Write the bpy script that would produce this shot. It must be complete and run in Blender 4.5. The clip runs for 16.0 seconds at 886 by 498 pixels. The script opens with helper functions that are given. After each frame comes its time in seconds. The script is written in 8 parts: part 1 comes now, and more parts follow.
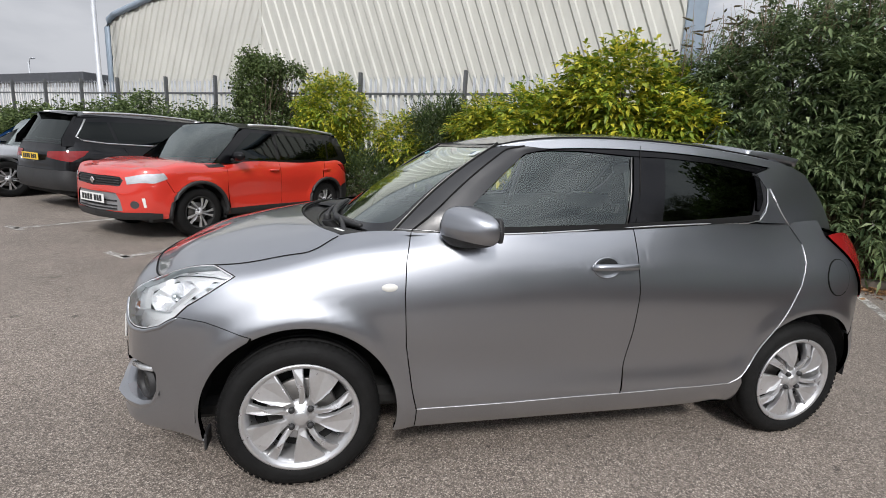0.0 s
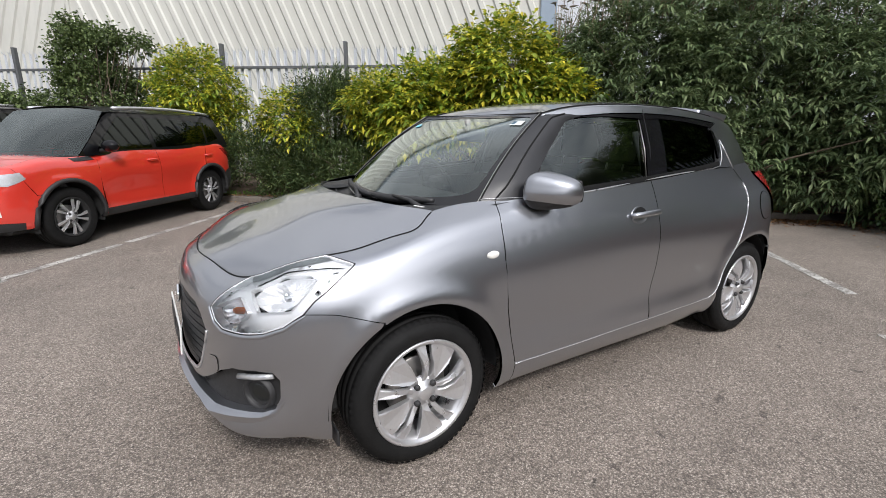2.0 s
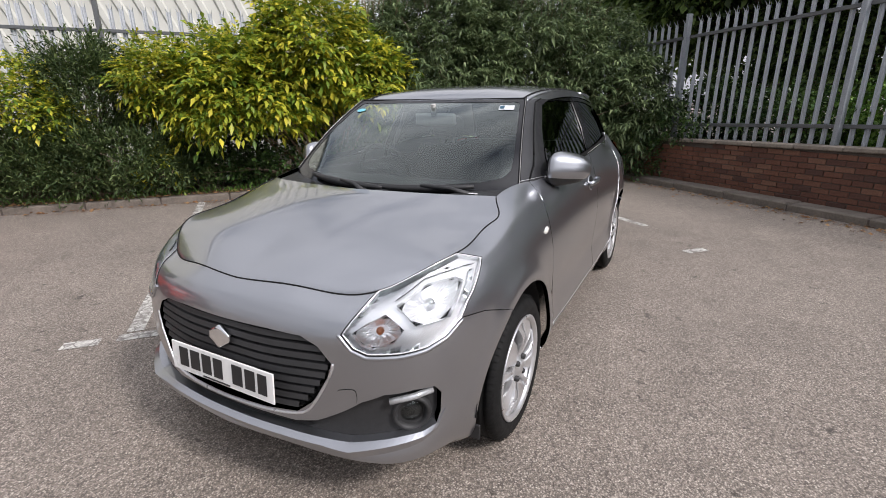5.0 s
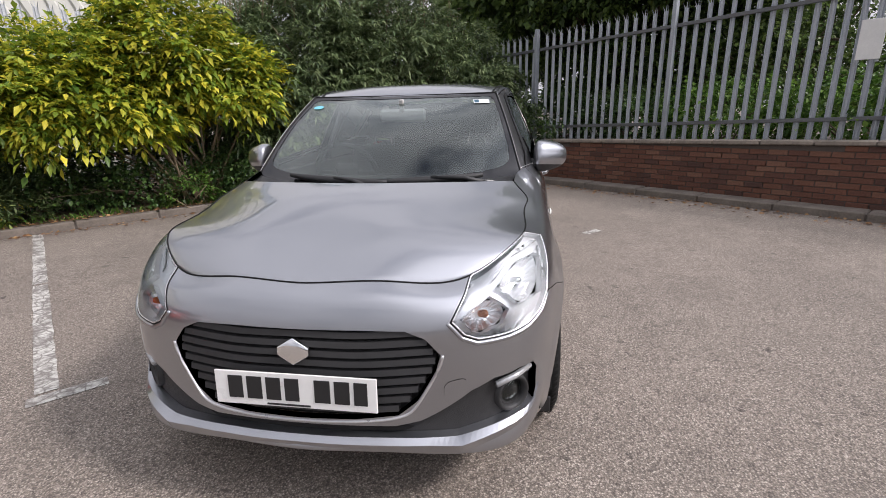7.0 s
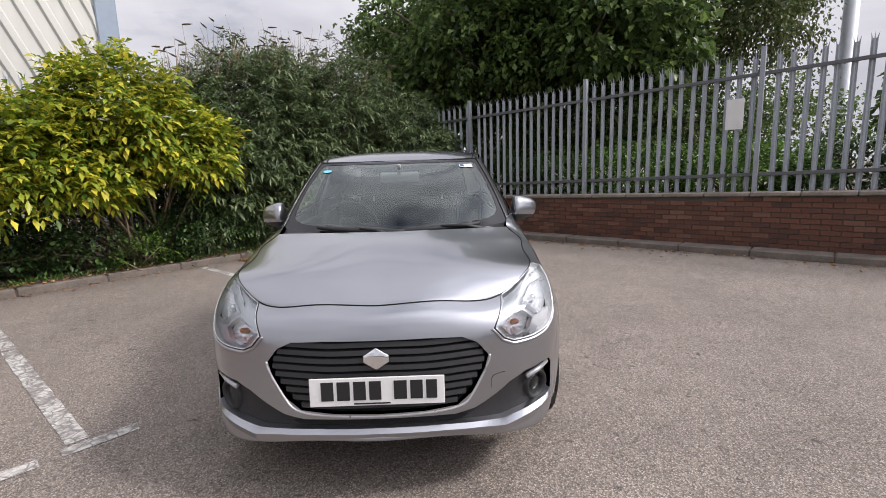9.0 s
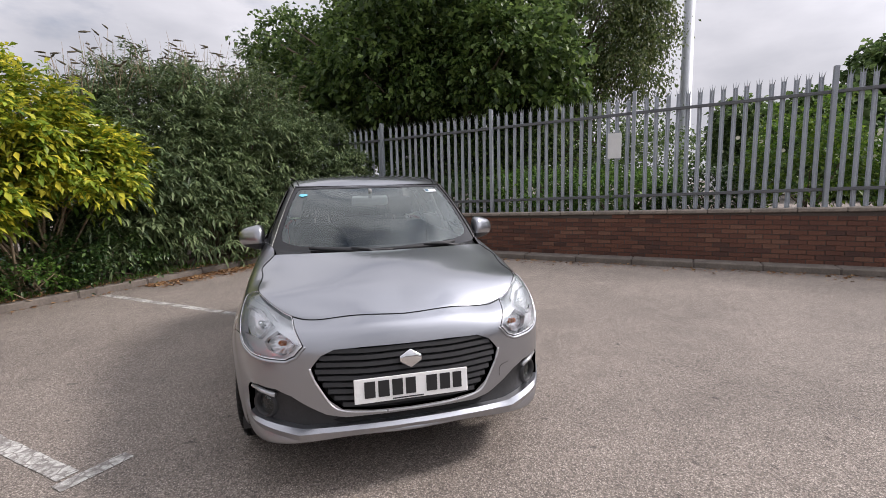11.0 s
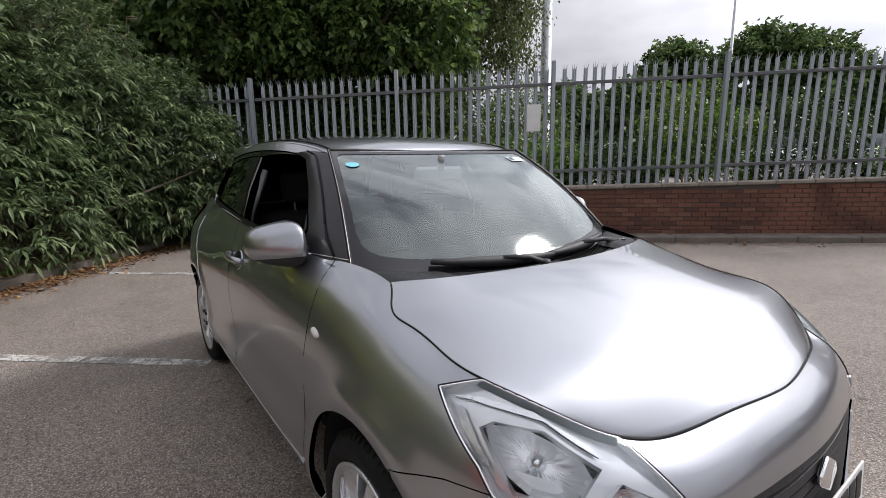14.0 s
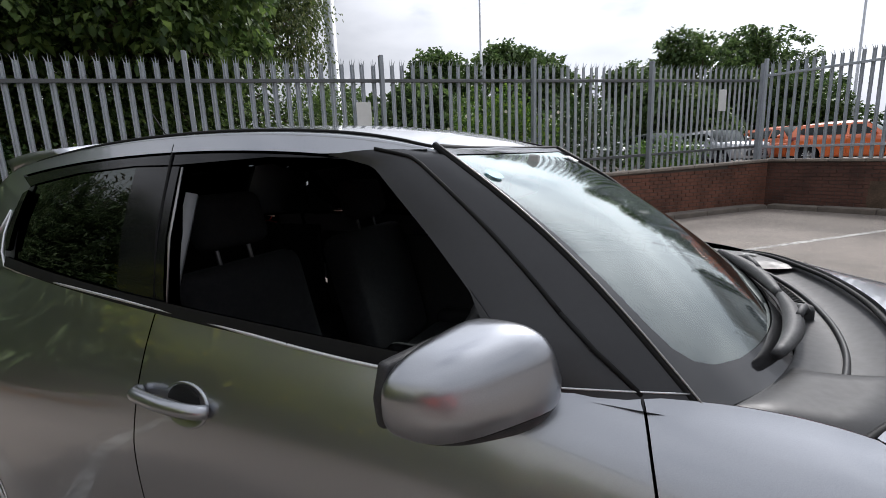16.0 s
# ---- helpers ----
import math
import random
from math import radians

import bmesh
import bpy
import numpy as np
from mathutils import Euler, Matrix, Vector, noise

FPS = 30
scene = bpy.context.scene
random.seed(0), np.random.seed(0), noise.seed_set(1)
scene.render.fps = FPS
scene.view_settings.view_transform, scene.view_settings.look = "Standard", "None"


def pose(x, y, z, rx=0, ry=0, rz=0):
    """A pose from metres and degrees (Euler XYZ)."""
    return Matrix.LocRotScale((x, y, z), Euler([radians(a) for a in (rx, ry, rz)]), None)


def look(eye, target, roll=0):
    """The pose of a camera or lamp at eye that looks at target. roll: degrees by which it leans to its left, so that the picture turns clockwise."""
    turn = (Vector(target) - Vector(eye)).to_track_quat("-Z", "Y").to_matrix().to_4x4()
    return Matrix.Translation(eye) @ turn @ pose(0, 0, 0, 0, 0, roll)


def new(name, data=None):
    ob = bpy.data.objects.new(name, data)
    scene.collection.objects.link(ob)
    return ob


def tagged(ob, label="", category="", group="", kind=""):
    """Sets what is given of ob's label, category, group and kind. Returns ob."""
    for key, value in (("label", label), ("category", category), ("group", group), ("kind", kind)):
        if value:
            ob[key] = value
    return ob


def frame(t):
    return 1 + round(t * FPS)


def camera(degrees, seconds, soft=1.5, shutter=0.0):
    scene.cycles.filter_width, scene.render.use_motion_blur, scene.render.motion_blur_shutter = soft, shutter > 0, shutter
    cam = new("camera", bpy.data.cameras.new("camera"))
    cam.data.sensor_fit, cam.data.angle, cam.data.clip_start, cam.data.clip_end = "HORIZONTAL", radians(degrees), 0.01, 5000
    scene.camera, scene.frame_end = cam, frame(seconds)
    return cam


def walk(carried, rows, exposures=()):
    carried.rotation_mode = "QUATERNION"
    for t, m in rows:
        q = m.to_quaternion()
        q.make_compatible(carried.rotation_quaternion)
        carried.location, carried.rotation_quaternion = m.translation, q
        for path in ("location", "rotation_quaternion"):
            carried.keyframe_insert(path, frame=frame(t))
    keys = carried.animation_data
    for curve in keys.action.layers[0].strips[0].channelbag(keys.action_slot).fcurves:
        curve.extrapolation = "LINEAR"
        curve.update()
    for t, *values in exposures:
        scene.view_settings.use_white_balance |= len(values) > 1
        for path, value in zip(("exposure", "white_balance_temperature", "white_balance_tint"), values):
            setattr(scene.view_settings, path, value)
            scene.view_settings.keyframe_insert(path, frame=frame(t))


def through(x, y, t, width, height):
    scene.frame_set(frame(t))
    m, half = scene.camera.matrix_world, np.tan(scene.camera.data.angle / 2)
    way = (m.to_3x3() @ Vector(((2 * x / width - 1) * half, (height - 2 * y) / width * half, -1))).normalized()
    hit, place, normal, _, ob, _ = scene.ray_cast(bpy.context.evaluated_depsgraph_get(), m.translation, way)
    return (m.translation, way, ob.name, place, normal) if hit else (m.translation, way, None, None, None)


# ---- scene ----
cam = camera(87.0, 16.0, 0.9)
PATH = [
    (0, (0.088, -2.547, 1.366), (0.58, -0.653, 0.952), 3.6),
    (0.5, (-0.124, -2.47, 1.334), (0.487, -0.612, 0.917), 3.6),
    (1, (-0.373, -2.366, 1.353), (0.372, -0.57, 0.885), 1.8),
    (1.5, (-0.617, -2.32, 1.338), (0.278, -0.592, 0.877), 1.3),
    (2, (-0.835, -2.259, 1.329), (0.212, -0.629, 0.831), 0.5),
    (2.5, (-0.989, -2.099, 1.321), (0.136, -0.523, 0.821), -0.1),
    (3, (-1.143, -1.959, 1.347), (0.076, -0.457, 0.84), 0.3),
    (3.5, (-1.363, -1.877, 1.359), (-0.002, -0.503, 0.849), 0.6),
    (4, (-1.516, -1.756, 1.355), (-0.022, -0.539, 0.818), 0.9),
    (4.5, (-1.611, -1.543, 1.366), (-0.012, -0.488, 0.792), 0.0),
    (4.7, (-1.641, -1.469, 1.382), (-0.004, -0.479, 0.799), -0.2),
    (6.8, (-1.94, -0.711, 1.304), (-0.054, -0.359, 0.741), -1.1),
    (7, (-1.947, -0.649, 1.295), (-0.048, -0.35, 0.741), -1.3),
    (7.5, (-2.027, -0.467, 1.266), (-0.104, -0.31, 0.742), -0.8),
    (8, (-2.157, -0.373, 1.274), (-0.213, -0.29, 0.814), -0.0),
    (8.5, (-2.348, -0.339, 1.302), (-0.387, -0.31, 0.911), -0.4),
    (9, (-2.474, -0.255, 1.322), (-0.501, -0.273, 0.996), -1.8),
    (9.2, (-2.543, -0.2, 1.311), (-0.566, -0.266, 1.019), -1.7),
    (11.3, (-2.777, 0.44, 1.392), (-0.874, -0.104, 1.106), -1.8),
    (11.5, (-2.707, 0.502, 1.382), (-0.816, -0.077, 1.084), -2.2),
    (12, (-2.451, 0.679, 1.364), (-0.592, 0.012, 1.049), -2.6),
    (12.5, (-2.165, 0.893, 1.364), (-0.337, 0.157, 1.022), -2.3),
    (13, (-1.833, 1.079, 1.373), (-0.066, 0.218, 1.005), -1.8),
    (13.5, (-1.434, 1.197, 1.367), (0.241, 0.175, 0.981), -1.2),
    (14, (-1.037, 1.307, 1.362), (0.555, 0.157, 0.986), -0.8),
    (14.5, (-0.671, 1.382, 1.363), (0.805, 0.09, 0.977), -1.1),
    (15, (-0.269, 1.415, 1.377), (1.049, -0.032, 0.964), -1.6),
    (15.5, (0.102, 1.44, 1.396), (1.233, -0.164, 1.011), -1.3),
    (16, (0.407, 1.375, 1.384), (1.274, -0.385, 1.0), -2.3),
]
walk(cam, [(t, look(eye, target, roll)) for t, eye, target, roll in PATH], [(0, -0.34, 6250, 11), (2, -0.2, 6250, 12), (4.5, -0.14, 6300, 14), (7.5, -0.1, 6350, 17), (12.5, -0.08, 6350, 17), (14, -0.24, 6300, 15), (15, -0.32, 6200, 13), (16, -0.26, 6150, 12)])

# ---- world, sun ----
SUN_AZ, SUN_EL = -99.0, 42.0  # degrees; azimuth from +x towards +y
world = bpy.data.worlds.new("sky")
scene.world = world
world.use_nodes = True
wn, wl_ = world.node_tree.nodes, world.node_tree.links
wn.clear()
w_out = wn.new("ShaderNodeOutputWorld")
w_bg = wn.new("ShaderNodeBackground")
w_sky = wn.new("ShaderNodeTexSky")
w_sky.sky_type = "NISHITA"
w_sky.sun_disc = False
w_sky.sun_elevation = radians(SUN_EL)
w_sky.sun_rotation = radians(90.0 - SUN_AZ)
w_sky.air_density, w_sky.dust_density, w_sky.ozone_density = 1.0, 1.2, 1.0
w_co = wn.new("ShaderNodeTexCoord")
w_map = wn.new("ShaderNodeMapping")
w_map.inputs["Scale"].default_value = (1.0, 1.0, 2.6)
w_map.inputs["Location"].default_value = (0.35, 0.1, 0.2)
w_n = wn.new("ShaderNodeTexNoise")
w_n.inputs["Scale"].default_value = 1.7
w_n.inputs["Detail"].default_value = 9.0
w_n.inputs["Roughness"].default_value = 0.56
w_ramp = wn.new("ShaderNodeValToRGB")
w_ramp.color_ramp.elements[0].position = 0.27
w_ramp.color_ramp.elements[1].position = 0.43
w_n2 = wn.new("ShaderNodeTexNoise")
w_n2.inputs["Scale"].default_value = 3.1
w_n2.inputs["Detail"].default_value = 6.0
w_cl = wn.new("ShaderNodeValToRGB")
w_cl.color_ramp.elements[0].color = (7.6, 7.9, 8.4, 1)
w_cl.color_ramp.elements[0].position = 0.3
w_cl.color_ramp.elements[1].color = (12.0, 12.1, 12.4, 1)
w_cl.color_ramp.elements[1].position = 0.62
w_mix = wn.new("ShaderNodeMix")
w_mix.data_type = "RGBA"
wl_.new(w_co.outputs["Generated"], w_map.inputs["Vector"])
wl_.new(w_map.outputs["Vector"], w_n.inputs["Vector"])
wl_.new(w_map.outputs["Vector"], w_n2.inputs["Vector"])
wl_.new(w_n.outputs["Fac"], w_ramp.inputs["Fac"])
wl_.new(w_n2.outputs["Fac"], w_cl.inputs["Fac"])
wl_.new(w_ramp.outputs["Color"], w_mix.inputs["Factor"])
wl_.new(w_sky.outputs["Color"], w_mix.inputs["A"])
# thin cloud glows round the sun
w_dot = wn.new("ShaderNodeVectorMath")
w_dot.operation = "DOT_PRODUCT"
w_dot.inputs[1].default_value = (math.cos(radians(SUN_EL)) * math.cos(radians(SUN_AZ)), math.cos(radians(SUN_EL)) * math.sin(radians(SUN_AZ)), math.sin(radians(SUN_EL)))
w_glow = wn.new("ShaderNodeMapRange")
w_glow.interpolation_type = "SMOOTHERSTEP"
w_glow.inputs["From Min"].default_value, w_glow.inputs["From Max"].default_value = 0.55, 1.0
w_glow.inputs["To Min"].default_value, w_glow.inputs["To Max"].default_value = 0.85, 1.9
w_mul = wn.new("ShaderNodeMix")
w_mul.data_type, w_mul.blend_type = "RGBA", "MULTIPLY"
w_mul.inputs["Factor"].default_value = 1.0
wl_.new(w_co.outputs["Generated"], w_dot.inputs[0])
wl_.new(w_dot.outputs["Value"], w_glow.inputs["Value"])
wl_.new(w_cl.outputs["Color"], w_mul.inputs["A"])
# cloud is brighter overhead than at the horizon
w_xyz = wn.new("ShaderNodeSeparateXYZ")
wl_.new(w_co.outputs["Generated"], w_xyz.inputs["Vector"])
w_up = wn.new("ShaderNodeMath")
w_up.operation = "MULTIPLY_ADD"
w_up.use_clamp = False
w_up.inputs[1].default_value, w_up.inputs[2].default_value = 0.6, 0.78
wl_.new(w_xyz.outputs["Z"], w_up.inputs[0])
w_both = wn.new("ShaderNodeMath")
w_both.operation = "MULTIPLY"
wl_.new(w_up.outputs[0], w_both.inputs[0])
wl_.new(w_glow.outputs["Result"], w_both.inputs[1])
wl_.new(w_both.outputs[0], w_mul.inputs["B"])
wl_.new(w_mul.outputs["Result"], w_mix.inputs["B"])
wl_.new(w_mix.outputs["Result"], w_bg.inputs["Color"])
w_bg.inputs["Strength"].default_value = 0.088
wl_.new(w_bg.outputs["Background"], w_out.inputs["Surface"])

sun_data = bpy.data.lights.new("sun", "SUN")
sun_data.energy, sun_data.angle, sun_data.color = 3.5, radians(10.0), (1.0, 0.95, 0.885)
sun = new("sun", sun_data)
sd = Vector((math.cos(radians(SUN_EL)) * math.cos(radians(SUN_AZ)), math.cos(radians(SUN_EL)) * math.sin(radians(SUN_AZ)), math.sin(radians(SUN_EL))))
sun.matrix_world = look(sd * 50, (0, 0, 0))

# ---- materials ----
LOT = pose(0, 0, 0, 0, 0, -41.0)  # the car park's own axes: u along the far fence, v towards it


class Nodes:
    """A node material under way: short names for common nodes."""

    def __init__(self, name):
        self.m = bpy.data.materials.new(name)
        self.m.use_nodes = True
        self.t = self.m.node_tree
        self.b = self.t.nodes["Principled BSDF"]
        self.out = self.t.nodes["Material Output"]
        self.co = self.t.nodes.new("ShaderNodeTexCoord").outputs["Object"]

    def link(self, a, b):
        self.t.links.new(a, b)

    def scaled(self, s):
        n = self.t.nodes.new("ShaderNodeMapping")
        n.inputs["Scale"].default_value = s
        self.link(self.co, n.inputs["Vector"])
        return n.outputs["Vector"]

    def noise(self, scale, detail=4.0, rough=0.55, vec=None):
        n = self.t.nodes.new("ShaderNodeTexNoise")
        n.inputs["Scale"].default_value, n.inputs["Detail"].default_value, n.inputs["Roughness"].default_value = scale, detail, rough
        self.link(vec or self.co, n.inputs["Vector"])
        return n.outputs["Fac"]

    def voronoi(self, scale, feature="F1", out="Distance", vec=None):
        n = self.t.nodes.new("ShaderNodeTexVoronoi")
        n.feature = feature
        n.inputs["Scale"].default_value = scale
        self.link(vec or self.co, n.inputs["Vector"])
        return n.outputs[out]

    def ramp(self, fac, *stops):
        n = self.t.nodes.new("ShaderNodeValToRGB")
        e = n.color_ramp.elements
        while len(e) < len(stops):
            e.new(0.5)
        for el, (p, c) in zip(e, stops):
            el.position = p
            el.color = (*c, 1) if isinstance(c, tuple) else (c, c, c, 1)
        self.link(fac, n.inputs["Fac"])
        return n.outputs["Color"]

    def mix(self, fac, a, b, blend="MIX"):
        n = self.t.nodes.new("ShaderNodeMix")
        n.data_type, n.blend_type = "RGBA", blend
        for key, v in (("Factor", fac), ("A", a), ("B", b)):
            if isinstance(v, tuple):
                n.inputs[key].default_value = (*v, 1)
            elif isinstance(v, (int, float)):
                n.inputs[key].default_value = v
            else:
                self.link(v, n.inputs[key])
        return n.outputs["Result"]

    def island(self):
        return self.t.nodes.new("ShaderNodeNewGeometry").outputs["Random Per Island"]

    def chance(self):
        return self.t.nodes.new("ShaderNodeObjectInfo").outputs["Random"]

    def bump(self, height, strength=0.3, dist=0.01):
        n = self.t.nodes.new("ShaderNodeBump")
        n.inputs["Strength"].default_value, n.inputs["Distance"].default_value = strength, dist
        self.link(height, n.inputs["Height"])
        self.link(n.outputs["Normal"], self.b.inputs["Normal"])

    def put(self, color=None, rough=None, metal=None, **more):
        for key, v in (("Base Color", color), ("Roughness", rough), ("Metallic", metal), *((k.replace("_", " "), v) for k, v in more.items())):
            if v is None:
                continue
            s = self.b.inputs[key]
            if isinstance(v, tuple):
                s.default_value = (*v, 1) if len(v) == 3 else v
            elif isinstance(v, (int, float)):
                s.default_value = v
            else:
                self.link(v, s)
        return self.m


def simple(name, color, rough=0.5, metal=0.0, spread=0.12, scale=6.0, bump=0.0, **more):
    """A plain surface with grain and wear at two scales."""
    n = Nodes(name)
    lo = tuple(c * (1 - spread) for c in color)
    hi = tuple(min(1, c * (1 + spread)) for c in color)
    f = n.mix(0.4, n.noise(scale, 5), n.noise(scale * 9, 3))
    c = n.ramp(f, (0.35, lo), (0.65, hi))
    r = n.ramp(n.noise(scale * 2.3, 4), (0.3, max(0.02, rough - 0.06)), (0.7, min(1, rough + 0.06)))
    if bump:
        n.bump(n.noise(scale * 12, 4), bump, 0.004)
    return n.put(c, r, metal, **more)


def asphalt_material():
    n = Nodes("worn_asphalt")
    chips = n.voronoi(150.0, out="Color")
    sep = n.t.nodes.new("ShaderNodeSeparateColor")
    n.link(chips, sep.inputs["Color"])
    stone = n.ramp(sep.outputs["Red"], (0.0, (0.148, 0.124, 0.105)), (0.35, (0.263, 0.222, 0.188)), (0.75, (0.357, 0.304, 0.258)), (1.0, (0.54, 0.475, 0.412)))
    gap = n.ramp(n.voronoi(150.0), (0.25, 1.0), (0.62, 0.5))
    base = n.mix(1.0, stone, gap, "MULTIPLY")
    fine = n.ramp(n.noise(300, 2), (0.3, 0.8), (0.7, 1.2))
    base = n.mix(0.8, base, fine, "MULTIPLY")
    large = n.ramp(n.noise(0.55, 6, 0.6), (0.3, 0.8), (0.52, 1.0), (0.72, 1.14))
    base = n.mix(1.0, base, large, "MULTIPLY")
    mid = n.ramp(n.noise(3.2, 5, 0.6), (0.3, 0.9), (0.7, 1.09))
    base = n.mix(1.0, base, mid, "MULTIPLY")
    # oil spots and tar marks
    spot = n.ramp(n.noise(7.5, 3, 0.5), (0.300, 0.4), (0.312, 1.0))
    base = n.mix(0.75, base, spot, "MULTIPLY")
    # fine cracks
    wob = n.t.nodes.new("ShaderNodeVectorMath")
    wob.operation = "ADD"
    nz = n.t.nodes.new("ShaderNodeTexNoise")
    nz.inputs["Scale"].default_value = 2.2
    n.link(n.co, nz.inputs["Vector"])
    n.link(n.co, wob.inputs[0])
    n.link(nz.outputs["Color"], wob.inputs[1])
    crack = n.ramp(n.voronoi(0.42, "DISTANCE_TO_EDGE", vec=wob.outputs[0]), (0.0, 0.72), (0.004, 1.0))
    patch = n.ramp(n.noise(0.35, 2), (0.5, 0.0), (0.6, 1.0))
    base = n.mix(patch, base, n.mix(1.0, base, crack, "MULTIPLY"))
    n.bump(n.mix(0.3, n.voronoi(150.0), n.noise(250, 3)), 0.55, 0.006)
    return n.put(base, n.ramp(n.noise(40, 3), (0.3, 0.72), (0.7, 0.92)), 0.0)


def paint_line_material():
    n = Nodes("worn_white_road_paint")
    wear = n.ramp(n.mix(0.5, n.noise(22, 6, 0.7), n.noise(4, 4)), (0.44, 0.0), (0.55, 1.0))
    stone = n.ramp(n.noise(160, 3), (0.3, (0.12, 0.11, 0.1)), (0.7, (0.26, 0.24, 0.22)))
    white = n.ramp(n.noise(60, 3), (0.3, (0.44, 0.43, 0.4)), (0.7, (0.62, 0.61, 0.57)))
    craze = n.t.nodes.new("ShaderNodeTexVoronoi")
    craze.feature = "DISTANCE_TO_EDGE"
    craze.inputs["Scale"].default_value = 13.0
    n.link(n.scaled((1, 1, 1)), craze.inputs["Vector"])
    wear = n.mix(1.0, wear, n.ramp(craze.outputs["Distance"], (0.02, 0.05), (0.06, 1.0)), "MULTIPLY")
    n.bump(n.voronoi(150.0), 0.5, 0.005)
    return n.put(n.mix(wear, stone, white), 0.75)


def leaf_material(name, dark, mid, light, gloss=0.45, through=0.35):
    n = Nodes(name)
    c = n.ramp(n.island(), (0.0, dark), (0.5, mid), (1.0, light))
    c = n.mix(0.5, c, n.ramp(n.noise(1.7, 4), (0.32, 0.42), (0.68, 1.3)), "MULTIPLY")
    n.put(c, gloss)
    n.b.inputs["Specular IOR Level"].default_value = 0.35
    tr = n.t.nodes.new("ShaderNodeBsdfTranslucent")
    n.link(c, tr.inputs["Color"])
    mx = n.t.nodes.new("ShaderNodeMixShader")
    mx.inputs["Fac"].default_value = through
    n.link(n.b.outputs["BSDF"], mx.inputs[1])
    n.link(tr.outputs["BSDF"], mx.inputs[2])
    n.link(mx.outputs["Shader"], n.out.inputs["Surface"])
    return n.m


def brick_material():
    n = Nodes("red_brick")
    c = n.ramp(n.chance(), (0.0, (0.10, 0.05, 0.038)), (0.3, (0.155, 0.066, 0.044)), (0.7, (0.195, 0.083, 0.052)), (1.0, (0.24, 0.12, 0.078)))
    c = n.mix(1.0, c, n.ramp(n.noise(45, 5, 0.65), (0.3, 0.7), (0.7, 1.18)), "MULTIPLY")
    c = n.mix(1.0, c, n.ramp(n.noise(1.6, 4, 0.6), (0.36, 0.5), (0.55, 1.05)), "MULTIPLY")
    n.bump(n.noise(90, 4), 0.5, 0.004)
    return n.put(c, 0.88)


def cladding_material():
    n = Nodes("cream_profiled_steel")
    c = n.ramp(n.noise(0.5, 5), (0.3, (0.52, 0.515, 0.47)), (0.7, (0.60, 0.595, 0.545)))
    c = n.mix(0.5, c, n.ramp(n.noise(6, 4, vec=n.scaled((1, 1, 0.08))), (0.3, 0.86), (0.6, 1.0)), "MULTIPLY")
    return n.put(c, 0.5)


def galv_material(name, tone):
    n = Nodes(name)
    c = n.mix(0.5, n.ramp(n.voronoi(60, out="Distance"), (0.0, tuple(t * 0.8 for t in tone)), (0.8, tuple(t * 1.15 for t in tone))), n.ramp(n.noise(3, 5), (0.3, tuple(t * 0.75 for t in tone)), (0.7, tuple(t * 1.1 for t in tone))))
    return n.put(c, n.ramp(n.noise(14, 4), (0.3, 0.42), (0.7, 0.62)), 0.35)


M_ASPHALT = asphalt_material()
M_LINE = paint_line_material()
M_BRICK = brick_material()
M_MORTAR = simple("mortar", (0.085, 0.07, 0.06), 0.95, scale=20, bump=0.4)
M_COPING = simple("stained_stone_coping", (0.21, 0.18, 0.15), 0.9, spread=0.35, scale=3, bump=0.5)
M_KERB = simple("concrete_kerb", (0.15, 0.128, 0.108), 0.92, spread=0.3, scale=4, bump=0.5)
M_SOIL = simple("dry_soil", (0.11, 0.075, 0.05), 0.97, spread=0.4, scale=5, bump=0.8)
M_CLAD = cladding_material()
M_TRIM = simple("grey_blue_steel_trim", (0.27, 0.33, 0.4), 0.45, spread=0.06, scale=1)
M_GALV = galv_material("galvanised_steel", (0.42, 0.45, 0.485))
M_GALV_DARK = galv_material("weathered_dark_steel", (0.12, 0.125, 0.13))
M_GALV_PALE = galv_material("pale_galvanised_steel", (0.52, 0.54, 0.57))
M_POST = galv_material("weathered_post_steel", (0.31, 0.335, 0.365))
M_WHITE_BOARD = simple("white_board", (0.7, 0.7, 0.68), 0.6, spread=0.06)
M_BARK = simple("bark", (0.13, 0.1, 0.07), 0.95, spread=0.4, scale=9, bump=0.9)
M_TWIG = simple("pale_twig", (0.24, 0.18, 0.12), 0.9, spread=0.3, scale=9)
M_ELDER = leaf_material("golden_elder_leaf", (0.075, 0.155, 0.022), (0.30, 0.38, 0.04), (0.74, 0.64, 0.065), 0.4, 0.38)
M_ELDER_GREEN = leaf_material("green_elder_leaf", (0.04, 0.10, 0.015), (0.10, 0.2, 0.025), (0.22, 0.32, 0.04), 0.45, 0.35)
M_BUDD = leaf_material("buddleia_leaf", (0.05, 0.082, 0.036), (0.125, 0.178, 0.076), (0.27, 0.335, 0.16), 0.45, 0.3)
M_BUDD_TIP = leaf_material("faded_flower_spike", (0.045, 0.04, 0.02), (0.09, 0.075, 0.045), (0.15, 0.12, 0.08), 0.8, 0.1)
M_SYC = leaf_material("sycamore_leaf", (0.04, 0.075, 0.024), (0.10, 0.16, 0.046), (0.22, 0.31, 0.085), 0.4, 0.42)
M_FARLEAF = leaf_material("distant_leaf", (0.045, 0.085, 0.028), (0.10, 0.16, 0.05), (0.19, 0.27, 0.09), 0.5, 0.4)
M_BIRCH = leaf_material("birch_leaf", (0.05, 0.08, 0.025), (0.11, 0.15, 0.05), (0.22, 0.25, 0.09), 0.5, 0.4)
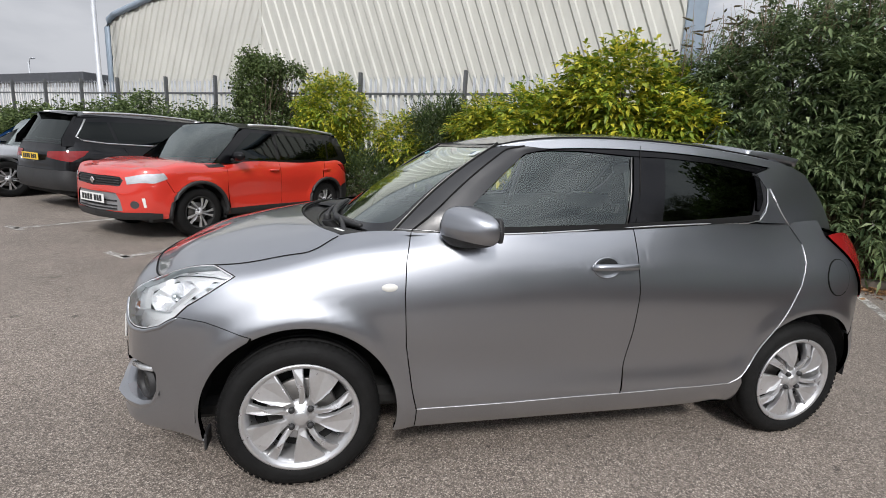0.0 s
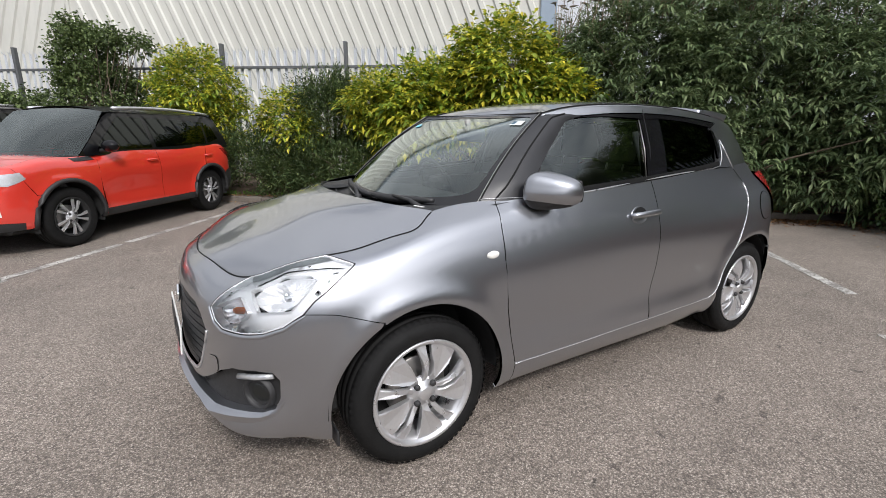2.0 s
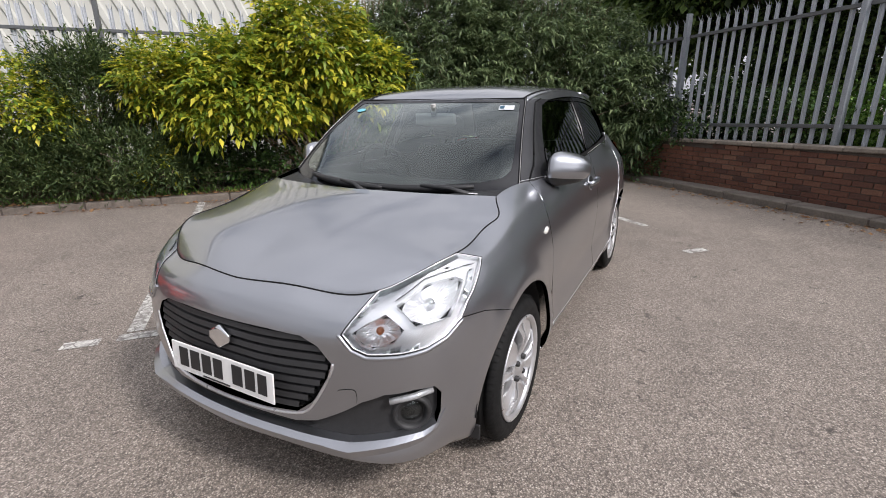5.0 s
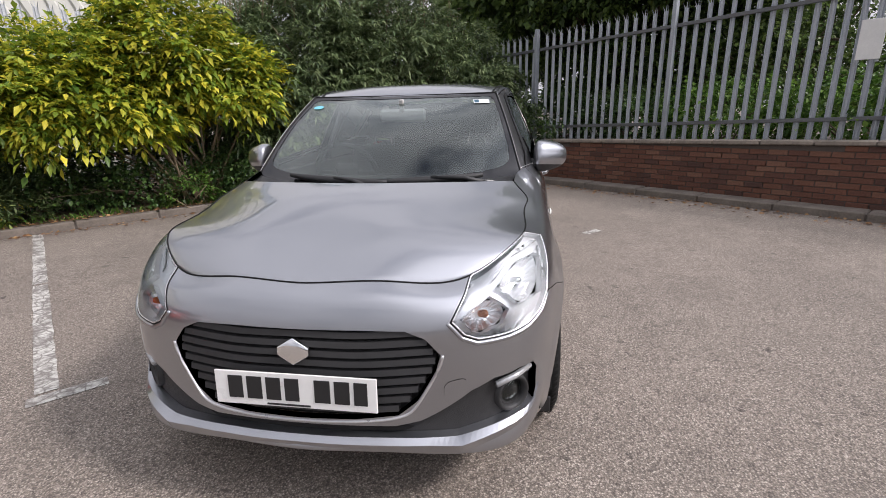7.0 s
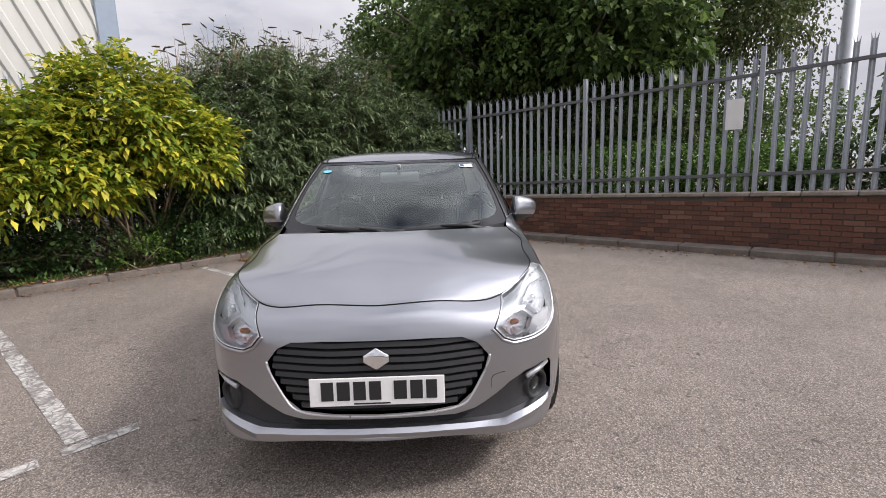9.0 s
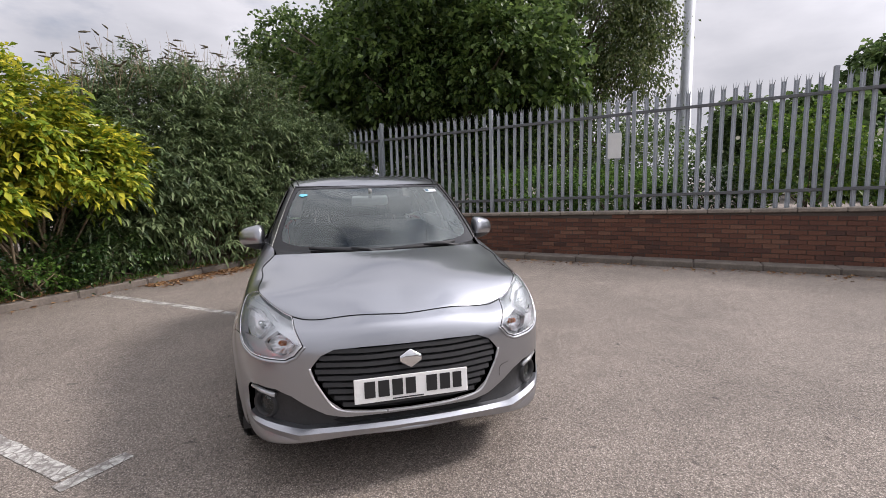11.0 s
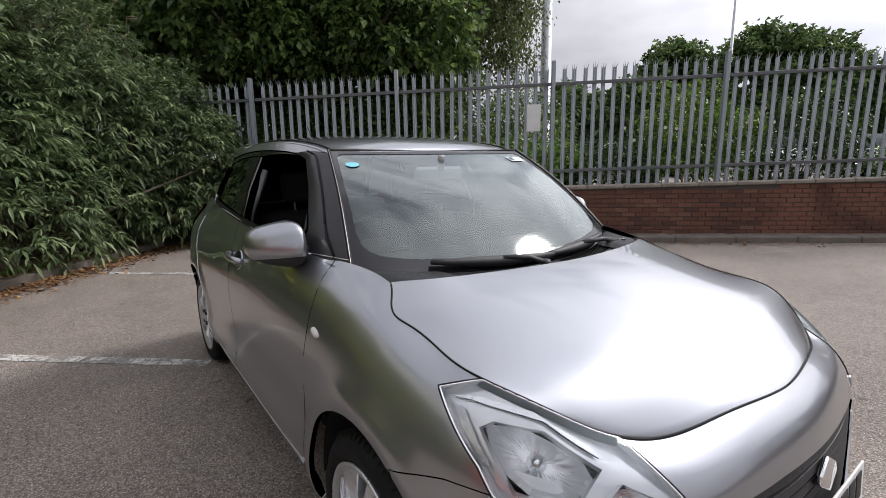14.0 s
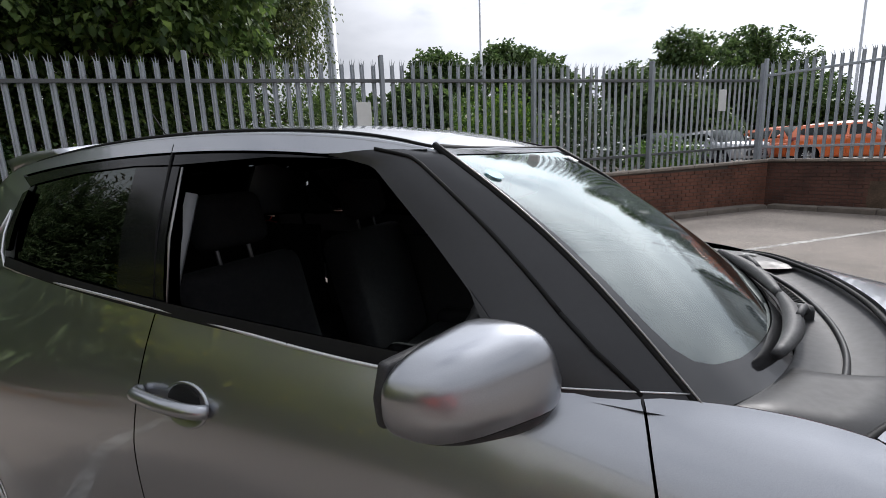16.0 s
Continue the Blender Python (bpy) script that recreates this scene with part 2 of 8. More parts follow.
M_JUNIPER = leaf_material("conifer_needle", (0.03, 0.055, 0.018), (0.07, 0.11, 0.036), (0.14, 0.18, 0.06), 0.6, 0.2)
M_IVY = leaf_material("ivy_leaf", (0.02, 0.05, 0.014), (0.045, 0.09, 0.025), (0.1, 0.17, 0.04), 0.35, 0.2)
M_HEDGE = leaf_material("olive_hedge_leaf", (0.045, 0.07, 0.025), (0.105, 0.15, 0.05), (0.2, 0.26, 0.095), 0.55, 0.25)
M_FLOWER = simple("cream_flower", (0.75, 0.73, 0.58), 0.8, spread=0.1)
M_LITTER = leaf_material("dead_leaf", (0.12, 0.06, 0.03), (0.25, 0.13, 0.06), (0.4, 0.25, 0.12), 0.8, 0.1)
M_WEED = leaf_material("weed_leaf", (0.04, 0.1, 0.015), (0.09, 0.19, 0.03), (0.2, 0.33, 0.06), 0.5, 0.35)

# ---- mesh tools ----
def mesh_of(name, verts, faces, material, smooth=False):
    me = bpy.data.meshes.new(name)
    me.from_pydata([tuple(v) for v in verts], [], [tuple(f) for f in faces])
    if material:
        me.materials.append(material)
    if smooth:
        me.shade_smooth()
    me.update()
    return me


def part(name, data, material=None, parent=None, label="", m=None):
    """Links a bmesh or a mesh as one object under a thing or a part."""
    if isinstance(data, bmesh.types.BMesh):
        me = bpy.data.meshes.new(name)
        data.to_mesh(me)
        data.free()
    else:
        me = data
    if material and not me.materials:
        me.materials.append(material)
    ob = new(name, me)
    if parent:
        ob.parent = parent
    if m is not None:
        ob.matrix_basis = m
    if label:
        ob["label"] = label
    return ob


def root(name, m, label, category, group="", kind=""):
    ob = new(name)
    ob.matrix_basis = m
    return tagged(ob, label, category, group, kind)


def box_bm(x0, x1, y0, y1, z0, z1, bevel=0.0, bm=None, seg=1):
    own = bm is None
    bm = bm or bmesh.new()
    r = bmesh.ops.create_cube(bm, size=1.0, matrix=Matrix.Translation(((x0 + x1) / 2, (y0 + y1) / 2, (z0 + z1) / 2)) @ Matrix.Diagonal((x1 - x0, y1 - y0, z1 - z0, 1)))
    if bevel:
        es = {e for v in r["verts"] for e in v.link_edges}
        bmesh.ops.bevel(bm, geom=list(es), offset=bevel, segments=seg, affect="EDGES", profile=0.5)
    return bm


def box_mesh(name, x0, x1, y0, y1, z0, z1, material, bevel=0.0):
    bm = box_bm(x0, x1, y0, y1, z0, z1, bevel)
    me = bpy.data.meshes.new(name)
    bm.to_mesh(me)
    bm.free()
    me.materials.append(material)
    return me


def tube(points, radii, sides=8, cap=True):
    """Verts and faces of a round tube along points."""
    pts = [Vector(p) for p in points]
    if isinstance(radii, (int, float)):
        radii = [radii] * len(pts)
    vs, fs = [], []
    n = len(pts)
    for i, p in enumerate(pts):
        d = (pts[min(i + 1, n - 1)] - pts[max(i - 1, 0)]).normalized()
        a = d.cross(Vector((0, 0, 1)) if abs(d.z) < 0.9 else Vector((1, 0, 0))).normalized()
        b = d.cross(a)
        for k in range(sides):
            t = 2 * math.pi * k / sides
            vs.append(p + (a * math.cos(t) + b * math.sin(t)) * radii[i])
    for i in range(n - 1):
        for k in range(sides):
            k2 = (k + 1) % sides
            fs.append((i * sides + k, i * sides + k2, (i + 1) * sides + k2, (i + 1) * sides + k))
    if cap:
        fs.append(tuple(range(sides - 1, -1, -1)))
        fs.append(tuple((n - 1) * sides + k for k in range(sides)))
    return vs, fs


def tubes_mesh(name, list_of, material, sides=6):
    vs, fs = [], []
    for pts, rad in list_of:
        v, f = tube(pts, rad, sides)
        o = len(vs)
        vs += v
        fs += [tuple(i + o for i in q) for q in f]
    return mesh_of(name, vs, fs, material, True)


# ---- ground, kerbs, beds ----
gv, gf = [], []
R_STEPS = (0, 3, 6, 10, 16, 26, 45, 90, 200, 600, 2500)
for i, r in enumerate(R_STEPS[1:]):
    for k in range(48):
        t = 2 * math.pi * k / 48
        gv.append((r * math.cos(t), r * math.sin(t), 0.0))
gv.append((0, 0, 0))
c0 = len(gv) - 1
for k in range(48):
    gf.append((c0, k, (k + 1) % 48))
    for i in range(len(R_STEPS) - 2):
        gf.append((i * 48 + k, (i + 1) * 48 + k, (i + 1) * 48 + (k + 1) % 48, i * 48 + (k + 1) % 48))
ground = part("ground", mesh_of("ground", gv, gf, M_ASPHALT))
tagged(ground, "worn grey asphalt car park with pale aggregate", "ground", kind="structure")

FENCE_U, FENCE_V, END_V = 6.65, 7.13, -9.6
KERB_V = 5.62


def kerb_run(name, p0, p1, label, length=0.914, w=0.13, h=0.1):
    """A run of kerb stones from p0 to p1 in the car park's axes."""
    a, b = Vector((*p0, 0)), Vector((*p1, 0))
    d = b - a
    n = max(1, round(d.length / length))
    step = d.length / n
    ang = math.degrees(math.atan2(d.y, d.x))
    me = box_mesh("kerb_stone", 0.006, step - 0.006, 0, w, -0.05, h, M_KERB, 0.014)
    holder = tagged(part(name, box_mesh(name + "_bed", 0, d.length, 0.012, w - 0.012, -0.05, h - 0.02, M_MORTAR), m=LOT @ Matrix.Translation(a) @ pose(0, 0, 0, 0, 0, ang)), label, "kerb", kind="structure")
    for i in range(n):
        part("kerb_stone", me, None, holder, m=pose(i * step, random.uniform(-0.006, 0.006), random.uniform(-0.008, 0.004), 0, random.uniform(-0.4, 0.4), 0))
    return holder


kerb_run("kerb_north", (-24, KERB_V), (5.6, KERB_V), "low concrete kerb along the planting bed")
kerb_run("kerb_east", (6.05, 5.6), (6.05, END_V + 0.35), "low stained concrete kerb below the brick wall", w=0.34)
kerb_run("kerb_south", (6.05, END_V + 0.35), (-3, END_V - 1.2), "low stained concrete kerb below the return wall", w=0.3)


def bed_mesh():
    vs, fs = [], []
    nu, nv = 90, 8
    for j in range(nv + 1):
        for i in range(nu + 1):
            u = -24 + 32 * i / nu
            v = KERB_V + 0.12 + (9.0 - KERB_V) * j / nv
            z = 0.075 + 0.1 * min(1, j / 3) + 0.05 * noise.noise(Vector((u * 1.4, v * 1.4, 0)))
            vs.append((u, v, z))
    for j in range(nv):
        for i in range(nu):
            k = j * (nu + 1) + i
            fs.append((k, k + 1, k + nu + 2, k + nu + 1))
    return mesh_of("planting_bed", vs, fs, M_SOIL, True)


bed = tagged(part("planting_bed", bed_mesh(), m=LOT), "dry brown soil bed with leaf litter", "planting bed", kind="structure")


def line_strip(u0, v0, u1, v1, w=0.1, label="worn white painted bay line"):
    d = Vector((u1 - u0, v1 - v0, 0))
    n = max(2, int(d.length / 0.12))
    s = Vector((-d.y, d.x, 0)).normalized() * w / 2
    vs, fs = [], []
    for i in range(n + 1):
        p = Vector((u0, v0, 0.004)) + d * i / n
        j = 1 + 0.16 * noise.noise(Vector((u0 * 7 + i * 0.9, v0 * 3, 2.0)))
        vs += [p + s * j, p - s * (1 + 0.16 * noise.noise(Vector((i * 0.9, u0, v0))))]
        if i:
            fs.append((2 * i - 2, 2 * i - 1, 2 * i + 1, 2 * i))
    return tagged(part("bay_line", mesh_of("bay_line", vs, fs, M_LINE), m=LOT), label, "road marking", group="bay lines", kind="structure")


for u, stretches in ((-6.05, ((1.0, 4.6),)), (-3.6, ((1.0, 2.4), (2.5, 5.45))), (-1.25, ((1.1, 3.2), (3.25, 5.6))), (1.23, ((2.2, 3.1), (3.15, 4.0), (4.05, 5.5))), (3.75, ((1.95, 3.6), (3.7, 5.5)))):
    for a, b in stretches:
        line_strip(u, a, u, b)
for u0, u1 in ((-1.62, -1.42), (-1.33, -1.0), (-3.95, -3.5), (3.35, 3.6), (-6.3, -5.9)):
    line_strip(u0, 1.03, u1, 1.02, 0.09)
line_strip(3.5, -4.6, 3.25, -8.6)
line_strip(1.0, -7.0, 0.8, -9.2)


# ---- brick wall ----
def brick_wall(name, m, length, top0, top1, label, near=None):
    """A wall of stretcher courses with a coping; local x along it, the face at y = 0 looking to -y."""
    holder = tagged(part(name, mesh_of(name, [(0, 0.012, 0), (length, 0.012, 0), (length, 0.21, 0), (0, 0.21, 0), (0, 0.012, top0), (length, 0.012, top1), (length, 0.21, top1), (0, 0.21, top0)], [(0, 1, 5, 4), (1, 2, 6, 5), (2, 3, 7, 6), (3, 0, 4, 7), (4, 5, 6, 7)], M_MORTAR), m=m), label, "wall", kind="structure")
    bw, bh = 0.225, 0.075
    brick = box_mesh("brick", 0, 0.214, 0, 0.1, 0, 0.065, M_BRICK, 0.004)
    far = []
    n_c = int(max(top0, top1) / bh)
    for c in range(n_c):
        x = -(c % 2) * bw / 2
        while x < length:
            x0, x1 = max(0, x), min(length, x + 0.214)
            z = c * bh + 0.008
            top = top0 + (top1 - top0) * (x0 + x1) / 2 / length
            if x1 - x0 > 0.05 and z + 0.065 < top:
                pick = near is None or near[0] < x < near[1]
                pos = pose(x0, random.uniform(-0.003, 0.003), z + random.uniform(-0.002, 0.002), 0, random.uniform(-0.25, 0.25), random.uniform(-0.4, 0.4)) @ Matrix.Diagonal(((x1 - x0) / 0.214, 1, 1, 1))
                if pick:
                    part("brick", brick, None, holder, m=pos)
                else:
                    far.append(pos)
            x += bw
    if far:
        vs, fs = [], []
        for pos in far:
            o = len(vs)
            vs += [pos @ v.co for v in brick.vertices]
            fs += [tuple(i + o for i in p.vertices) for p in brick.polygons]
        tagged(part("bricks_beyond", mesh_of("bricks_beyond", vs, fs, M_BRICK), None, holder), kind="stuff")
    n = round(length / 0.6)
    step = length / n
    slope = math.degrees(math.atan2(top1 - top0, length))
    cope = box_mesh("coping_stone", 0.004, step - 0.004, -0.035, 0.25, 0, 0.06, M_COPING, 0.012)
    for i in range(n):
        part("coping_stone", cope, None, holder, m=pose(i * step, random.uniform(-0.005, 0.005), top0 + (top1 - top0) * i / n + 0.002, 0, -slope, 0))
    return holder


# ---- palisade fences ----
def pale_mesh(height, material, w=0.068):
    """One pale: a W-shaped strip, its head split into three bent points."""
    xs = [-0.5, -0.28, -0.1, 0.1, 0.28, 0.5]
    ys = [0.0, 0.012, -0.004, -0.004, 0.012, 0.0]
    vs, fs = [], []
    zs = [0.0, height - 0.16, height - 0.10]
    for z in zs:
        for x, y in zip(xs, ys):
            vs.append((x * w, y, z))
    for r in range(2):
        for i in range(5):
            a = r * 6 + i
            fs.append((a, a + 1, a + 7, a + 6))
    top = 12
    for i0, i1, tx, ty, tz in ((0, 1, -0.62, -0.045, height - 0.03), (2, 3, 0.0, 0.0, height), (4, 5, 0.62, -0.045, height - 0.03)):
        o = len(vs)
        vs.append((tx * w, ty, tz))
        fs.append((top + i0, top + i1, o))
    back = len(vs)
    vs += [(x, y + 0.003, z) for x, y, z in vs]
    fs += [tuple(reversed([i + back for i in f])) for f in fs]
    me = mesh_of("pale", vs, fs, material)
    return me


def palisade(name, m, length, z0, z1, height, pitch, posts, label, pale_mat, bar_mat, post_front=True, rails=(0.35, -0.32)):
    """Local x along the fence, -y towards the car park; z0 and z1: the foot at both ends."""
    holder = root(name, m, label, "fence")
    pale = pale_mesh(height, pale_mat)
    foot = lambda x: z0 + (z1 - z0) * x / length
    n = int(length / pitch)
    for i in range(n):
        x = (i + 0.5) * pitch
        if min(abs(x - p) for p in posts) < 0.05:
            continue
        part("pale", pale, None, holder, m=pose(x + random.uniform(-0.004, 0.004), 0.03, foot(x) + random.uniform(-0.008, 0.008), random.uniform(-0.5, 0.5), random.uniform(-0.5, 0.5), random.uniform(-2, 2)))
    slope = math.degrees(math.atan2(z1 - z0, length))
    for dz in rails:
        z = (dz if dz > 0 else height + dz)
        part("rail", box_mesh("rail", 0, length, -0.012, 0.022, z - 0.025, z + 0.025, bar_mat, 0.004), None, holder, m=pose(0, 0, z0, 0, -slope, 0))
    post = box_mesh("post", -0.03, 0.03, -0.075, 0.02, -0.2, height + 0.03, bar_mat if post_front else M_POST, 0.005)
    for p in posts:
        part("post", post, None, holder, m=pose(p, -0.014, foot(p), 0, random.uniform(-0.4, 0.4), 0))
    return holder


# east fence and wall: local x runs towards the car park's far corner
E_LEN = 16.6
east = LOT @ pose(FENCE_U, END_V, 0, 0, 0, 90)  # local x = +v, local y = -u
flip = pose(E_LEN, 0, 0, 0, 0, 180)  # local x = -v, local y = +u
foot_at = lambda v: 0.83 - 0.0235 * (v - 0.1)
east_fence = palisade("palisade_fence", east @ flip, E_LEN, foot_at(END_V + E_LEN) - 0.02, foot_at(END_V), 2.06, 0.159, [E_LEN - x for x in (0.02, 3.3, 6.05, 8.77, 11.4, 14.0)], "galvanised steel palisade fence with triple-pointed pales on a brick wall", M_GALV, M_GALV_DARK, False, rails=(0.3, -0.33))
brick_wall("wall_east", LOT @ pose(6.4, 6.9, 0, 0, 0, -90), 6.9 - END_V + 0.1, 0.68, 1.0, "red brick retaining wall with a stained stone coping", near=(3.2, 11.0))
ret = math.degrees(math.atan2(-1.2, -9.0))
brick_wall("wall_south", LOT @ pose(6.45, END_V - 0.1, 0, 0, 0, ret), 9.5, 1.0, 0.92, "red brick return wall with a stained stone coping", near=(99, 100))
palisade("palisade_fence", LOT @ pose(6.65, END_V - 0.2, 0, 0, 0, ret), 9.5, 1.03, 0.95, 2.2, 0.159, [0.0, 2.75, 5.5, 8.25], "galvanised steel palisade fence on the return wall", M_GALV, M_GALV, rails=(0.3, -0.33))
palisade("palisade_fence", LOT @ pose(-24.0, FENCE_V, 0, 0, 0, 0), 31.0, 0.42, 0.42, 2.5, 0.159, [24.0 + x for x in (-21.2, -18.8, -16.5, -14.4, -12.0, -9.9, -7.5, -5.05, -2.45, 0.2, 2.9, 5.6)], "pale galvanised palisade fence with dark posts behind the shrubs", M_GALV_PALE, M_GALV_DARK, rails=(0.4, -0.42))
for t_u, t_v, w, h, zc in ((FENCE_U - 0.03, -0.515, 0.23, 0.44, 2.03), (FENCE_U - 0.03, -8.35, 0.23, 0.44, 2.35)):
    sign = root("notice_board", LOT @ pose(t_u, t_v, zc, 0, 0, -90), "blank white notice board wired to the fence pales", "sign", group="notice boards")
    part("board", box_mesh("board", -w / 2, w / 2, -0.012, 0.0, -h / 2, h / 2, M_WHITE_BOARD, 0.003), None, sign)
    for dx in (-w * 0.38, w * 0.38):
        part("fixing_strap", box_mesh("fixing_strap", dx - 0.012, dx + 0.012, 0.0, 0.02, -h / 2 - 0.03, h / 2 + 0.03, M_GALV, 0.002), None, sign)


# ---- clad warehouse beyond the far fence ----
def warehouse():
    U0, U1, J, V = -18.6, 1.3, -10.45, 9.2
    peak_u, peak_z, eave = -8.6, 7.2, 5.45
    top = lambda u: eave + (peak_z - eave) * (1 - abs(u - peak_u) / (peak_u - U0 if u < peak_u else U1 - peak_u))
    house = root("warehouse", LOT, "large warehouse clad in cream ribbed steel laid in a chevron", "building")
    core = [(U0, V + 0.05, 0), (U1 + 0.35, V + 0.05, 0), (U1 + 0.35, V + 0.05, eave), (peak_u, V + 0.05, peak_z), (U0, V + 0.05, eave)]
    vs = core + [(u, 45.0, z) for u, v, z in core]
    fs = [(0, 1, 2, 3, 4), (9, 8, 7, 6, 5)] + [(i, 5 + i, 5 + (i + 1) % 5, (i + 1) % 5) for i in range(5)]
    part("wall", mesh_of("wall", vs, fs, M_CLAD), None, house)
    tan = 0.42
    for side, a, b, sgn in ((0, U0 + 0.25, J, 1), (1, J, U1, -1)):
        # ribbed sheets: each rib a raised trapezoid strip running up the slope of the chevron, cut at the panel's edges
        vs, fs = [], []
        pitch, rise = 0.36, 0.04
        k0, k1 = a - tan * 8 - 1, b + tan * 8 + 1
        u = k0
        z_lo = 0.3
        while u < k1:
            prof = ((0.0, 0.0), (0.19, 0.0), (0.225, -rise), (0.325, -rise), (0.36, 0.0))
            z_hi = 7.0
            pts = []
            for x, d in prof:
                line = []
                for q in range(29):
                    z = z_lo + (z_hi - z_lo) * q / 28
                    uu = u + x + sgn * tan * (z - 3.5)
                    line.append((uu, z, d))
                pts.append(line)
            for q in range(28):
                for i in range(4):
                    quad = [pts[i][q], pts[i + 1][q], pts[i + 1][q + 1], pts[i][q + 1]]
                    mid = sum(p[0] for p in quad) / 4
                    if mid < a - 0.2 or mid > b + 0.2 or max(p[1] for p in quad) > top(min(max(mid, U0), U1)) - 0.02:
                        continue
                    o = len(vs)
                    vs += [(min(max(p[0], a), b), V + p[2], p[1]) for p in quad]
                    fs.append((o, o + 1, o + 2, o + 3))
            u += pitch
        part("ribbed_sheet", mesh_of("ribbed_sheet", vs, fs, M_CLAD), None, house, "cream steel sheet with slanting ribs")
    part("joint_strip", box_mesh("joint_strip", J - 0.04, J + 0.04, V - 0.05, V + 0.02, 0.3, top(J) - 0.1, M_CLAD, 0.005), None, house)
    part("corner_trim", box_mesh("corner_trim", U1, U1 + 0.36, V - 0.07, V + 0.5, 0, eave + 0.1, M_TRIM, 0.02), None, house, "grey-blue corner flashing")
    ev = []
    pts = [(U0 + 0.12, 0.2), (U0 + 0.12, eave - 0.35), (U0 + 0.25, eave - 0.08), (U0 + 0.6, eave + 0.08), (peak_u, peak_z + 0.05), (U1 + 0.3, eave + 0.05)]
    v, f = tube([(u, V - 0.06, z) for u, z in pts], 0.11, 8)
    part("verge_trim", mesh_of("verge_trim", v, f, M_TRIM, True), None, house, "rounded grey verge flashing")
    return house


warehouse()

# higher ground behind the brick wall
tagged(part("ground_terrace", box_mesh("ground_terrace", 8.4, 70, -60, 7.05, -0.2, 0.60, M_ASPHALT), m=LOT), "asphalt on the higher ground behind the wall", "ground", kind="structure")
tagged(part("ground_terrace", box_mesh("ground_terrace", -20, 8.4, -60, -11.4, -0.2, 0.60, M_ASPHALT), m=LOT), "asphalt on the higher ground behind the wall", "ground", kind="structure")
tagged(part("ground_bank", box_mesh("ground_bank", 6.72, 8.4, -11.4, 7.05, -0.2, 0.61, M_SOIL), m=LOT), "dark soil bank behind the brick wall", "ground", kind="structure")
tagged(part("ground_bank", box_mesh("ground_bank", -20, 6.72, -11.4, -9.95, -0.2, 0.61, M_SOIL), m=LOT), "dark soil bank behind the brick wall", "ground", kind="structure")

# ---- motor-car surfaces ----
def car_paint(name, color, metal=0.8, rough=0.36, coat=1.0, spec=0.5):
    n = Nodes(name)
    f = n.noise(900, 2)
    c = n.ramp(f, (0.3, tuple(v * 0.9 for v in color)), (0.7, tuple(min(1, v * 1.1) for v in color)))
    c = n.mix(0.35, c, n.ramp(n.noise(2.5, 4), (0.3, 0.97), (0.7, 1.02)), "MULTIPLY")
    n.put(c, n.ramp(n.noise(5, 4), (0.3, rough - 0.012), (0.7, rough + 0.012)), metal, Coat_Weight=1.0)
    n.b.inputs["Coat Roughness"].default_value = 0.014
    n.b.inputs["Coat Weight"].default_value = coat
    n.b.inputs["Coat IOR"].default_value = 1.75
    n.b.inputs["Specular IOR Level"].default_value = spec
    return n.m


def glass_material(name, tint, rough=0.0, gloss=1.7, base=0.015, dust=0.0):
    """Thin car glass: see-through, tinted, with a real reflection."""
    n = Nodes(name)
    tr = n.t.nodes.new("ShaderNodeBsdfTransparent")
    tr.inputs["Color"].default_value = (*tint, 1)
    gl = n.t.nodes.new("ShaderNodeBsdfGlossy")
    gl.inputs["Color"].default_value = (0.9, 0.97, 0.94, 1)
    n.link(n.ramp(n.noise(2.0, 1.5), (0.4, rough + 0.005), (0.75, rough + 0.02)), gl.inputs["Roughness"])
    fr = n.t.nodes.new("ShaderNodeFresnel")
    fr.inputs["IOR"].default_value = 1.52
    ad = n.t.nodes.new("ShaderNodeMath")
    ad.operation = "MULTIPLY_ADD"
    ad.inputs[1].default_value, ad.inputs[2].default_value = gloss, base
    ad.use_clamp = True
    n.link(fr.outputs["Fac"], ad.inputs[0])
    mx = n.t.nodes.new("ShaderNodeMixShader")
    n.link(ad.outputs[0], mx.inputs["Fac"])
    n.link(tr.outputs["BSDF"], mx.inputs[1])
    n.link(gl.outputs["BSDF"], mx.inputs[2])
    last = mx
    if dust:
        df = n.t.nodes.new("ShaderNodeBsdfDiffuse")
        df.inputs["Color"].default_value = (0.70, 0.77, 0.75, 1)
        last = n.t.nodes.new("ShaderNodeMixShader")
        n.link(n.ramp(n.noise(1.6, 1.5, 0.4), (0.3, dust * 0.8), (0.7, dust * 1.2)), last.inputs["Fac"])
        n.link(mx.outputs["Shader"], last.inputs[1])
        n.link(df.outputs["BSDF"], last.inputs[2])
    n.link(last.outputs["Shader"], n.out.inputs["Surface"])
    return n.m


M_SILVER = car_paint("metallic_grey_paint", (0.355, 0.365, 0.39), 0.95, 0.32)
M_RED = car_paint("bright_red_paint", (0.62, 0.035, 0.02), 0.1, 0.35)
M_BLACKCAR = car_paint("black_paint", (0.004, 0.004, 0.005), 0.0, 0.4, 0.45, 0.1)
M_BLUECAR = car_paint("blue_paint", (0.02, 0.12, 0.4), 0.3, 0.35)
M_PALECAR = car_paint("silver_paint", (0.5, 0.51, 0.53), 0.7, 0.35)
M_DARKCAR = car_paint("dark_grey_paint", (0.09, 0.1, 0.115), 0.5, 0.35)
M_ORANGECAR = car_paint("orange_paint", (0.75, 0.15, 0.03), 0.2, 0.35)
M_WHITECAR = car_paint("white_paint", (0.75, 0.75, 0.75), 0.0, 0.35)
M_GLASS = glass_material("clear_car_glass", (0.5, 0.55, 0.53))
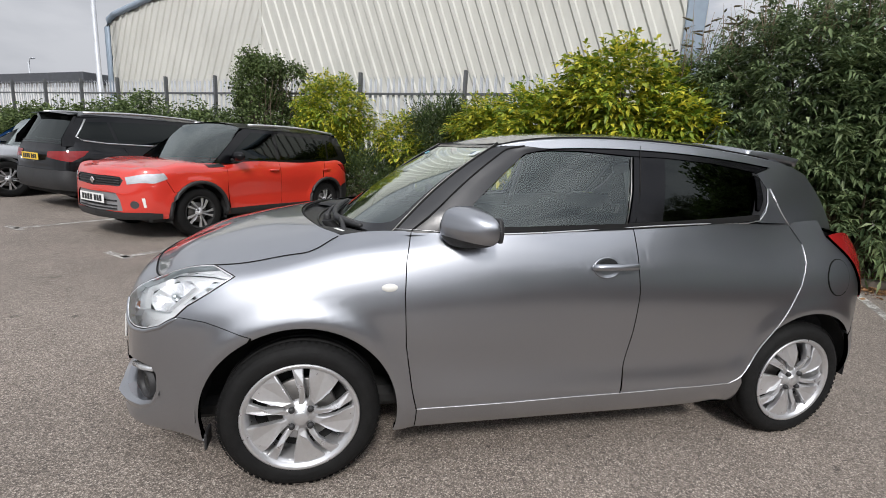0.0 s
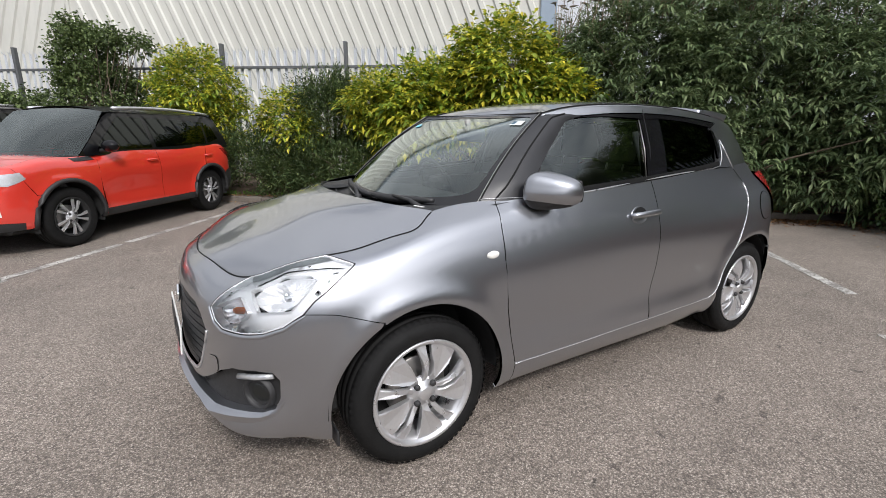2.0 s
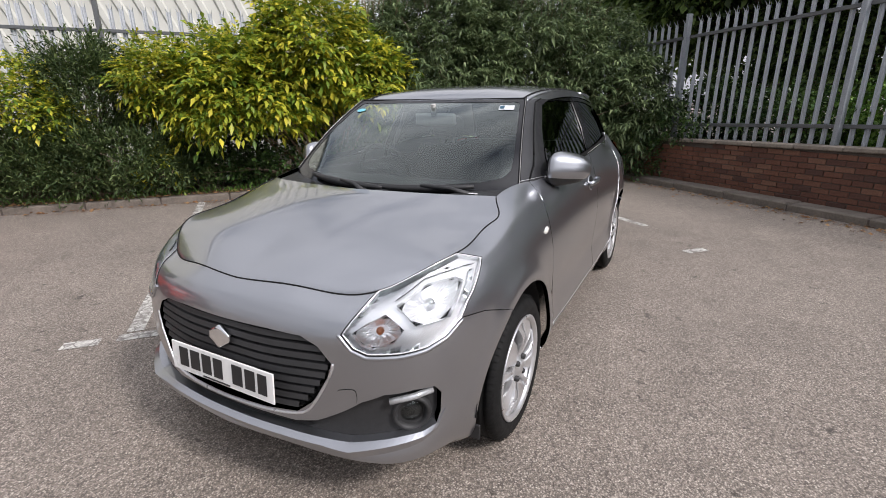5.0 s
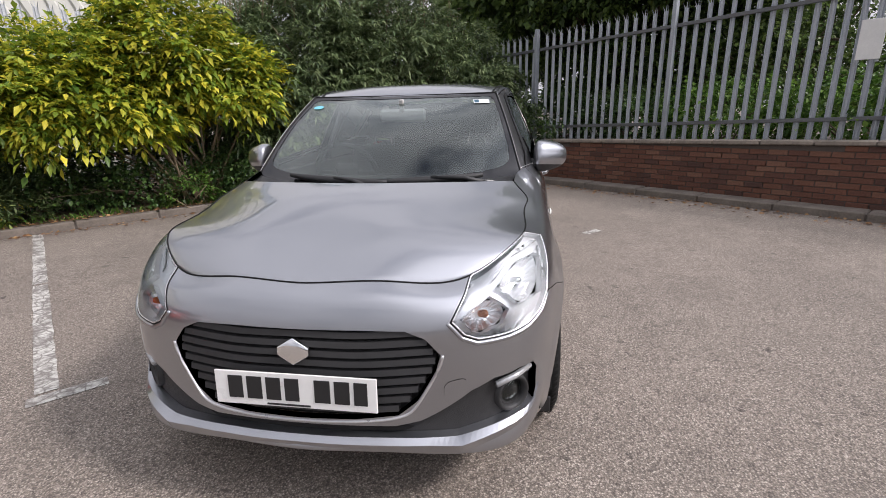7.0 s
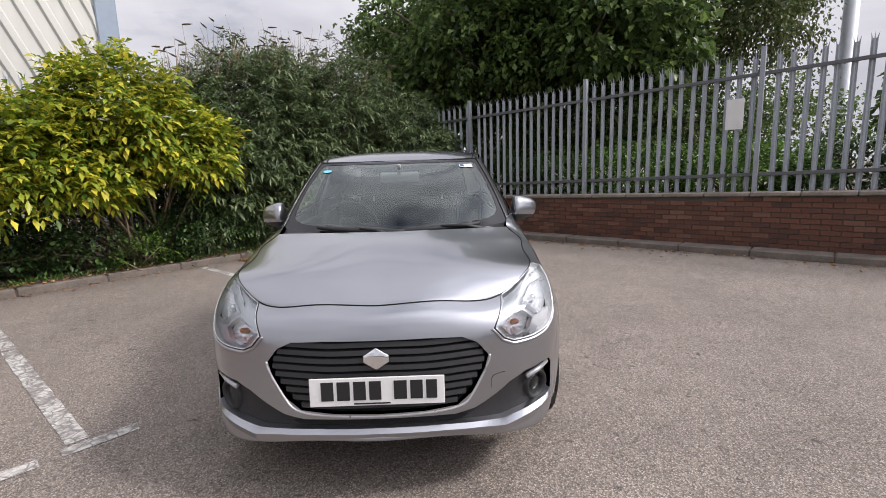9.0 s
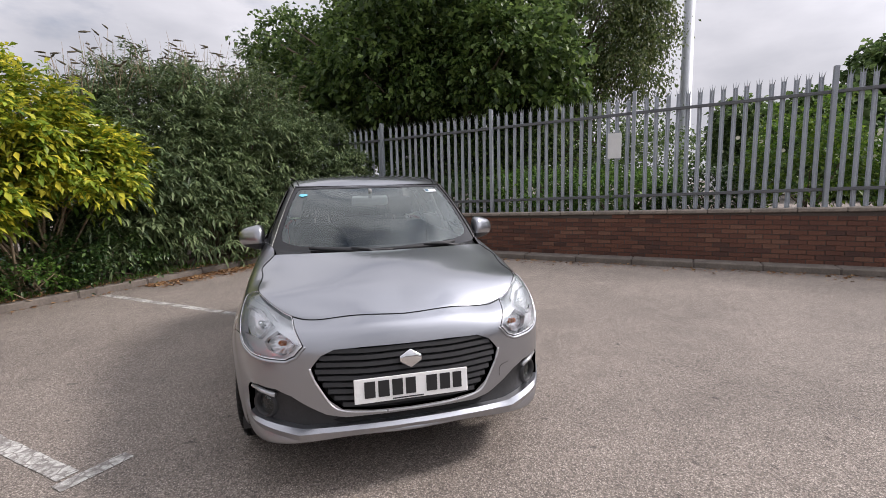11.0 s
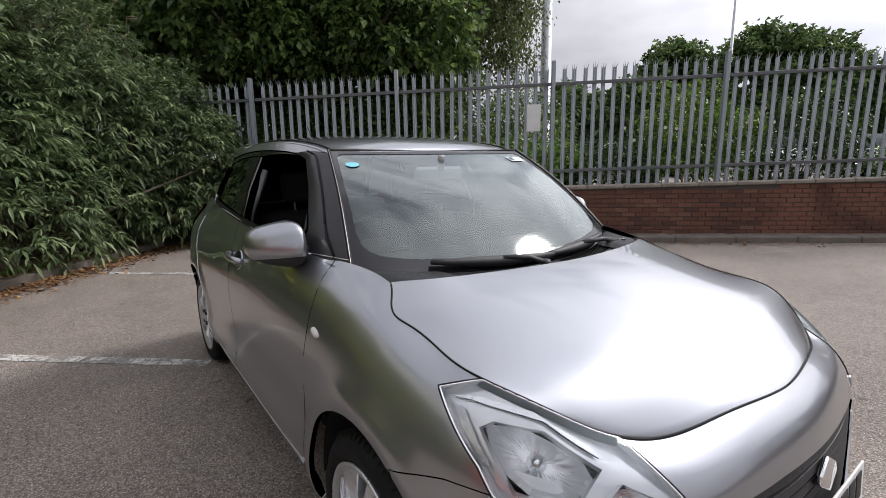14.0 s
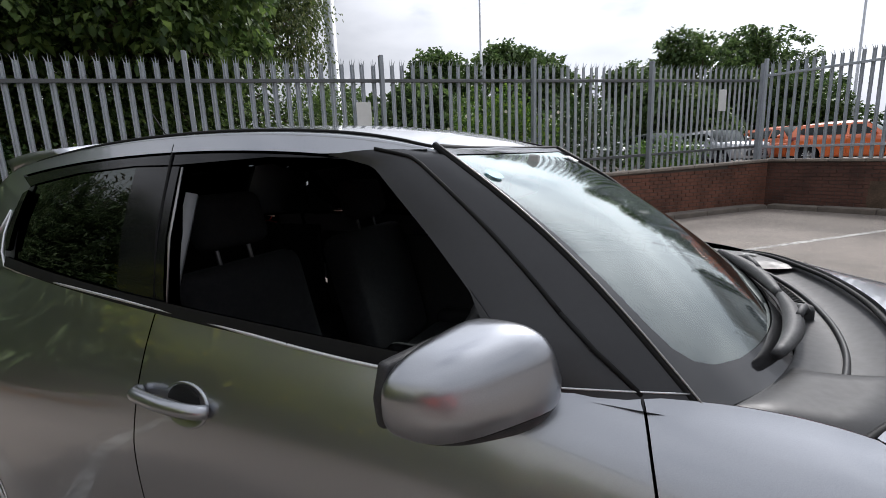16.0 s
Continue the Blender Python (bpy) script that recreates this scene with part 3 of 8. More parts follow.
M_SCREEN = glass_material("windscreen_glass", (0.82, 0.88, 0.86), 0.05, 2.0, 0.02)
M_SCREEN_PLAIN = glass_material("plain_windscreen_glass", (0.5, 0.56, 0.58), 0.01, 1.9, 0.0)
M_PRIVACY = glass_material("dark_privacy_glass", (0.03, 0.03, 0.035), 0.0, 1.0, 0.0)
M_LENS = glass_material("clear_lamp_lens", (0.97, 0.975, 0.98), 0.0, 1.2, 0.0)
M_GLOSSBLACK = simple("gloss_black_trim", (0.006, 0.006, 0.007), 0.12, spread=0.1, Specular_IOR_Level=0.25)
M_FRIT = simple("black_printed_glass", (0.012, 0.012, 0.013), 0.1, spread=0.1, scale=9, Specular_IOR_Level=0.5)
M_PILLAR = simple("satin_black_film", (0.02, 0.02, 0.022), 0.34, spread=0.12, scale=12, Specular_IOR_Level=0.5)
M_PLASTIC = simple("textured_black_plastic", (0.022, 0.022, 0.023), 0.55, spread=0.15, scale=30, bump=0.25)
M_RUBBER = simple("tyre_rubber", (0.009, 0.009, 0.009), 0.7, spread=0.3, scale=14, bump=0.2, Specular_IOR_Level=0.2)
M_SEAL = simple("black_rubber_seal", (0.01, 0.01, 0.01), 0.6, Specular_IOR_Level=0.15)
M_ALLOY = simple("silver_alloy", (0.62, 0.62, 0.63), 0.32, 0.75, spread=0.06, scale=9)
M_ALLOY_DARK = simple("dark_alloy", (0.10, 0.10, 0.105), 0.4, 0.6, spread=0.1)
M_CHROME = simple("chrome", (0.85, 0.86, 0.87), 0.07, 1.0, spread=0.03)
M_LAMPCHROME = simple("lamp_reflector", (0.95, 0.95, 0.97), 0.16, 0.7, spread=0.04, scale=6, bump=0.6)
M_LAMPGREY = simple("shaded_lamp_reflector", (0.72, 0.73, 0.75), 0.14, 0.6, spread=0.15, scale=9, bump=0.4)
M_BRAKE = simple("brake_steel", (0.3, 0.29, 0.28), 0.4, 0.8)
M_REDLENS = simple("red_lamp_lens", (0.2, 0.01, 0.01), 0.1, spread=0.15, scale=15)
M_AMBER = simple("amber_bulb", (0.42, 0.12, 0.04), 0.12, spread=0.15, scale=30)
M_WHITELENS = simple("milky_lamp_lens", (0.75, 0.74, 0.7), 0.12, spread=0.08, scale=30)
M_PLATE = simple("white_number_plate", (0.78, 0.78, 0.76), 0.3, spread=0.03)
M_PLATE_Y = simple("yellow_number_plate", (0.75, 0.5, 0.04), 0.3, spread=0.03)
M_INK = simple("black_ink", (0.015, 0.015, 0.016), 0.5)
M_DASH = simple("dark_grey_dashboard", (0.035, 0.035, 0.037), 0.7, spread=0.1, scale=8)
M_FABRIC = simple("black_seat_fabric", (0.018, 0.018, 0.02), 0.9, spread=0.25, scale=40, bump=0.4)
M_LINING = simple("grey_headlining", (0.4, 0.39, 0.375), 0.9, spread=0.1, scale=20)
M_UNDER = simple("dark_underbody", (0.012, 0.012, 0.012), 0.9)
M_STICKER_W = simple("white_sticker", (0.7, 0.74, 0.75), 0.5, spread=0.04)
M_STICKER_B = simple("pale_blue_sticker", (0.16, 0.5, 0.62), 0.5, spread=0.1)
M_STICKER_D = simple("dark_blue_print", (0.03, 0.09, 0.14), 0.5, spread=0.1)


def spline(ts, ps):
    """A natural cubic spline through the rows of ps at ts; returns a function of an array of t."""
    ts, ps = np.asarray(ts, float), np.asarray(ps, float)
    n = len(ts)
    h = np.diff(ts)
    A, R = np.zeros((n, n)), np.zeros((n, ps.shape[1]))
    A[0, 0] = A[-1, -1] = 1
    for i in range(1, n - 1):
        A[i, i - 1], A[i, i], A[i, i + 1] = h[i - 1], 2 * (h[i - 1] + h[i]), h[i]
        R[i] = 6 * ((ps[i + 1] - ps[i]) / h[i] - (ps[i] - ps[i - 1]) / h[i - 1])
    M = np.linalg.solve(A, R)

    def at(t):
        t = np.asarray(t, float)
        i = np.clip(np.searchsorted(ts, t) - 1, 0, n - 2)
        a, b = (ts[i + 1] - t)[..., None], (t - ts[i])[..., None]
        hh = h[i][..., None]
        return (M[i] * a**3 + M[i + 1] * b**3) / (6 * hh) + (ps[i] / hh - M[i] * hh / 6) * a + (ps[i + 1] / hh - M[i + 1] * hh / 6) * b

    return at


class Shell:
    """The lower body of a car: an outline seen from above, swept with side profiles. Coordinates (a, w): metres along the outline from the nose, and up the profile."""

    def __init__(self, outline, profiles, arches=(), flare=0.014):
        o = np.array(outline, float)
        k = len(o)
        full = np.vstack([o[2:0:-1] * (1, -1), o, o[-2:-4:-1] * (1, -1)])
        seg = np.r_[0, np.cumsum(np.linalg.norm(np.diff(full, axis=0), axis=1))]
        seg -= seg[2]
        self.a = seg[2 : 2 + k]
        self.A = self.a[-1]
        self.plan = spline(seg, full)
        pr = [np.array(p, float) for p in profiles]  # each 9 rows of inset, height
        prs = np.array([pr[2], pr[1], *pr, pr[-2], pr[-3]])
        self.rows = spline(seg, prs.reshape(len(prs), -1))
        self.nw = prs.shape[1]
        self.W = 0.13 * (self.nw - 1)
        self.arches, self.flare = arches, flare
        aa, ww = np.meshgrid(np.linspace(0, self.A, 500), np.linspace(0, self.W, 60), indexing="ij")
        self.ga, self.gw = aa.ravel(), ww.ravel()
        self.gp = self.at(self.ga, self.gw)

    def at(self, a, w):
        """Points for arrays a (negative: the other flank) and w."""
        a, w = np.asarray(a, float), np.asarray(w, float)
        sgn = np.where(a < 0, -1.0, 1.0)
        b = np.clip(np.abs(a), 0, self.A)
        p = self.plan(b)
        e = 1e-3
        d = (self.plan(np.minimum(b + e, self.A + 0.05)) - self.plan(b - e)) / (2 * e)
        d /= np.linalg.norm(d, axis=-1, keepdims=True)
        inward = np.stack([d[..., 1], -d[..., 0]], -1)
        rows = self.rows(b).reshape(*b.shape, self.nw, 2)
        # spline up the profile, by uniform knots
        u = np.clip(w / 0.13, 0, self.nw - 1)
        i = np.clip(np.floor(u).astype(int), 0, self.nw - 2)
        t = (u - i)[..., None]
        take = lambda j: np.take_along_axis(rows, np.clip(j, 0, self.nw - 1)[..., None, None].repeat(2, -1), -2)[..., 0, :]
        p0, p1, p2, p3 = take(i - 1), take(i), take(i + 1), take(i + 2)
        q = 0.5 * (2 * p1 + (p2 - p0) * t + (2 * p0 - 5 * p1 + 4 * p2 - p3) * t**2 + (3 * p1 - p0 - 3 * p2 + p3) * t**3)
        inset, z = q[..., 0], q[..., 1]
        for cx, cz, r in self.arches:
            rr = np.hypot(p[..., 0] - cx, z - cz) - r
            inset = inset - self.flare * np.exp(-((rr - 0.02) / 0.05) ** 2) * (z < 0.95)
        xy = p + inward * inset[..., None]
        return np.stack([xy[..., 0], xy[..., 1] * sgn, z], -1)

    def normal(self, a, w):
        e = 2e-3
        da = self.at(a + e, w) - self.at(a - e, w)
        wl, wh = np.maximum(w - e, 0), np.minimum(w + e, self.W)
        dw = self.at(a, wh) - self.at(a, wl)
        n = np.cross(dw, da)
        return n / np.maximum(np.linalg.norm(n, axis=-1, keepdims=True), 1e-9)

    def find(self, p, weight=(1, 1, 1)):
        """(a, w) nearest to a point on the flank with y > 0."""
        wt = np.sqrt(np.array(weight, float))
        p = np.array(p, float)
        i = np.argmin((((self.gp - p) * wt) ** 2).sum(1))
        q = np.array([self.ga[i], self.gw[i]])
        for _ in range(6):
            e = 1e-3
            f = (self.at(q[0], q[1]) - p) * wt
            J = np.stack([(self.at(q[0] + e, q[1]) - self.at(q[0] - e, q[1])) / (2 * e) * wt, (self.at(q[0], min(q[1] + e, self.W)) - self.at(q[0], max(q[1] - e, 0))) / (2 * e) * wt], 1)
            s = np.linalg.lstsq(J, -f, rcond=None)[0]
            q = q + np.clip(s, -0.02, 0.02)
            q[0], q[1] = min(max(q[0], 0), self.A), min(max(q[1], 0), self.W)
        return tuple(q)

    def side(self, x, z):
        return self.find((x, 0.85, z), (1, 0.02, 1))

    def front(self, y, z):
        return self.find((-0.8, y, z), (0.02, 1, 1))


def inside(poly, p):
    c, n = False, len(poly)
    for i in range(n):
        (x0, y0), (x1, y1) = poly[i], poly[i - 1]
        if (y0 > p[1]) != (y1 > p[1]) and p[0] < (x1 - x0) * (p[1] - y0) / (y1 - y0) + x0:
            c = not c
    return c


def fine(poly, step=0.03, smooth=0):
    """A closed outline with points every step; smooth: rounds of corner cutting."""
    pts = [Vector(p) for p in poly]
    for _ in range(smooth):
        pts = [q for i in range(len(pts)) for q in (pts[i] * 0.75 + pts[(i + 1) % len(pts)] * 0.25, pts[i] * 0.25 + pts[(i + 1) % len(pts)] * 0.75)]
    out = []
    for i, p in enumerate(pts):
        q = pts[(i + 1) % len(pts)]
        n = max(1, int((q - p).length / step))
        out += [tuple(p + (q - p) * k / n) for k in range(n)]
    return out


def shrink(poly, d):
    """The outline moved inwards by d."""
    area = sum(poly[i - 1][0] * poly[i][1] - poly[i][0] * poly[i - 1][1] for i in range(len(poly)))
    s = 1 if area > 0 else -1
    out = []
    n = len(poly)
    for i in range(n):
        a, b, c = Vector(poly[i - 1]), Vector(poly[i]), Vector(poly[(i + 1) % n])
        e1, e2 = (b - a).normalized(), (c - b).normalized()
        n1, n2 = Vector((-e1.y, e1.x)) * s, Vector((-e2.y, e2.x)) * s
        m = n1 + n2
        k = m.dot(n1)
        out.append(tuple(b + m * (d / k if k > 0.35 else d)))
    return out


def panel(name, at, normal, outline, material, parent, holes=(), step=0.035, gap=0.0022, rim=0.02, lift=0.0, flip=False, label="", hole_rim=None):
    """A sheet on a surface: at(a, w) and normal(a, w) over the outline, less its holes, with a turned-in rim. flip: the faces look the other way."""
    from mathutils.geometry import delaunay_2d_cdt

    rings = [shrink(outline, gap) if gap else list(outline)] + [list(h) for h in holes]
    pts, edges = [], []
    for r in rings:
        o = len(pts)
        pts += r
        edges += [(o + i, o + (i + 1) % len(r)) for i in range(len(r))]
    a0, a1 = min(p[0] for p in rings[0]), max(p[0] for p in rings[0])
    w0, w1 = min(p[1] for p in rings[0]), max(p[1] for p in rings[0])
    nb = np.array(pts)
    for j in range(int((w1 - w0) / step) + 1):
        for i in range(int((a1 - a0) / step) + 1):
            p = (a0 + step * (i + 0.5 * (j % 2)), w0 + step * j)
            if inside(rings[0], p) and not any(inside(h, p) for h in rings[1:]) and np.min(((nb - p) ** 2).sum(1)) > (0.45 * step) ** 2:
                pts.append(p)
    v2, _, f2, *_ = delaunay_2d_cdt([Vector(p) for p in pts], edges, [], 0, 1e-6)
    tri = []
    for f in f2:
        c = sum((v2[i] for i in f), Vector((0, 0))) / len(f)
        if inside(rings[0], c) and not any(inside(h, c) for h in rings[1:]):
            tri.append(tuple(f))
    used = sorted({i for f in tri for i in f})
    idx = {k: i for i, k in enumerate(used)}
    tri = [tuple(idx[i] for i in f) for f in tri]
    a, w = np.array([v2[i].x for i in used]), np.array([v2[i].y for i in used])
    P, N = at(a, w), normal(a, w)
    P = P + N * lift
    count = {}
    for f in tri:
        for i in range(3):
            e = (f[i], f[(i + 1) % 3])
            key = (min(e), max(e))
            count[key] = None if key in count else e
    border = [e for e in count.values() if e]
    verts, norms = P.tolist(), N.tolist()
    faces = list(tri)
    if rim:
        made = {}
        # outward direction of the rim at each border point
        for e in border:
            d = P[e[1]] - P[e[0]]
            side = np.cross(d, N[e[0]])
            side = side / max(np.linalg.norm(side), 1e-9)
            for i in e:
                made.setdefault(i, []).append(side)
        ids = {}
        for i, ss in made.items():
            s = np.mean(ss, 0)
            s = s / max(np.linalg.norm(s), 1e-9)
            top = len(verts)
            verts.append(P[i].tolist())
            norms.append(s.tolist())
            verts.append((P[i] - N[i] * rim).tolist())
            norms.append(s.tolist())
            ids[i] = top
        for i, j in border:
            faces.append((ids[j], ids[i], ids[i] + 1, ids[j] + 1))
    # faces look along the given normals
    T = np.array(tri)
    g = np.cross(P[T[:, 1]] - P[T[:, 0]], P[T[:, 2]] - P[T[:, 0]])
    if (g * N[T[:, 0]]).sum() < 0:
        faces = [tuple(reversed(q)) for q in faces]
    me = bpy.data.meshes.new(name)
    me.from_pydata(verts, [], faces)
    me.materials.append(material)
    me.shade_smooth()
    me.normals_split_custom_set_from_vertices(norms)
    me.update()
    return part(name, me, None, parent, label)


def mirror_of(ob, name, parent, label=""):
    """The same sheet on the other flank."""
    src = ob.data
    me = bpy.data.meshes.new(name)
    n = len(src.vertices)
    co = np.empty(n * 3)
    src.vertices.foreach_get("co", co)
    co = co.reshape(-1, 3) * (1, -1, 1)
    nn = np.zeros((n, 3))
    ln = np.empty(len(src.loops) * 3)
    src.corner_normals.foreach_get("vector", ln)
    li = np.empty(len(src.loops), int)
    src.loops.foreach_get("vertex_index", li)
    nn[li] = ln.reshape(-1, 3)
    me.from_pydata(co.tolist(), [], [tuple(reversed(p.vertices)) for p in src.polygons])
    for m in src.materials:
        me.materials.append(m)
    me.shade_smooth()
    me.normals_split_custom_set_from_vertices((nn * (1, -1, 1)).tolist())
    return part(name, me, None, parent, label or ob.get("label", ""))


def numeric_normal(at, up):
    def normal(a, w):
        e = 2e-3
        n = np.cross(at(a + e, w) - at(a - e, w), at(a, w + e) - at(a, w - e))
        n /= np.maximum(np.linalg.norm(n, axis=-1, keepdims=True), 1e-9)
        return n * np.sign((n * np.array(up)).sum(-1, keepdims=True) + 1e-9)

    return normal


# ---- wheels ----
def lathe(prof, seg=48, axis_y=True):
    """Verts and faces of a profile of (radius, depth) turned about the y axis."""
    vs, fs = [], []
    n = len(prof)
    for k in range(seg):
        t = 2 * math.pi * k / seg
        for r, y in prof:
            vs.append((r * math.cos(t), y, r * math.sin(t)))
    for k in range(seg):
        k2 = (k + 1) % seg
        for i in range(n - 1):
            fs.append((k * n + i, k * n + i + 1, k2 * n + i + 1, k2 * n + i))
    return vs, fs


def tyre_mesh(R, r, w, y0):
    """The outer wall faces -y; y0: depth of the outer wall's bulge."""
    prof = [(r - 0.012, y0 + 0.03), (r, y0 + 0.008), (r + 0.012, y0 + 0.002), ((R + r) / 2, y0 - 0.004), (R - 0.03, y0 + 0.004), (R - 0.014, y0 + 0.012), (R - 0.005, y0 + 0.024)]
    grooves = []
    for g in (0.045, 0.085, 0.125, w - 0.045):
        grooves += [(R, y0 + g - 0.006), (R - 0.008, y0 + g - 0.005), (R - 0.008, y0 + g + 0.005), (R, y0 + g + 0.006)]
    prof += grooves + [(R - 0.006, y0 + w - 0.02), (R - 0.03, y0 + w), (r, y0 + w)]
    v, f = lathe(prof, 72)
    # tread blocks along the shoulders
    n0 = len(v)
    for k in range(72):
        t0 = 2 * math.pi * (k + 0.12) / 72
        t1 = 2 * math.pi * (k + 0.72) / 72
        o = len(v)
        for t in (t0, t1):
            for rr, yy in ((R - 0.012, y0 + 0.010), (R + 0.0015, y0 + 0.024), (R + 0.0015, y0 + 0.036)):
                v.append((rr * math.cos(t), yy - 0.0025, rr * math.sin(t)))
        f += [(o, o + 1, o + 4, o + 3), (o + 1, o + 2, o + 5, o + 4)]
    return mesh_of("tyre", v, f, M_RUBBER, True)


def spoke_solid(pts2, y_face, depth, bevel=0.005):
    """A flat spoke from an outline in the wheel's plane (x, z), face at -y."""
    bm = bmesh.new()
    vs = [bm.verts.new((x, y_face(x, z), z)) for x, z in pts2]
    fc = bm.faces.new(vs)
    r = bmesh.ops.extrude_face_region(bm, geom=[fc])
    bmesh.ops.translate(bm, verts=[g for g in r["geom"] if isinstance(g, bmesh.types.BMVert)], vec=(0, depth, 0))
    bmesh.ops.recalc_face_normals(bm, faces=bm.faces)
    es = [e for e in bm.edges if all(abs(v.co.y - y_face(v.co.x, v.co.z)) < 1e-5 for v in e.verts)]
    bmesh.ops.bevel(bm, geom=es, offset=bevel, segments=2, affect="EDGES", profile=0.5)
    return bm


def polar(r, deg):
    return (r * math.cos(radians(deg)), r * math.sin(radians(deg)))


def wheel(parent, m, R=0.305, r=0.212, width=0.185, turn=0.0, style="turbine", dark=False):
    """A road wheel, its face looking along -y, the hub at the origin."""
    w = part("wheel", mesh_of("rim", *lathe([(r - 0.03, 0.15), (r - 0.03, 0.03), (r - 0.012, 0.012), (r + 0.002, 0.004), (r + 0.004, -0.002), (r - 0.002, -0.006), (r - 0.012, -0.002), (r - 0.02, 0.01)], 64), M_UNDER if dark else M_ALLOY, True), None, parent, "dark alloy wheel with bright spokes" if dark else "silver alloy wheel", m)
    part("tyre", tyre_mesh(R, r + 0.003, width, -0.004), None, w, "black rubber tyre")
    v, f = lathe([(0.02, 0.075), (0.13, 0.07), (0.135, 0.075), (0.135, 0.09), (0.02, 0.09)], 40)
    part("brake_disc", mesh_of("brake_disc", v, f, M_BRAKE, True), None, w)
    v, f = lathe([(0.0, 0.12), (r - 0.03, 0.12)], 32)
    part("inner_barrel", mesh_of("inner_barrel", v, f, M_UNDER, True), None, w)
    face = lambda x, z: 0.018 - 0.03 * math.exp(-((math.hypot(x, z) - 0.13) / 0.08) ** 2) + 0.004
    if style == "turbine":
        # five broad blades, each followed by a pair of thin curved spokes
        blade = [polar(*q) for q in ((0.04, -26), (0.075, -20), (0.11, -20), (0.15, -20), (0.18, -19), (r - 0.012, -18), (r - 0.012, 0), (r - 0.012, 17), (0.17, 16), (0.13, 12), (0.09, 7), (0.06, 6), (0.045, 14))]
        thin1 = [polar(*q) for q in ((0.045, 18), (0.075, 14), (0.11, 18), (0.15, 22), (r - 0.012, 24), (r - 0.012, 36), (0.15, 33), (0.11, 30), (0.075, 32), (0.045, 44))]
        sets = (("blade", blade, 0.02), ("spoke", thin1, 0.016))
    else:
        a = [polar(*q) for q in ((0.04, -16), (0.1, -10), (r - 0.015, -9), (r - 0.015, 2), (0.1, -1), (0.04, 0))]
        b = [polar(*q) for q in ((0.04, 8), (0.1, 12), (r - 0.015, 16), (r - 0.015, 26), (0.1, 22), (0.04, 26))]
        sets = (("spoke", a, 0.02), ("spoke", b, 0.02))
    for nm, pts2, dp in sets:
        bm = spoke_solid(pts2, face, dp)
        me = bpy.data.meshes.new(nm)
        bm.to_mesh(me)
        bm.free()
        me.materials.append(M_ALLOY)
        for k in range(5):
            part(nm, me, None, w, m=pose(0, 0, 0, 0, turn + 72 * k, 0))
    v, f = lathe([(0.0, -0.006), (0.026, -0.006), (0.03, -0.002), (0.034, 0.006), (0.062, 0.012), (0.07, 0.03)], 32)
    part("hub_cap", mesh_of("hub_cap", v, f, M_ALLOY, True), None, w)
    nut = lathe([(0.0, -0.012), (0.009, -0.012), (0.0125, -0.006), (0.0125, 0.02)], 10)
    nm_ = mesh_of("wheel_nut", *nut, M_PLASTIC, True)
    for k in range(4):
        p = polar(0.05, 45 + 90 * k)
        part("wheel_nut", nm_, None, w, m=pose(p[0], 0.004, p[1]))
    return w


def extruded(name, pts, depth, material, bevel=0.003, axis="y"):
    """A solid from an outline of (x, z), from y = 0 back to depth."""
    bm = bmesh.new()
    fc = bm.faces.new([bm.verts.new((x, 0, z)) for x, z in pts])
    r = bmesh.ops.extrude_face_region(bm, geom=[fc])
    bmesh.ops.translate(bm, verts=[g for g in r["geom"] if isinstance(g, bmesh.types.BMVert)], vec=(0, depth, 0))
    bmesh.ops.recalc_face_normals(bm, faces=bm.faces)
    if bevel:
        bmesh.ops.bevel(bm, geom=list(bm.edges), offset=bevel, segments=2, affect="EDGES", profile=0.5)
    me = bpy.data.meshes.new(name)
    bm.to_mesh(me)
    bm.free()
    me.materials.append(material)
    me.shade_smooth()
    return me


def strip(name, pts, radius, material, parent, label="", sides=8):
    v, f = tube(pts, radius, sides)
    return part(name, mesh_of(name, v, f, material, True), None, parent, label)

# ---- the grey hatchback ----
M_LAMPWHITE = simple("silvered_lamp_housing", (0.88, 0.88, 0.9), 0.2, 0.45, spread=0.06, scale=12)
M_SCUTTLE = simple("satin_black_plastic", (0.014, 0.014, 0.015), 0.45, spread=0.15, scale=25, bump=0.015, Specular_IOR_Level=0.3)
M_INSERT = simple("grey_bumper_insert", (0.2, 0.2, 0.205), 0.5, spread=0.1)
M_DRL = simple("clear_strip_lamp", (0.5, 0.51, 0.52), 0.1, 0.5, spread=0.2, scale=60)


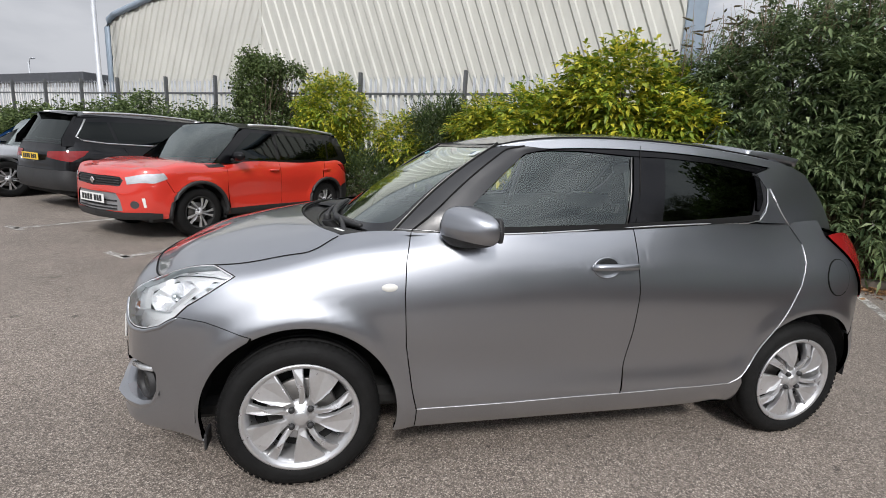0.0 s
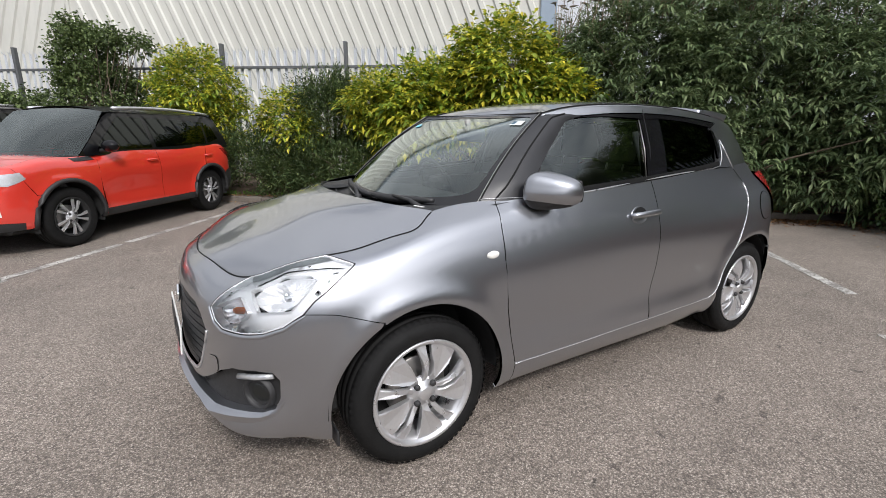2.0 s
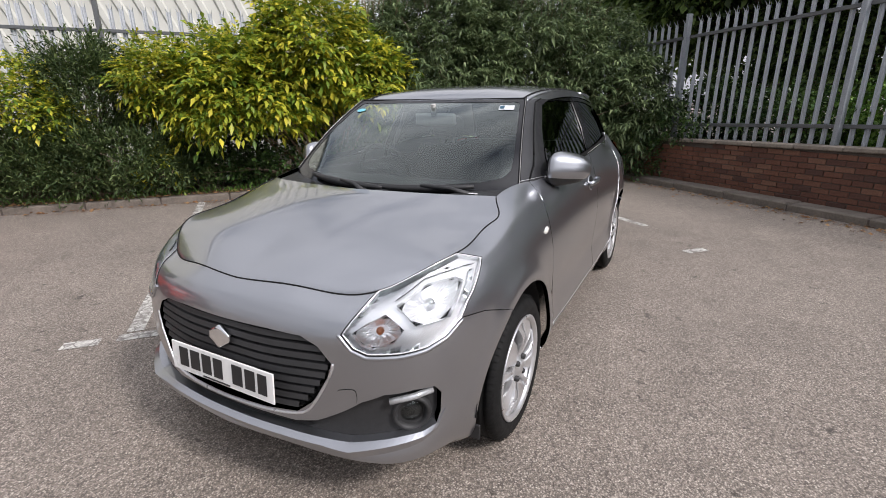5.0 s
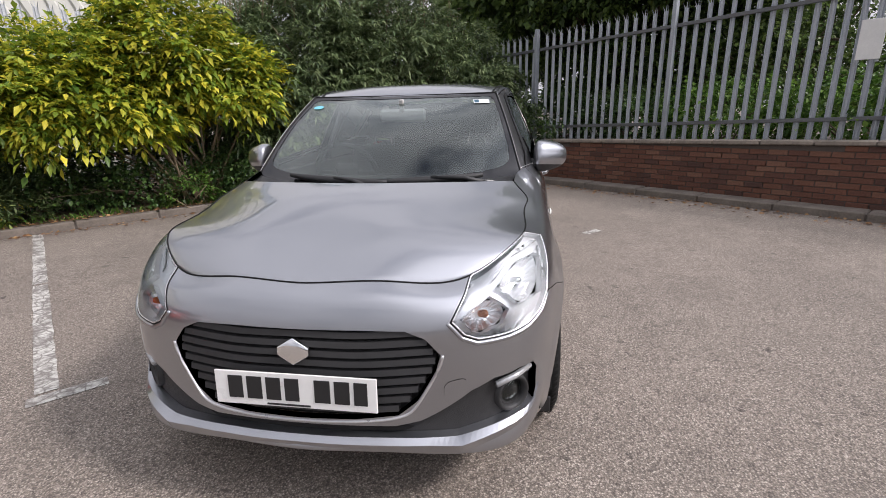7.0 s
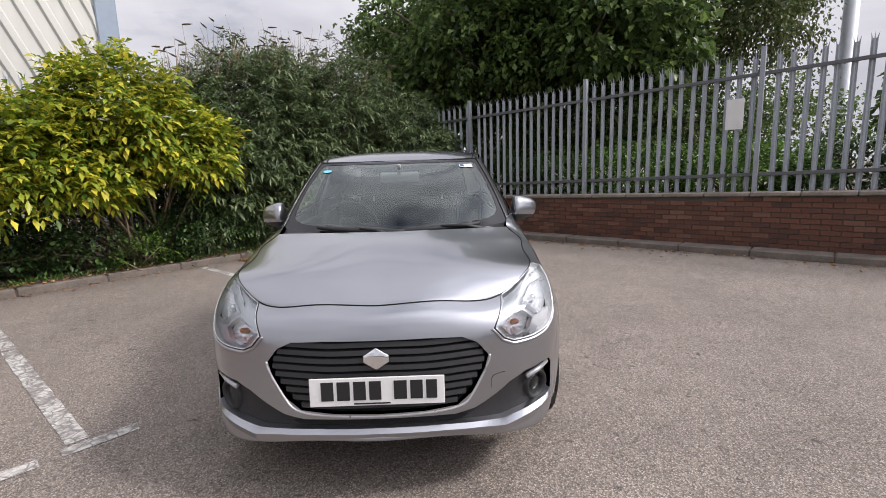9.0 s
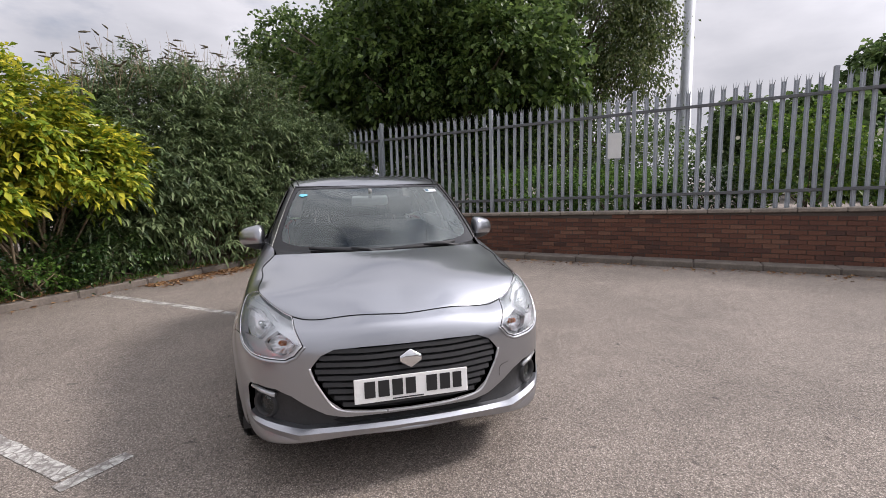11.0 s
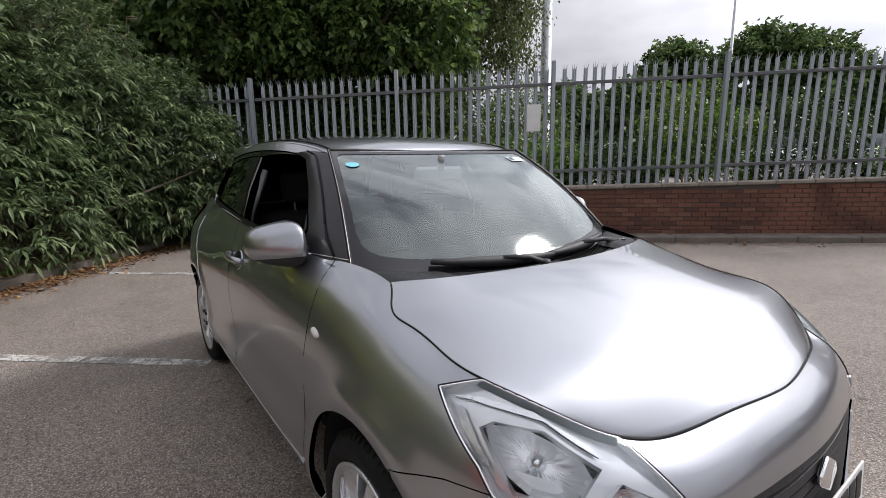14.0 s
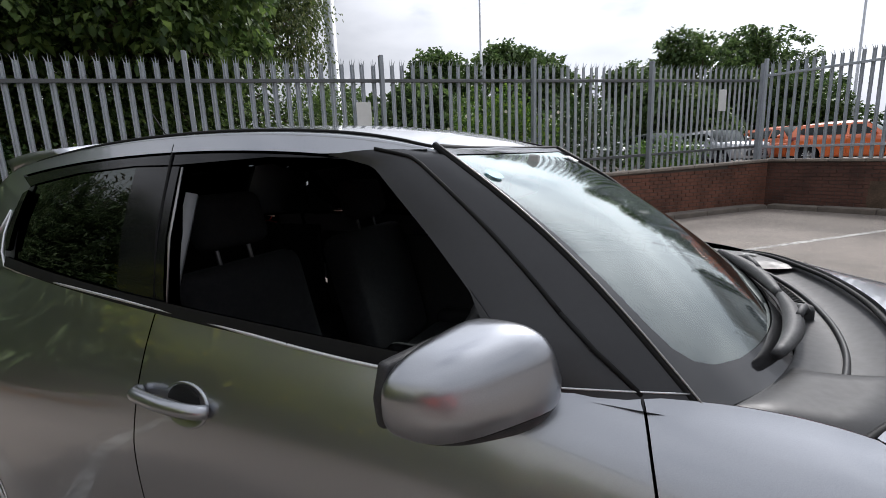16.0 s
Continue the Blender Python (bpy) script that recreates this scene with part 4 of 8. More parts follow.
def hatchback():
    car = root("hatchback_car", Matrix.Identity(4), "metallic grey five-door hatchback parked on the asphalt with silver alloy wheels", "car")
    nose = ((0.1, 0.286), (0.0, 0.288), (-0.02, 0.296), (-0.006, 0.337), (0.002, 0.44), (0.006, 0.57), (0.0162, 0.6804), (0.0469, 0.7595), (0.104, 0.803))
    nose_b = ((0.1, 0.286), (0.0, 0.288), (-0.02, 0.296), (-0.006, 0.337), (0.002, 0.44), (0.006, 0.57), (0.0174, 0.6807), (0.0523, 0.761), (0.116, 0.806))
    brow = ((0.1, 0.255), (0.0, 0.258), (-0.022, 0.272), (-0.006, 0.338), (0.0, 0.45), (0.006, 0.588), (0.0202, 0.6946), (0.0599, 0.757), (0.124, 0.79))
    corner = ((0.08, 0.235), (0.0, 0.24), (-0.022, 0.285), (-0.002, 0.38), (-0.004, 0.51), (0.005, 0.635), (0.0356, 0.7357), (0.0827, 0.793), (0.136, 0.828))
    wing_tip = ((0.06, 0.2), (0.03, 0.25), (0.012, 0.36), (0.006, 0.49), (0.004, 0.6), (0.012, 0.69), (0.0366, 0.7664), (0.0777, 0.831), (0.131, 0.88))
    fender = ((0.06, 0.20), (0.03, 0.25), (0.018, 0.35), (0.012, 0.49), (0.006, 0.61), (0.014, 0.70), (0.042, 0.785), (0.086, 0.862), (0.15, 0.903))
    fender_b = ((0.06, 0.20), (0.03, 0.25), (0.018, 0.35), (0.016, 0.50), (0.012, 0.64), (0.022, 0.745), (0.056, 0.86), (0.112, 0.95), (0.21, 1.004))
    scuttle = ((0.07, 0.20), (0.03, 0.26), (0.012, 0.35), (0.022, 0.49), (0.014, 0.63), (0.02, 0.76), (0.042, 0.87), (0.076, 0.965), (0.12, 1.035))
    door = ((0.075, 0.20), (0.03, 0.26), (0.008, 0.35), (0.024, 0.48), (0.016, 0.63), (0.016, 0.77), (0.032, 0.885), (0.06, 0.98), (0.097, 1.065))
    door_r = ((0.075, 0.20), (0.03, 0.26), (0.006, 0.35), (0.022, 0.48), (0.014, 0.63), (0.014, 0.78), (0.04, 0.91), (0.075, 1.02), (0.105, 1.108))
    haunch = ((0.07, 0.21), (0.03, 0.28), (0.012, 0.38), (0.01, 0.52), (0.006, 0.66), (0.008, 0.80), (0.04, 0.93), (0.10, 1.03), (0.165, 1.12))
    tail = ((0.10, 0.23), (0.04, 0.30), (0.0, 0.40), (0.0, 0.52), (0.01, 0.64), (0.02, 0.77), (0.045, 0.89), (0.08, 0.99), (0.14, 1.07))
    outline = ((-0.772, 0), (-0.752, 0.27), (-0.695, 0.50), (-0.60, 0.665), (-0.43, 0.785), (-0.20, 0.838), (0.15, 0.855), (0.60, 0.862), (1.2, 0.8675), (1.9, 0.8675), (2.4, 0.866), (2.70, 0.845), (2.87, 0.765), (2.955, 0.51), (2.985, 0))
    ARCH = ((0.005, 0.315, 0.372), (2.45, 0.315, 0.372))
    S = Shell(outline, (nose, nose_b, brow, corner, wing_tip, fender, fender_b, scuttle, door, door_r, haunch, haunch, tail, tail, tail), ARCH)
    W = S.W

    def edge(pts, f):
        return [f(*p) for p in pts]

    def arc(cx, cz, r, a0, a1, n=22):
        return [S.side(cx + r * math.cos(radians(a0 + (a1 - a0) * i / n)), cz + r * math.sin(radians(a0 + (a1 - a0) * i / n))) for i in range(n + 1)]

    def sheet(name, poly, mat, label="", both=True, **kw):
        ob = panel(name, S.at, S.normal, fine(poly, 0.02), mat, car, label=label, **kw)
        return (ob, mirror_of(ob, name, car)) if both else (ob,)

    at_x = lambda x: S.find((x, 0.8, 1.0), (1, 0.0, 0.0001))[0]
    # seams shared by neighbouring panels
    lamp = edge([(-0.69, 0.47, 0.70), (-0.677, 0.505, 0.655), (-0.655, 0.545, 0.634), (-0.605, 0.64, 0.636), (-0.555, 0.70, 0.648), (-0.50, 0.745, 0.674), (-0.40, 0.785, 0.765), (-0.235, 0.752, 0.868)], lambda *p: S.find(p))
    a_j, a_fc = S.find((-0.32, 0.694, 0.882))[0], S.find((-0.554, 0.522, 0.794))[0]
    lamp_top = [(a, W) for a in np.linspace(a_j, a_fc, 8)]
    seam_bf = edge([(-0.435, 0.715), (-0.33, 0.705), (-0.17, 0.655)], S.side)  # bumper to wing, from lamp to arch
    lamp_split = seam_bf[0]

    # wings
    door_f = edge([(0.46, 0.315), (0.435, 0.42), (0.405, 0.6), (0.395, 0.8), (0.402, 0.93), (0.43, 1.03)], S.side)
    arch_f = arc(*ARCH[0], 118, -14)
    wing = [lamp_split, *seam_bf[1:], *arch_f, *edge([(0.368, 0.215), (0.46, 0.215)], S.side), *door_f[:-1], (door_f[-1][0], W - 0.002)]
    a_hi = wing[-1][0]
    a_lo = a_j
    # the bonnet's side seam: back from the lamp, round a corner and in to the scuttle
    a_h, s_i = S.find((0.15, 0.64, 1.0))[0], S.find((0.047, 0.707, 0.964))
    knots = [(a_lo, W), (a_lo + 0.10, W - 0.002), (a_lo + 0.20, W - 0.012), (s_i[0] - 0.075, s_i[1] + 0.016), (s_i[0] - 0.012, s_i[1] + 0.002), (s_i[0] + 0.018, s_i[1] + 0.012), (s_i[0] + 0.045, s_i[1] + 0.030), (a_h, W)]
    side_seam = [tuple(q) for q in spline([0, 0.10, 0.20, 0.32, 0.385, 0.415, 0.445, 0.50], knots)(np.linspace(0, 0.50, 60))]
    side_seam = [(a, min(w, W)) for a, w in side_seam]
    wing += [(a_hi + (a_h - a_hi) * i / 12, W) for i in range(1, 12)] + list(reversed(side_seam)) + [lamp[-1], lamp[-2]]
    sheet("front_wing", wing, M_SILVER, "grey front wing with a rounded wheel arch")

    # front bumper: one skin across the nose, with the grille and the lower black band cut out
    half = [(0, W), *[(t, W) for t in np.linspace(0.04, a_fc, 14)], *lamp[:-2], lamp_split, *seam_bf[1:], *arc(*ARCH[0], 120, 188), S.find((-0.37, 0.80, 0.185)), *[(t, 0.0) for t in np.linspace(S.find((-0.44, 0.75, 0.19))[0], 0.0, 14)]]
    full = half + [(-a, w) for a, w in reversed(half) if a > 1e-6]
    ring = lambda pts: [*pts, *[(-a, w) for a, w in reversed(pts) if a > 1e-6]]
    grille = ring([S.front(y, z) for y, z in ((0, 0.688), (0.2, 0.687), (0.335, 0.682), (0.395, 0.655), (0.44, 0.60), (0.425, 0.55), (0.37, 0.455), (0.31, 0.408), (0.18, 0.396), (0, 0.394))])
    band = ring([S.front(y, z) for y, z in ((0, 0.376), (0.30, 0.372), (0.38, 0.387), (0.46, 0.427), (0.53, 0.472), (0.60, 0.502), (0.68, 0.512), (0.728, 0.508), (0.742, 0.478), (0.74, 0.41), (0.732, 0.372), (0.70, 0.356), (0.60, 0.34), (0.494, 0.326), (0.25, 0.334), (0, 0.337))])
    grille, band = fine(grille, 0.02), fine(band, 0.02)
    sheet("front_bumper", full, M_SILVER, "grey bumper skin with a wide grille opening", both=False, holes=(grille, band), step=0.03, rim=0.028)
    panel("lower_band", S.at, S.normal, band, M_PLASTIC, car, lift=-0.03, rim=0, gap=-0.008, label="matt black lower band with lamp pockets")
    panel("lower_intake", S.at, S.normal, fine(ring([S.front(y, z) for y, z in ((0, 0.366), (0.33, 0.362), (0.36, 0.354), (0.33, 0.343), (0, 0.341))]), 0.02), M_UNDER, car, lift=-0.026, rim=0, gap=0, label="dark lower air intake")

    lip_y = sorted([*np.linspace(0, 0.75, 46), 0.49, 0.498])
    lip_low = [(y, float(np.interp(y, (0, 0.25, 0.494, 0.60, 0.70, 0.735, 0.75), (0.337, 0.334, 0.323, 0.337, 0.353, 0.370, 0.41)))) for y in lip_y]
    vs = []
    for y, z in [(-y, z) for y, z in lip_low[:0:-1]] + lip_low:
        aw = S.front(abs(y), z)
        p, nn = S.at(*map(np.array, aw)), S.normal(*map(np.array, aw))
        o = np.array((nn[0], nn[1], 0.0)) / max(1e-6, math.hypot(nn[0], nn[1]))
        out_ = float(np.interp(abs(y), (0, 0.40, 0.494, 0.66, 0.75), (0.020, 0.022, 0.034, 0.018, 0.004)))
        h_ = float(np.interp(abs(y), (0, 0.494, 0.66, 0.75), (0.030, 0.046, 0.040, 0.02)))
        for a_, b_ in ((-0.03, 0.004), (0.002, 0.002), (out_, -0.012), (out_ * 0.6, -h_), (-0.03, -h_ - 0.010)):
            q = p + o * a_
            vs.append((q[0], math.copysign(q[1], y) if abs(y) > 1e-6 else 0.0, z + b_))
    m_l = len(vs) // 5
    me = mesh_of("front_lip", vs, [(5 * i + j, 5 * i + j + 1, 5 * i + 6 + j, 5 * i + 5 + j) for i in range(m_l - 1) for j in range(4)], M_SILVER, False)
    if sum(q.normal.x for q in me.polygons) > 0:
        me.flip_normals()
    part("front_lip", me, None, car, "angular grey lip below the black band")
    tc = S.front(0.483, 0.482)
    cover = panel("tow_eye_cover", S.at, S.normal, fine([(tc[0] + 0.036 * math.copysign(abs(math.cos(t)) ** 0.6, math.cos(t)), tc[1] + 0.03 * math.copysign(abs(math.sin(t)) ** 0.6, math.sin(t))) for t in np.linspace(0, 6.2832, 24, endpoint=False)], 0.02), M_SILVER, car, lift=0.0025, rim=0.003, gap=0, label="small grey towing eye cover")
    mirror_of(cover, "tow_eye_cover", car)
    bpy.data.objects.remove(cover)
    # grille: dark backing, wavy bars, bright lower edging, badge, plate
    panel("grille_backing", S.at, S.normal, grille, M_UNDER, car, lift=-0.045, rim=0, gap=-0.01)
    for i in range(9):
        z = 0.425 + 0.0305 * i
        yw = (0.31, 0.345, 0.37, 0.392, 0.412, 0.422, 0.416, 0.40, 0.36)[i]
        pts = []
        for k in range(29):
            y = -yw + 2 * yw * k / 28
            zz = z + 0.0022 * math.cos(y * 16) + 0.004 * abs(y)
            p = S.at(np.array(S.front(abs(y), zz)[0]), np.array(S.front(abs(y), zz)[1]))
            pts.append((p[0] + 0.012, y, zz))
        vs, fs = [], []
        for x, y, zz in pts:
            vs += [(x - 0.007, y, zz - 0.009), (x - 0.002, y, zz + 0.009), (x + 0.02, y, zz + 0.014), (x + 0.022, y, zz - 0.013)]
        for k in range(28):
            o = 4 * k
            fs += [(o + j, o + (j + 1) % 4, o + 4 + (j + 1) % 4, o + 4 + j) for j in range(4)]
        part("grille_bar", mesh_of("grille_bar", vs, fs, M_PLASTIC, False), None, car, "black plastic grille bar")
    edging = [(y, z) for y, z in ((0.445, 0.60), (0.43, 0.55), (0.375, 0.452), (0.315, 0.402), (0.18, 0.388), (0, 0.386))]
    edging = edging + [(-y, z) for y, z in reversed(edging[:-1])]
    ep = []
    for y, z in edging:
        p = S.at(*map(np.array, S.front(abs(y), z)))
        ep.append((p[0] - 0.001, y, z))
    ep = [tuple(q) for q in spline(range(len(ep)), ep)(np.linspace(0, len(ep) - 1, 44))]
    strip("grille_edging", ep, 0.0045, M_ALLOY, car, "bright silver edging below the grille")
    part("badge", extruded("badge", [(-0.045, 0.012), (0.0, 0.042), (0.045, 0.012), (0.045, -0.012), (0.0, -0.042), (-0.045, -0.012)], 0.014, M_CHROME, 0.004), None, car, "plain chrome lozenge badge", pose(-0.774, 0, 0.622, -8, 0, -90) @ Matrix.Diagonal((1.12, 1, 1.02, 1)))
    plate = part("number_plate", box_mesh("number_plate", -0.26, 0.26, -0.006, 0.0, -0.0555, 0.0555, M_PLATE, 0.002), None, car, "white number plate with dark bars", pose(-0.784, 0, 0.498, -4, 0, -90))
    x = -0.215
    for k, wd in enumerate((0.048, 0.05, 0.048, 0.046, None, 0.05, 0.048, 0.042)):
        if wd is None:
            x += 0.036
            continue
        part("plate_bar", box_mesh("plate_bar", x, x + wd, -0.0085, -0.006, -0.033, 0.041, M_INK, 0.001), None, plate)
        x += wd + 0.013
    part("plate_bar", box_mesh("plate_bar", -0.09, 0.05, -0.0085, -0.006, -0.049, -0.044, M_INK), None, plate)

    # lamps
    lamp_loop = [*lamp[:-2], lamp_split, *lamp[-2:], *lamp_top]
    lamp_poly = fine(lamp_loop, 0.015)
    main_bowl = [(0.665, 0.88), (0.80, 0.945), (0.92, 0.915), (0.95, 0.875), (0.85, 0.722), (0.725, 0.742)]
    amber_bowl = [(0.515, 0.79), (0.56, 0.825), (0.625, 0.85), (0.685, 0.745), (0.65, 0.708), (0.58, 0.706), (0.545, 0.73)]
    # rounded ledge of the bumper under the lamp
    ledge_aw = np.array(shrink(lamp_loop, -0.010)[: len(lamp) - 1])
    t_l = np.linspace(0, len(ledge_aw) - 1, 50)
    ledge_aw = np.stack([np.interp(t_l, np.arange(len(ledge_aw)), ledge_aw[:, c]) for c in (0, 1)], -1)
    for s in (-1, 1):
        q_ = S.at(ledge_aw[:, 0], ledge_aw[:, 1])
        strip("lamp_ledge", [(p[0], s * p[1], p[2]) for p in q_], [0.003 + 0.0055 * math.sin(math.pi * min(1, max(0.12, k / 49))) ** 0.5 for k in range(50)], M_SILVER, car, "raised grey ledge under the headlamp", 10)
    for flank in (0, 1):
        hl = root("headlamp", Matrix.Identity(4), "", "")
        hl.parent = car
        for key in ("label", "category"):
            if key in hl:
                del hl[key]
        hl["label"] = "clear headlamp with chrome reflectors and an amber bulb"
        build = []
        build.append(panel("lens", S.at, S.normal, lamp_poly, M_LENS, hl, gap=0.0025, rim=0, lift=0.001))
        bowls = ((main_bowl, 0.075, 0.34), (amber_bowl, 0.05, 0.42))
        build.append(panel("bucket", S.at, S.normal, lamp_poly, M_LAMPWHITE, hl, holes=[fine(q, 0.012) for q, *_ in bowls], gap=0.0, rim=-0.022, lift=-0.022, step=0.025))
        bz = S.at(np.array([q[0] for q in shrink(lamp_poly, 0.004)]), np.array([q[1] for q in shrink(lamp_poly, 0.004)]))
        build.append(strip("bezel", [tuple(q) for q in bz] + [tuple(bz[0])], 0.0026, M_LAMPCHROME, hl, "silver bezel", 6))
        bz = S.at(np.array([q[0] for q in lamp_poly]), np.array([q[1] for q in lamp_poly]))
        build.append(strip("lamp_gap", [tuple(q) for q in bz] + [tuple(bz[0])], 0.0028, M_SEAL, hl, "dark gap round the lamp", 6))
        build.append(panel("dark_slot", S.at, S.normal, fine([(0.905, 0.765), (0.93, 0.757), (1.045, 0.905), (1.012, 0.912)], 0.02), M_LAMPGREY, hl, gap=0, rim=0, lift=-0.014))
        build.append(panel("upper_band", S.at, S.normal, fine([(0.66, 0.93), (0.80, 0.985), (1.0, 0.95), (1.06, 0.925), (1.0, 0.968), (0.83, 1.005), (0.69, 0.965)], 0.02), M_LAMPCHROME, hl, gap=0, rim=0.006, lift=-0.012, label="bright upper lamp band"))
        for poly_b, deep, inner in bowls:
            ring_b = np.array(fine(poly_b, 0.012, 1))
            cen = ring_b.mean(0)
            wob = np.where(np.arange(len(ring_b)) % 2 == 0, 0.0, 0.0022)
            vs, fs, n_r = [], [], 6
            for k in range(n_r + 1):
                q = k / n_r
                rr = cen + (ring_b - cen) * (1 - (1 - inner) * q**1.25)
                lift = -0.022 - (deep - 0.022) * math.sin(math.pi / 2 * q) - wob * (1 if 0 < k < n_r else 0)
                P_, N_ = S.at(rr[:, 0], rr[:, 1]), S.normal(rr[:, 0], rr[:, 1])
                vs += (P_ + N_ * np.broadcast_to(lift, (len(rr),))[:, None]).tolist()
            m_b = len(ring_b)
            fs = [(k * m_b + i, k * m_b + (i + 1) % m_b, (k + 1) * m_b + (i + 1) % m_b, (k + 1) * m_b + i) for k in range(n_r) for i in range(m_b)]
            fs.append(tuple(n_r * m_b + i for i in range(m_b)))
            build.append(part("reflector", mesh_of("reflector", vs, fs, M_LAMPCHROME, False), None, hl, "fluted chrome reflector bowl"))
            big = deep > 0.06
            P_, N_ = S.at(np.array(cen[0]), np.array(cen[1])), S.normal(np.array(cen[0]), np.array(cen[1]))
            seat_ = Vector((P_ - N_ * (deep - 0.02)).tolist())
            v, f = lathe([(0.0, -0.022), (0.008, -0.021), (0.015, -0.012), (0.017, 0.004), (0.021, 0.006), (0.021, 0.02)] if big else [(0.0, -0.02), (0.008, -0.018), (0.0125, -0.008), (0.0125, 0.02)], 16)
            turn_ = Vector(N_.tolist()).to_track_quat("-Y", "Z").to_matrix().to_4x4()
            build.append(part("bulb", mesh_of("bulb", v, f, M_CHROME if big else M_AMBER, True), None, hl, "chrome bulb shield" if big else "amber bulb", Matrix.Translation(seat_) @ turn_))
            if big:
                build.append(panel("reflector_shelf", S.at, S.normal, fine([(0.735, 0.752), (0.845, 0.728), (0.885, 0.775), (0.76, 0.79)], 0.02), M_LAMPGREY, hl, gap=0, rim=0, lift=-0.045))
        if flank:
            for ob in build:
                me = ob.data.copy()
                me.transform(ob.matrix_basis)
                me.transform(Matrix.Diagonal((1, -1, 1, 1)))
                me.flip_normals()
                ob.data = me
                ob.matrix_basis = Matrix.Identity(4)

    for s in (-1, 1):
        # fog lamp and daylight strip in the lower pocket
        fog = root("fog_lamp", pose(-0.586, s * 0.657, 0.41, 0, 0, -90 - s * 38), "", "")
        fog.parent = car
        fog["label"] = "round fog lamp in a black pocket"
        v, f = lathe([(0.068, 0.014), (0.062, -0.004), (0.055, -0.006), (0.048, 0.004), (0.043, 0.04)], 28)
        part("pocket", mesh_of("pocket", v, f, M_PLASTIC, True), None, fog)
        v, f = lathe([(0.0, 0.004), (0.02, 0.006), (0.036, 0.011), (0.043, 0.018)], 24)
        part("lens", mesh_of("lens", v, f, M_LENS, True), None, fog)
        v, f = lathe([(0.0, 0.022), (0.010, 0.024), (0.013, 0.034), (0.026, 0.036), (0.042, 0.018)], 24)
        part("reflector", mesh_of("reflector", v, f, M_LAMPCHROME, True), None, fog)
        dl = [S.at(*map(np.array, S.find(p))) for p in ((-0.612, 0.592, 0.468), (-0.57, 0.645, 0.48), (-0.528, 0.692, 0.491))]
        strip("daylight_strip", [(p[0] + 0.010, s * (p[1] - 0.008), p[2]) for p in dl], 0.0115, M_DRL, car, "slim clear daylight lamp strip")

    # bonnet
    k0 = 60
    run = [*[(a, W) for a in np.linspace(0, a_fc, k0)], *[(a, W) for a in np.linspace(a_fc, a_j, 24)[1:-1]], *side_seam]
    bp = S.at(np.array([q[0] for q in run]), np.array([q[1] for q in run]))
    flank_e = bp[k0 - 1 :]
    arc_l = np.r_[0, np.cumsum(np.linalg.norm(np.diff(flank_e, axis=0), axis=1))]
    REAR_Y, REAR_X, REAR_Z = (0, 0.2, 0.335, 0.51, 0.60, 0.64), (-0.03, -0.015, 0.012, 0.065, 0.118, 0.15), (1.020, 1.020, 1.018, 1.014, 1.009, 1.004)

    rear_e = spline(range(11), [(REAR_X[i], -REAR_Y[i], REAR_Z[i]) for i in range(5, 0, -1)] + list(zip(REAR_X, REAR_Y, REAR_Z)))(np.linspace(5, 10, 80))
    REAR_X, REAR_Y, REAR_Z = rear_e[:, 0], rear_e[:, 1], rear_e[:, 2]

    def hood(u, t):
        """u: 0 at the front edge to 1 at the windscreen; t: -1 to 1 across."""
        u, t = np.asarray(u, float), np.asarray(t, float)
        tt = np.abs(t)
        # the front edge runs from the middle to the lamp; the sides run back from there
        F = np.stack([np.interp(tt, np.linspace(0, 1, k0), bp[:k0, j]) for j in range(3)], -1)
        D = np.stack([np.interp(u, arc_l / arc_l[-1], flank_e[:, j]) for j in range(3)], -1)
        c0, c1, e0, e1 = bp[0], np.array((REAR_X[0], 0, REAR_Z[0])), bp[k0 - 1], flank_e[-1]
        y_r = tt * e1[1]
        rear = np.stack([np.interp(y_r, REAR_Y, REAR_X), y_r, np.interp(y_r, REAR_Y, REAR_Z)], -1)
        mid = np.stack([c0[0] + (c1[0] - c0[0]) * u, 0 * u, c0[2] + (c1[2] - c0[2]) * (1 - (1 - u) ** 1.4)], -1)
        P = (1 - u)[..., None] * F + u[..., None] * rear + (1 - tt)[..., None] * mid + tt[..., None] * D
        P -= (1 - u)[..., None] * ((1 - tt)[..., None] * c0 + tt[..., None] * e0) + u[..., None] * ((1 - tt)[..., None] * c1 + tt[..., None] * e1)
        P[..., 2] += 0.010 * (4 * u * (1 - u)) ** 1.4 * (1 - tt**2) + 0.030 * (tt - tt**3) * np.sin(np.pi / 2 * np.clip(u * 1.8, 0, 1)) * np.sin(np.pi / 2 * np.clip((1 - u) * 3.5, 0, 1))
        P[..., 1] *= np.sign(t) + (t == 0)
        return P

    def hood_grid():
        nu, nt = 48, 72
        us, ts = np.linspace(0, 1, nu + 1), np.linspace(-1, 1, nt + 1)
        U, T = np.meshgrid(us, ts, indexing="ij")
        P = hood(U.ravel(), T.ravel()).reshape(nu + 1, nt + 1, 3)
        # smooth out the patch's ridges
        for _ in range(30):
            Q = P.copy()
            Q[1:-1, 1:-1, 2] = 0.5 * P[1:-1, 1:-1, 2] + 0.125 * (P[:-2, 1:-1, 2] + P[2:, 1:-1, 2] + P[1:-1, :-2, 2] + P[1:-1, 2:, 2])
            P = Q
        P[0, :, 0] += 0.003
        P[:, 0, 1] += 0.003
        P[:, -1, 1] -= 0.003
        vs = P.reshape(-1, 3).tolist()
        fs = []
        for i in range(nu):
            for j in range(nt):
                k = i * (nt + 1) + j
                fs.append((k, k + nt + 1, k + nt + 2, k + 1))
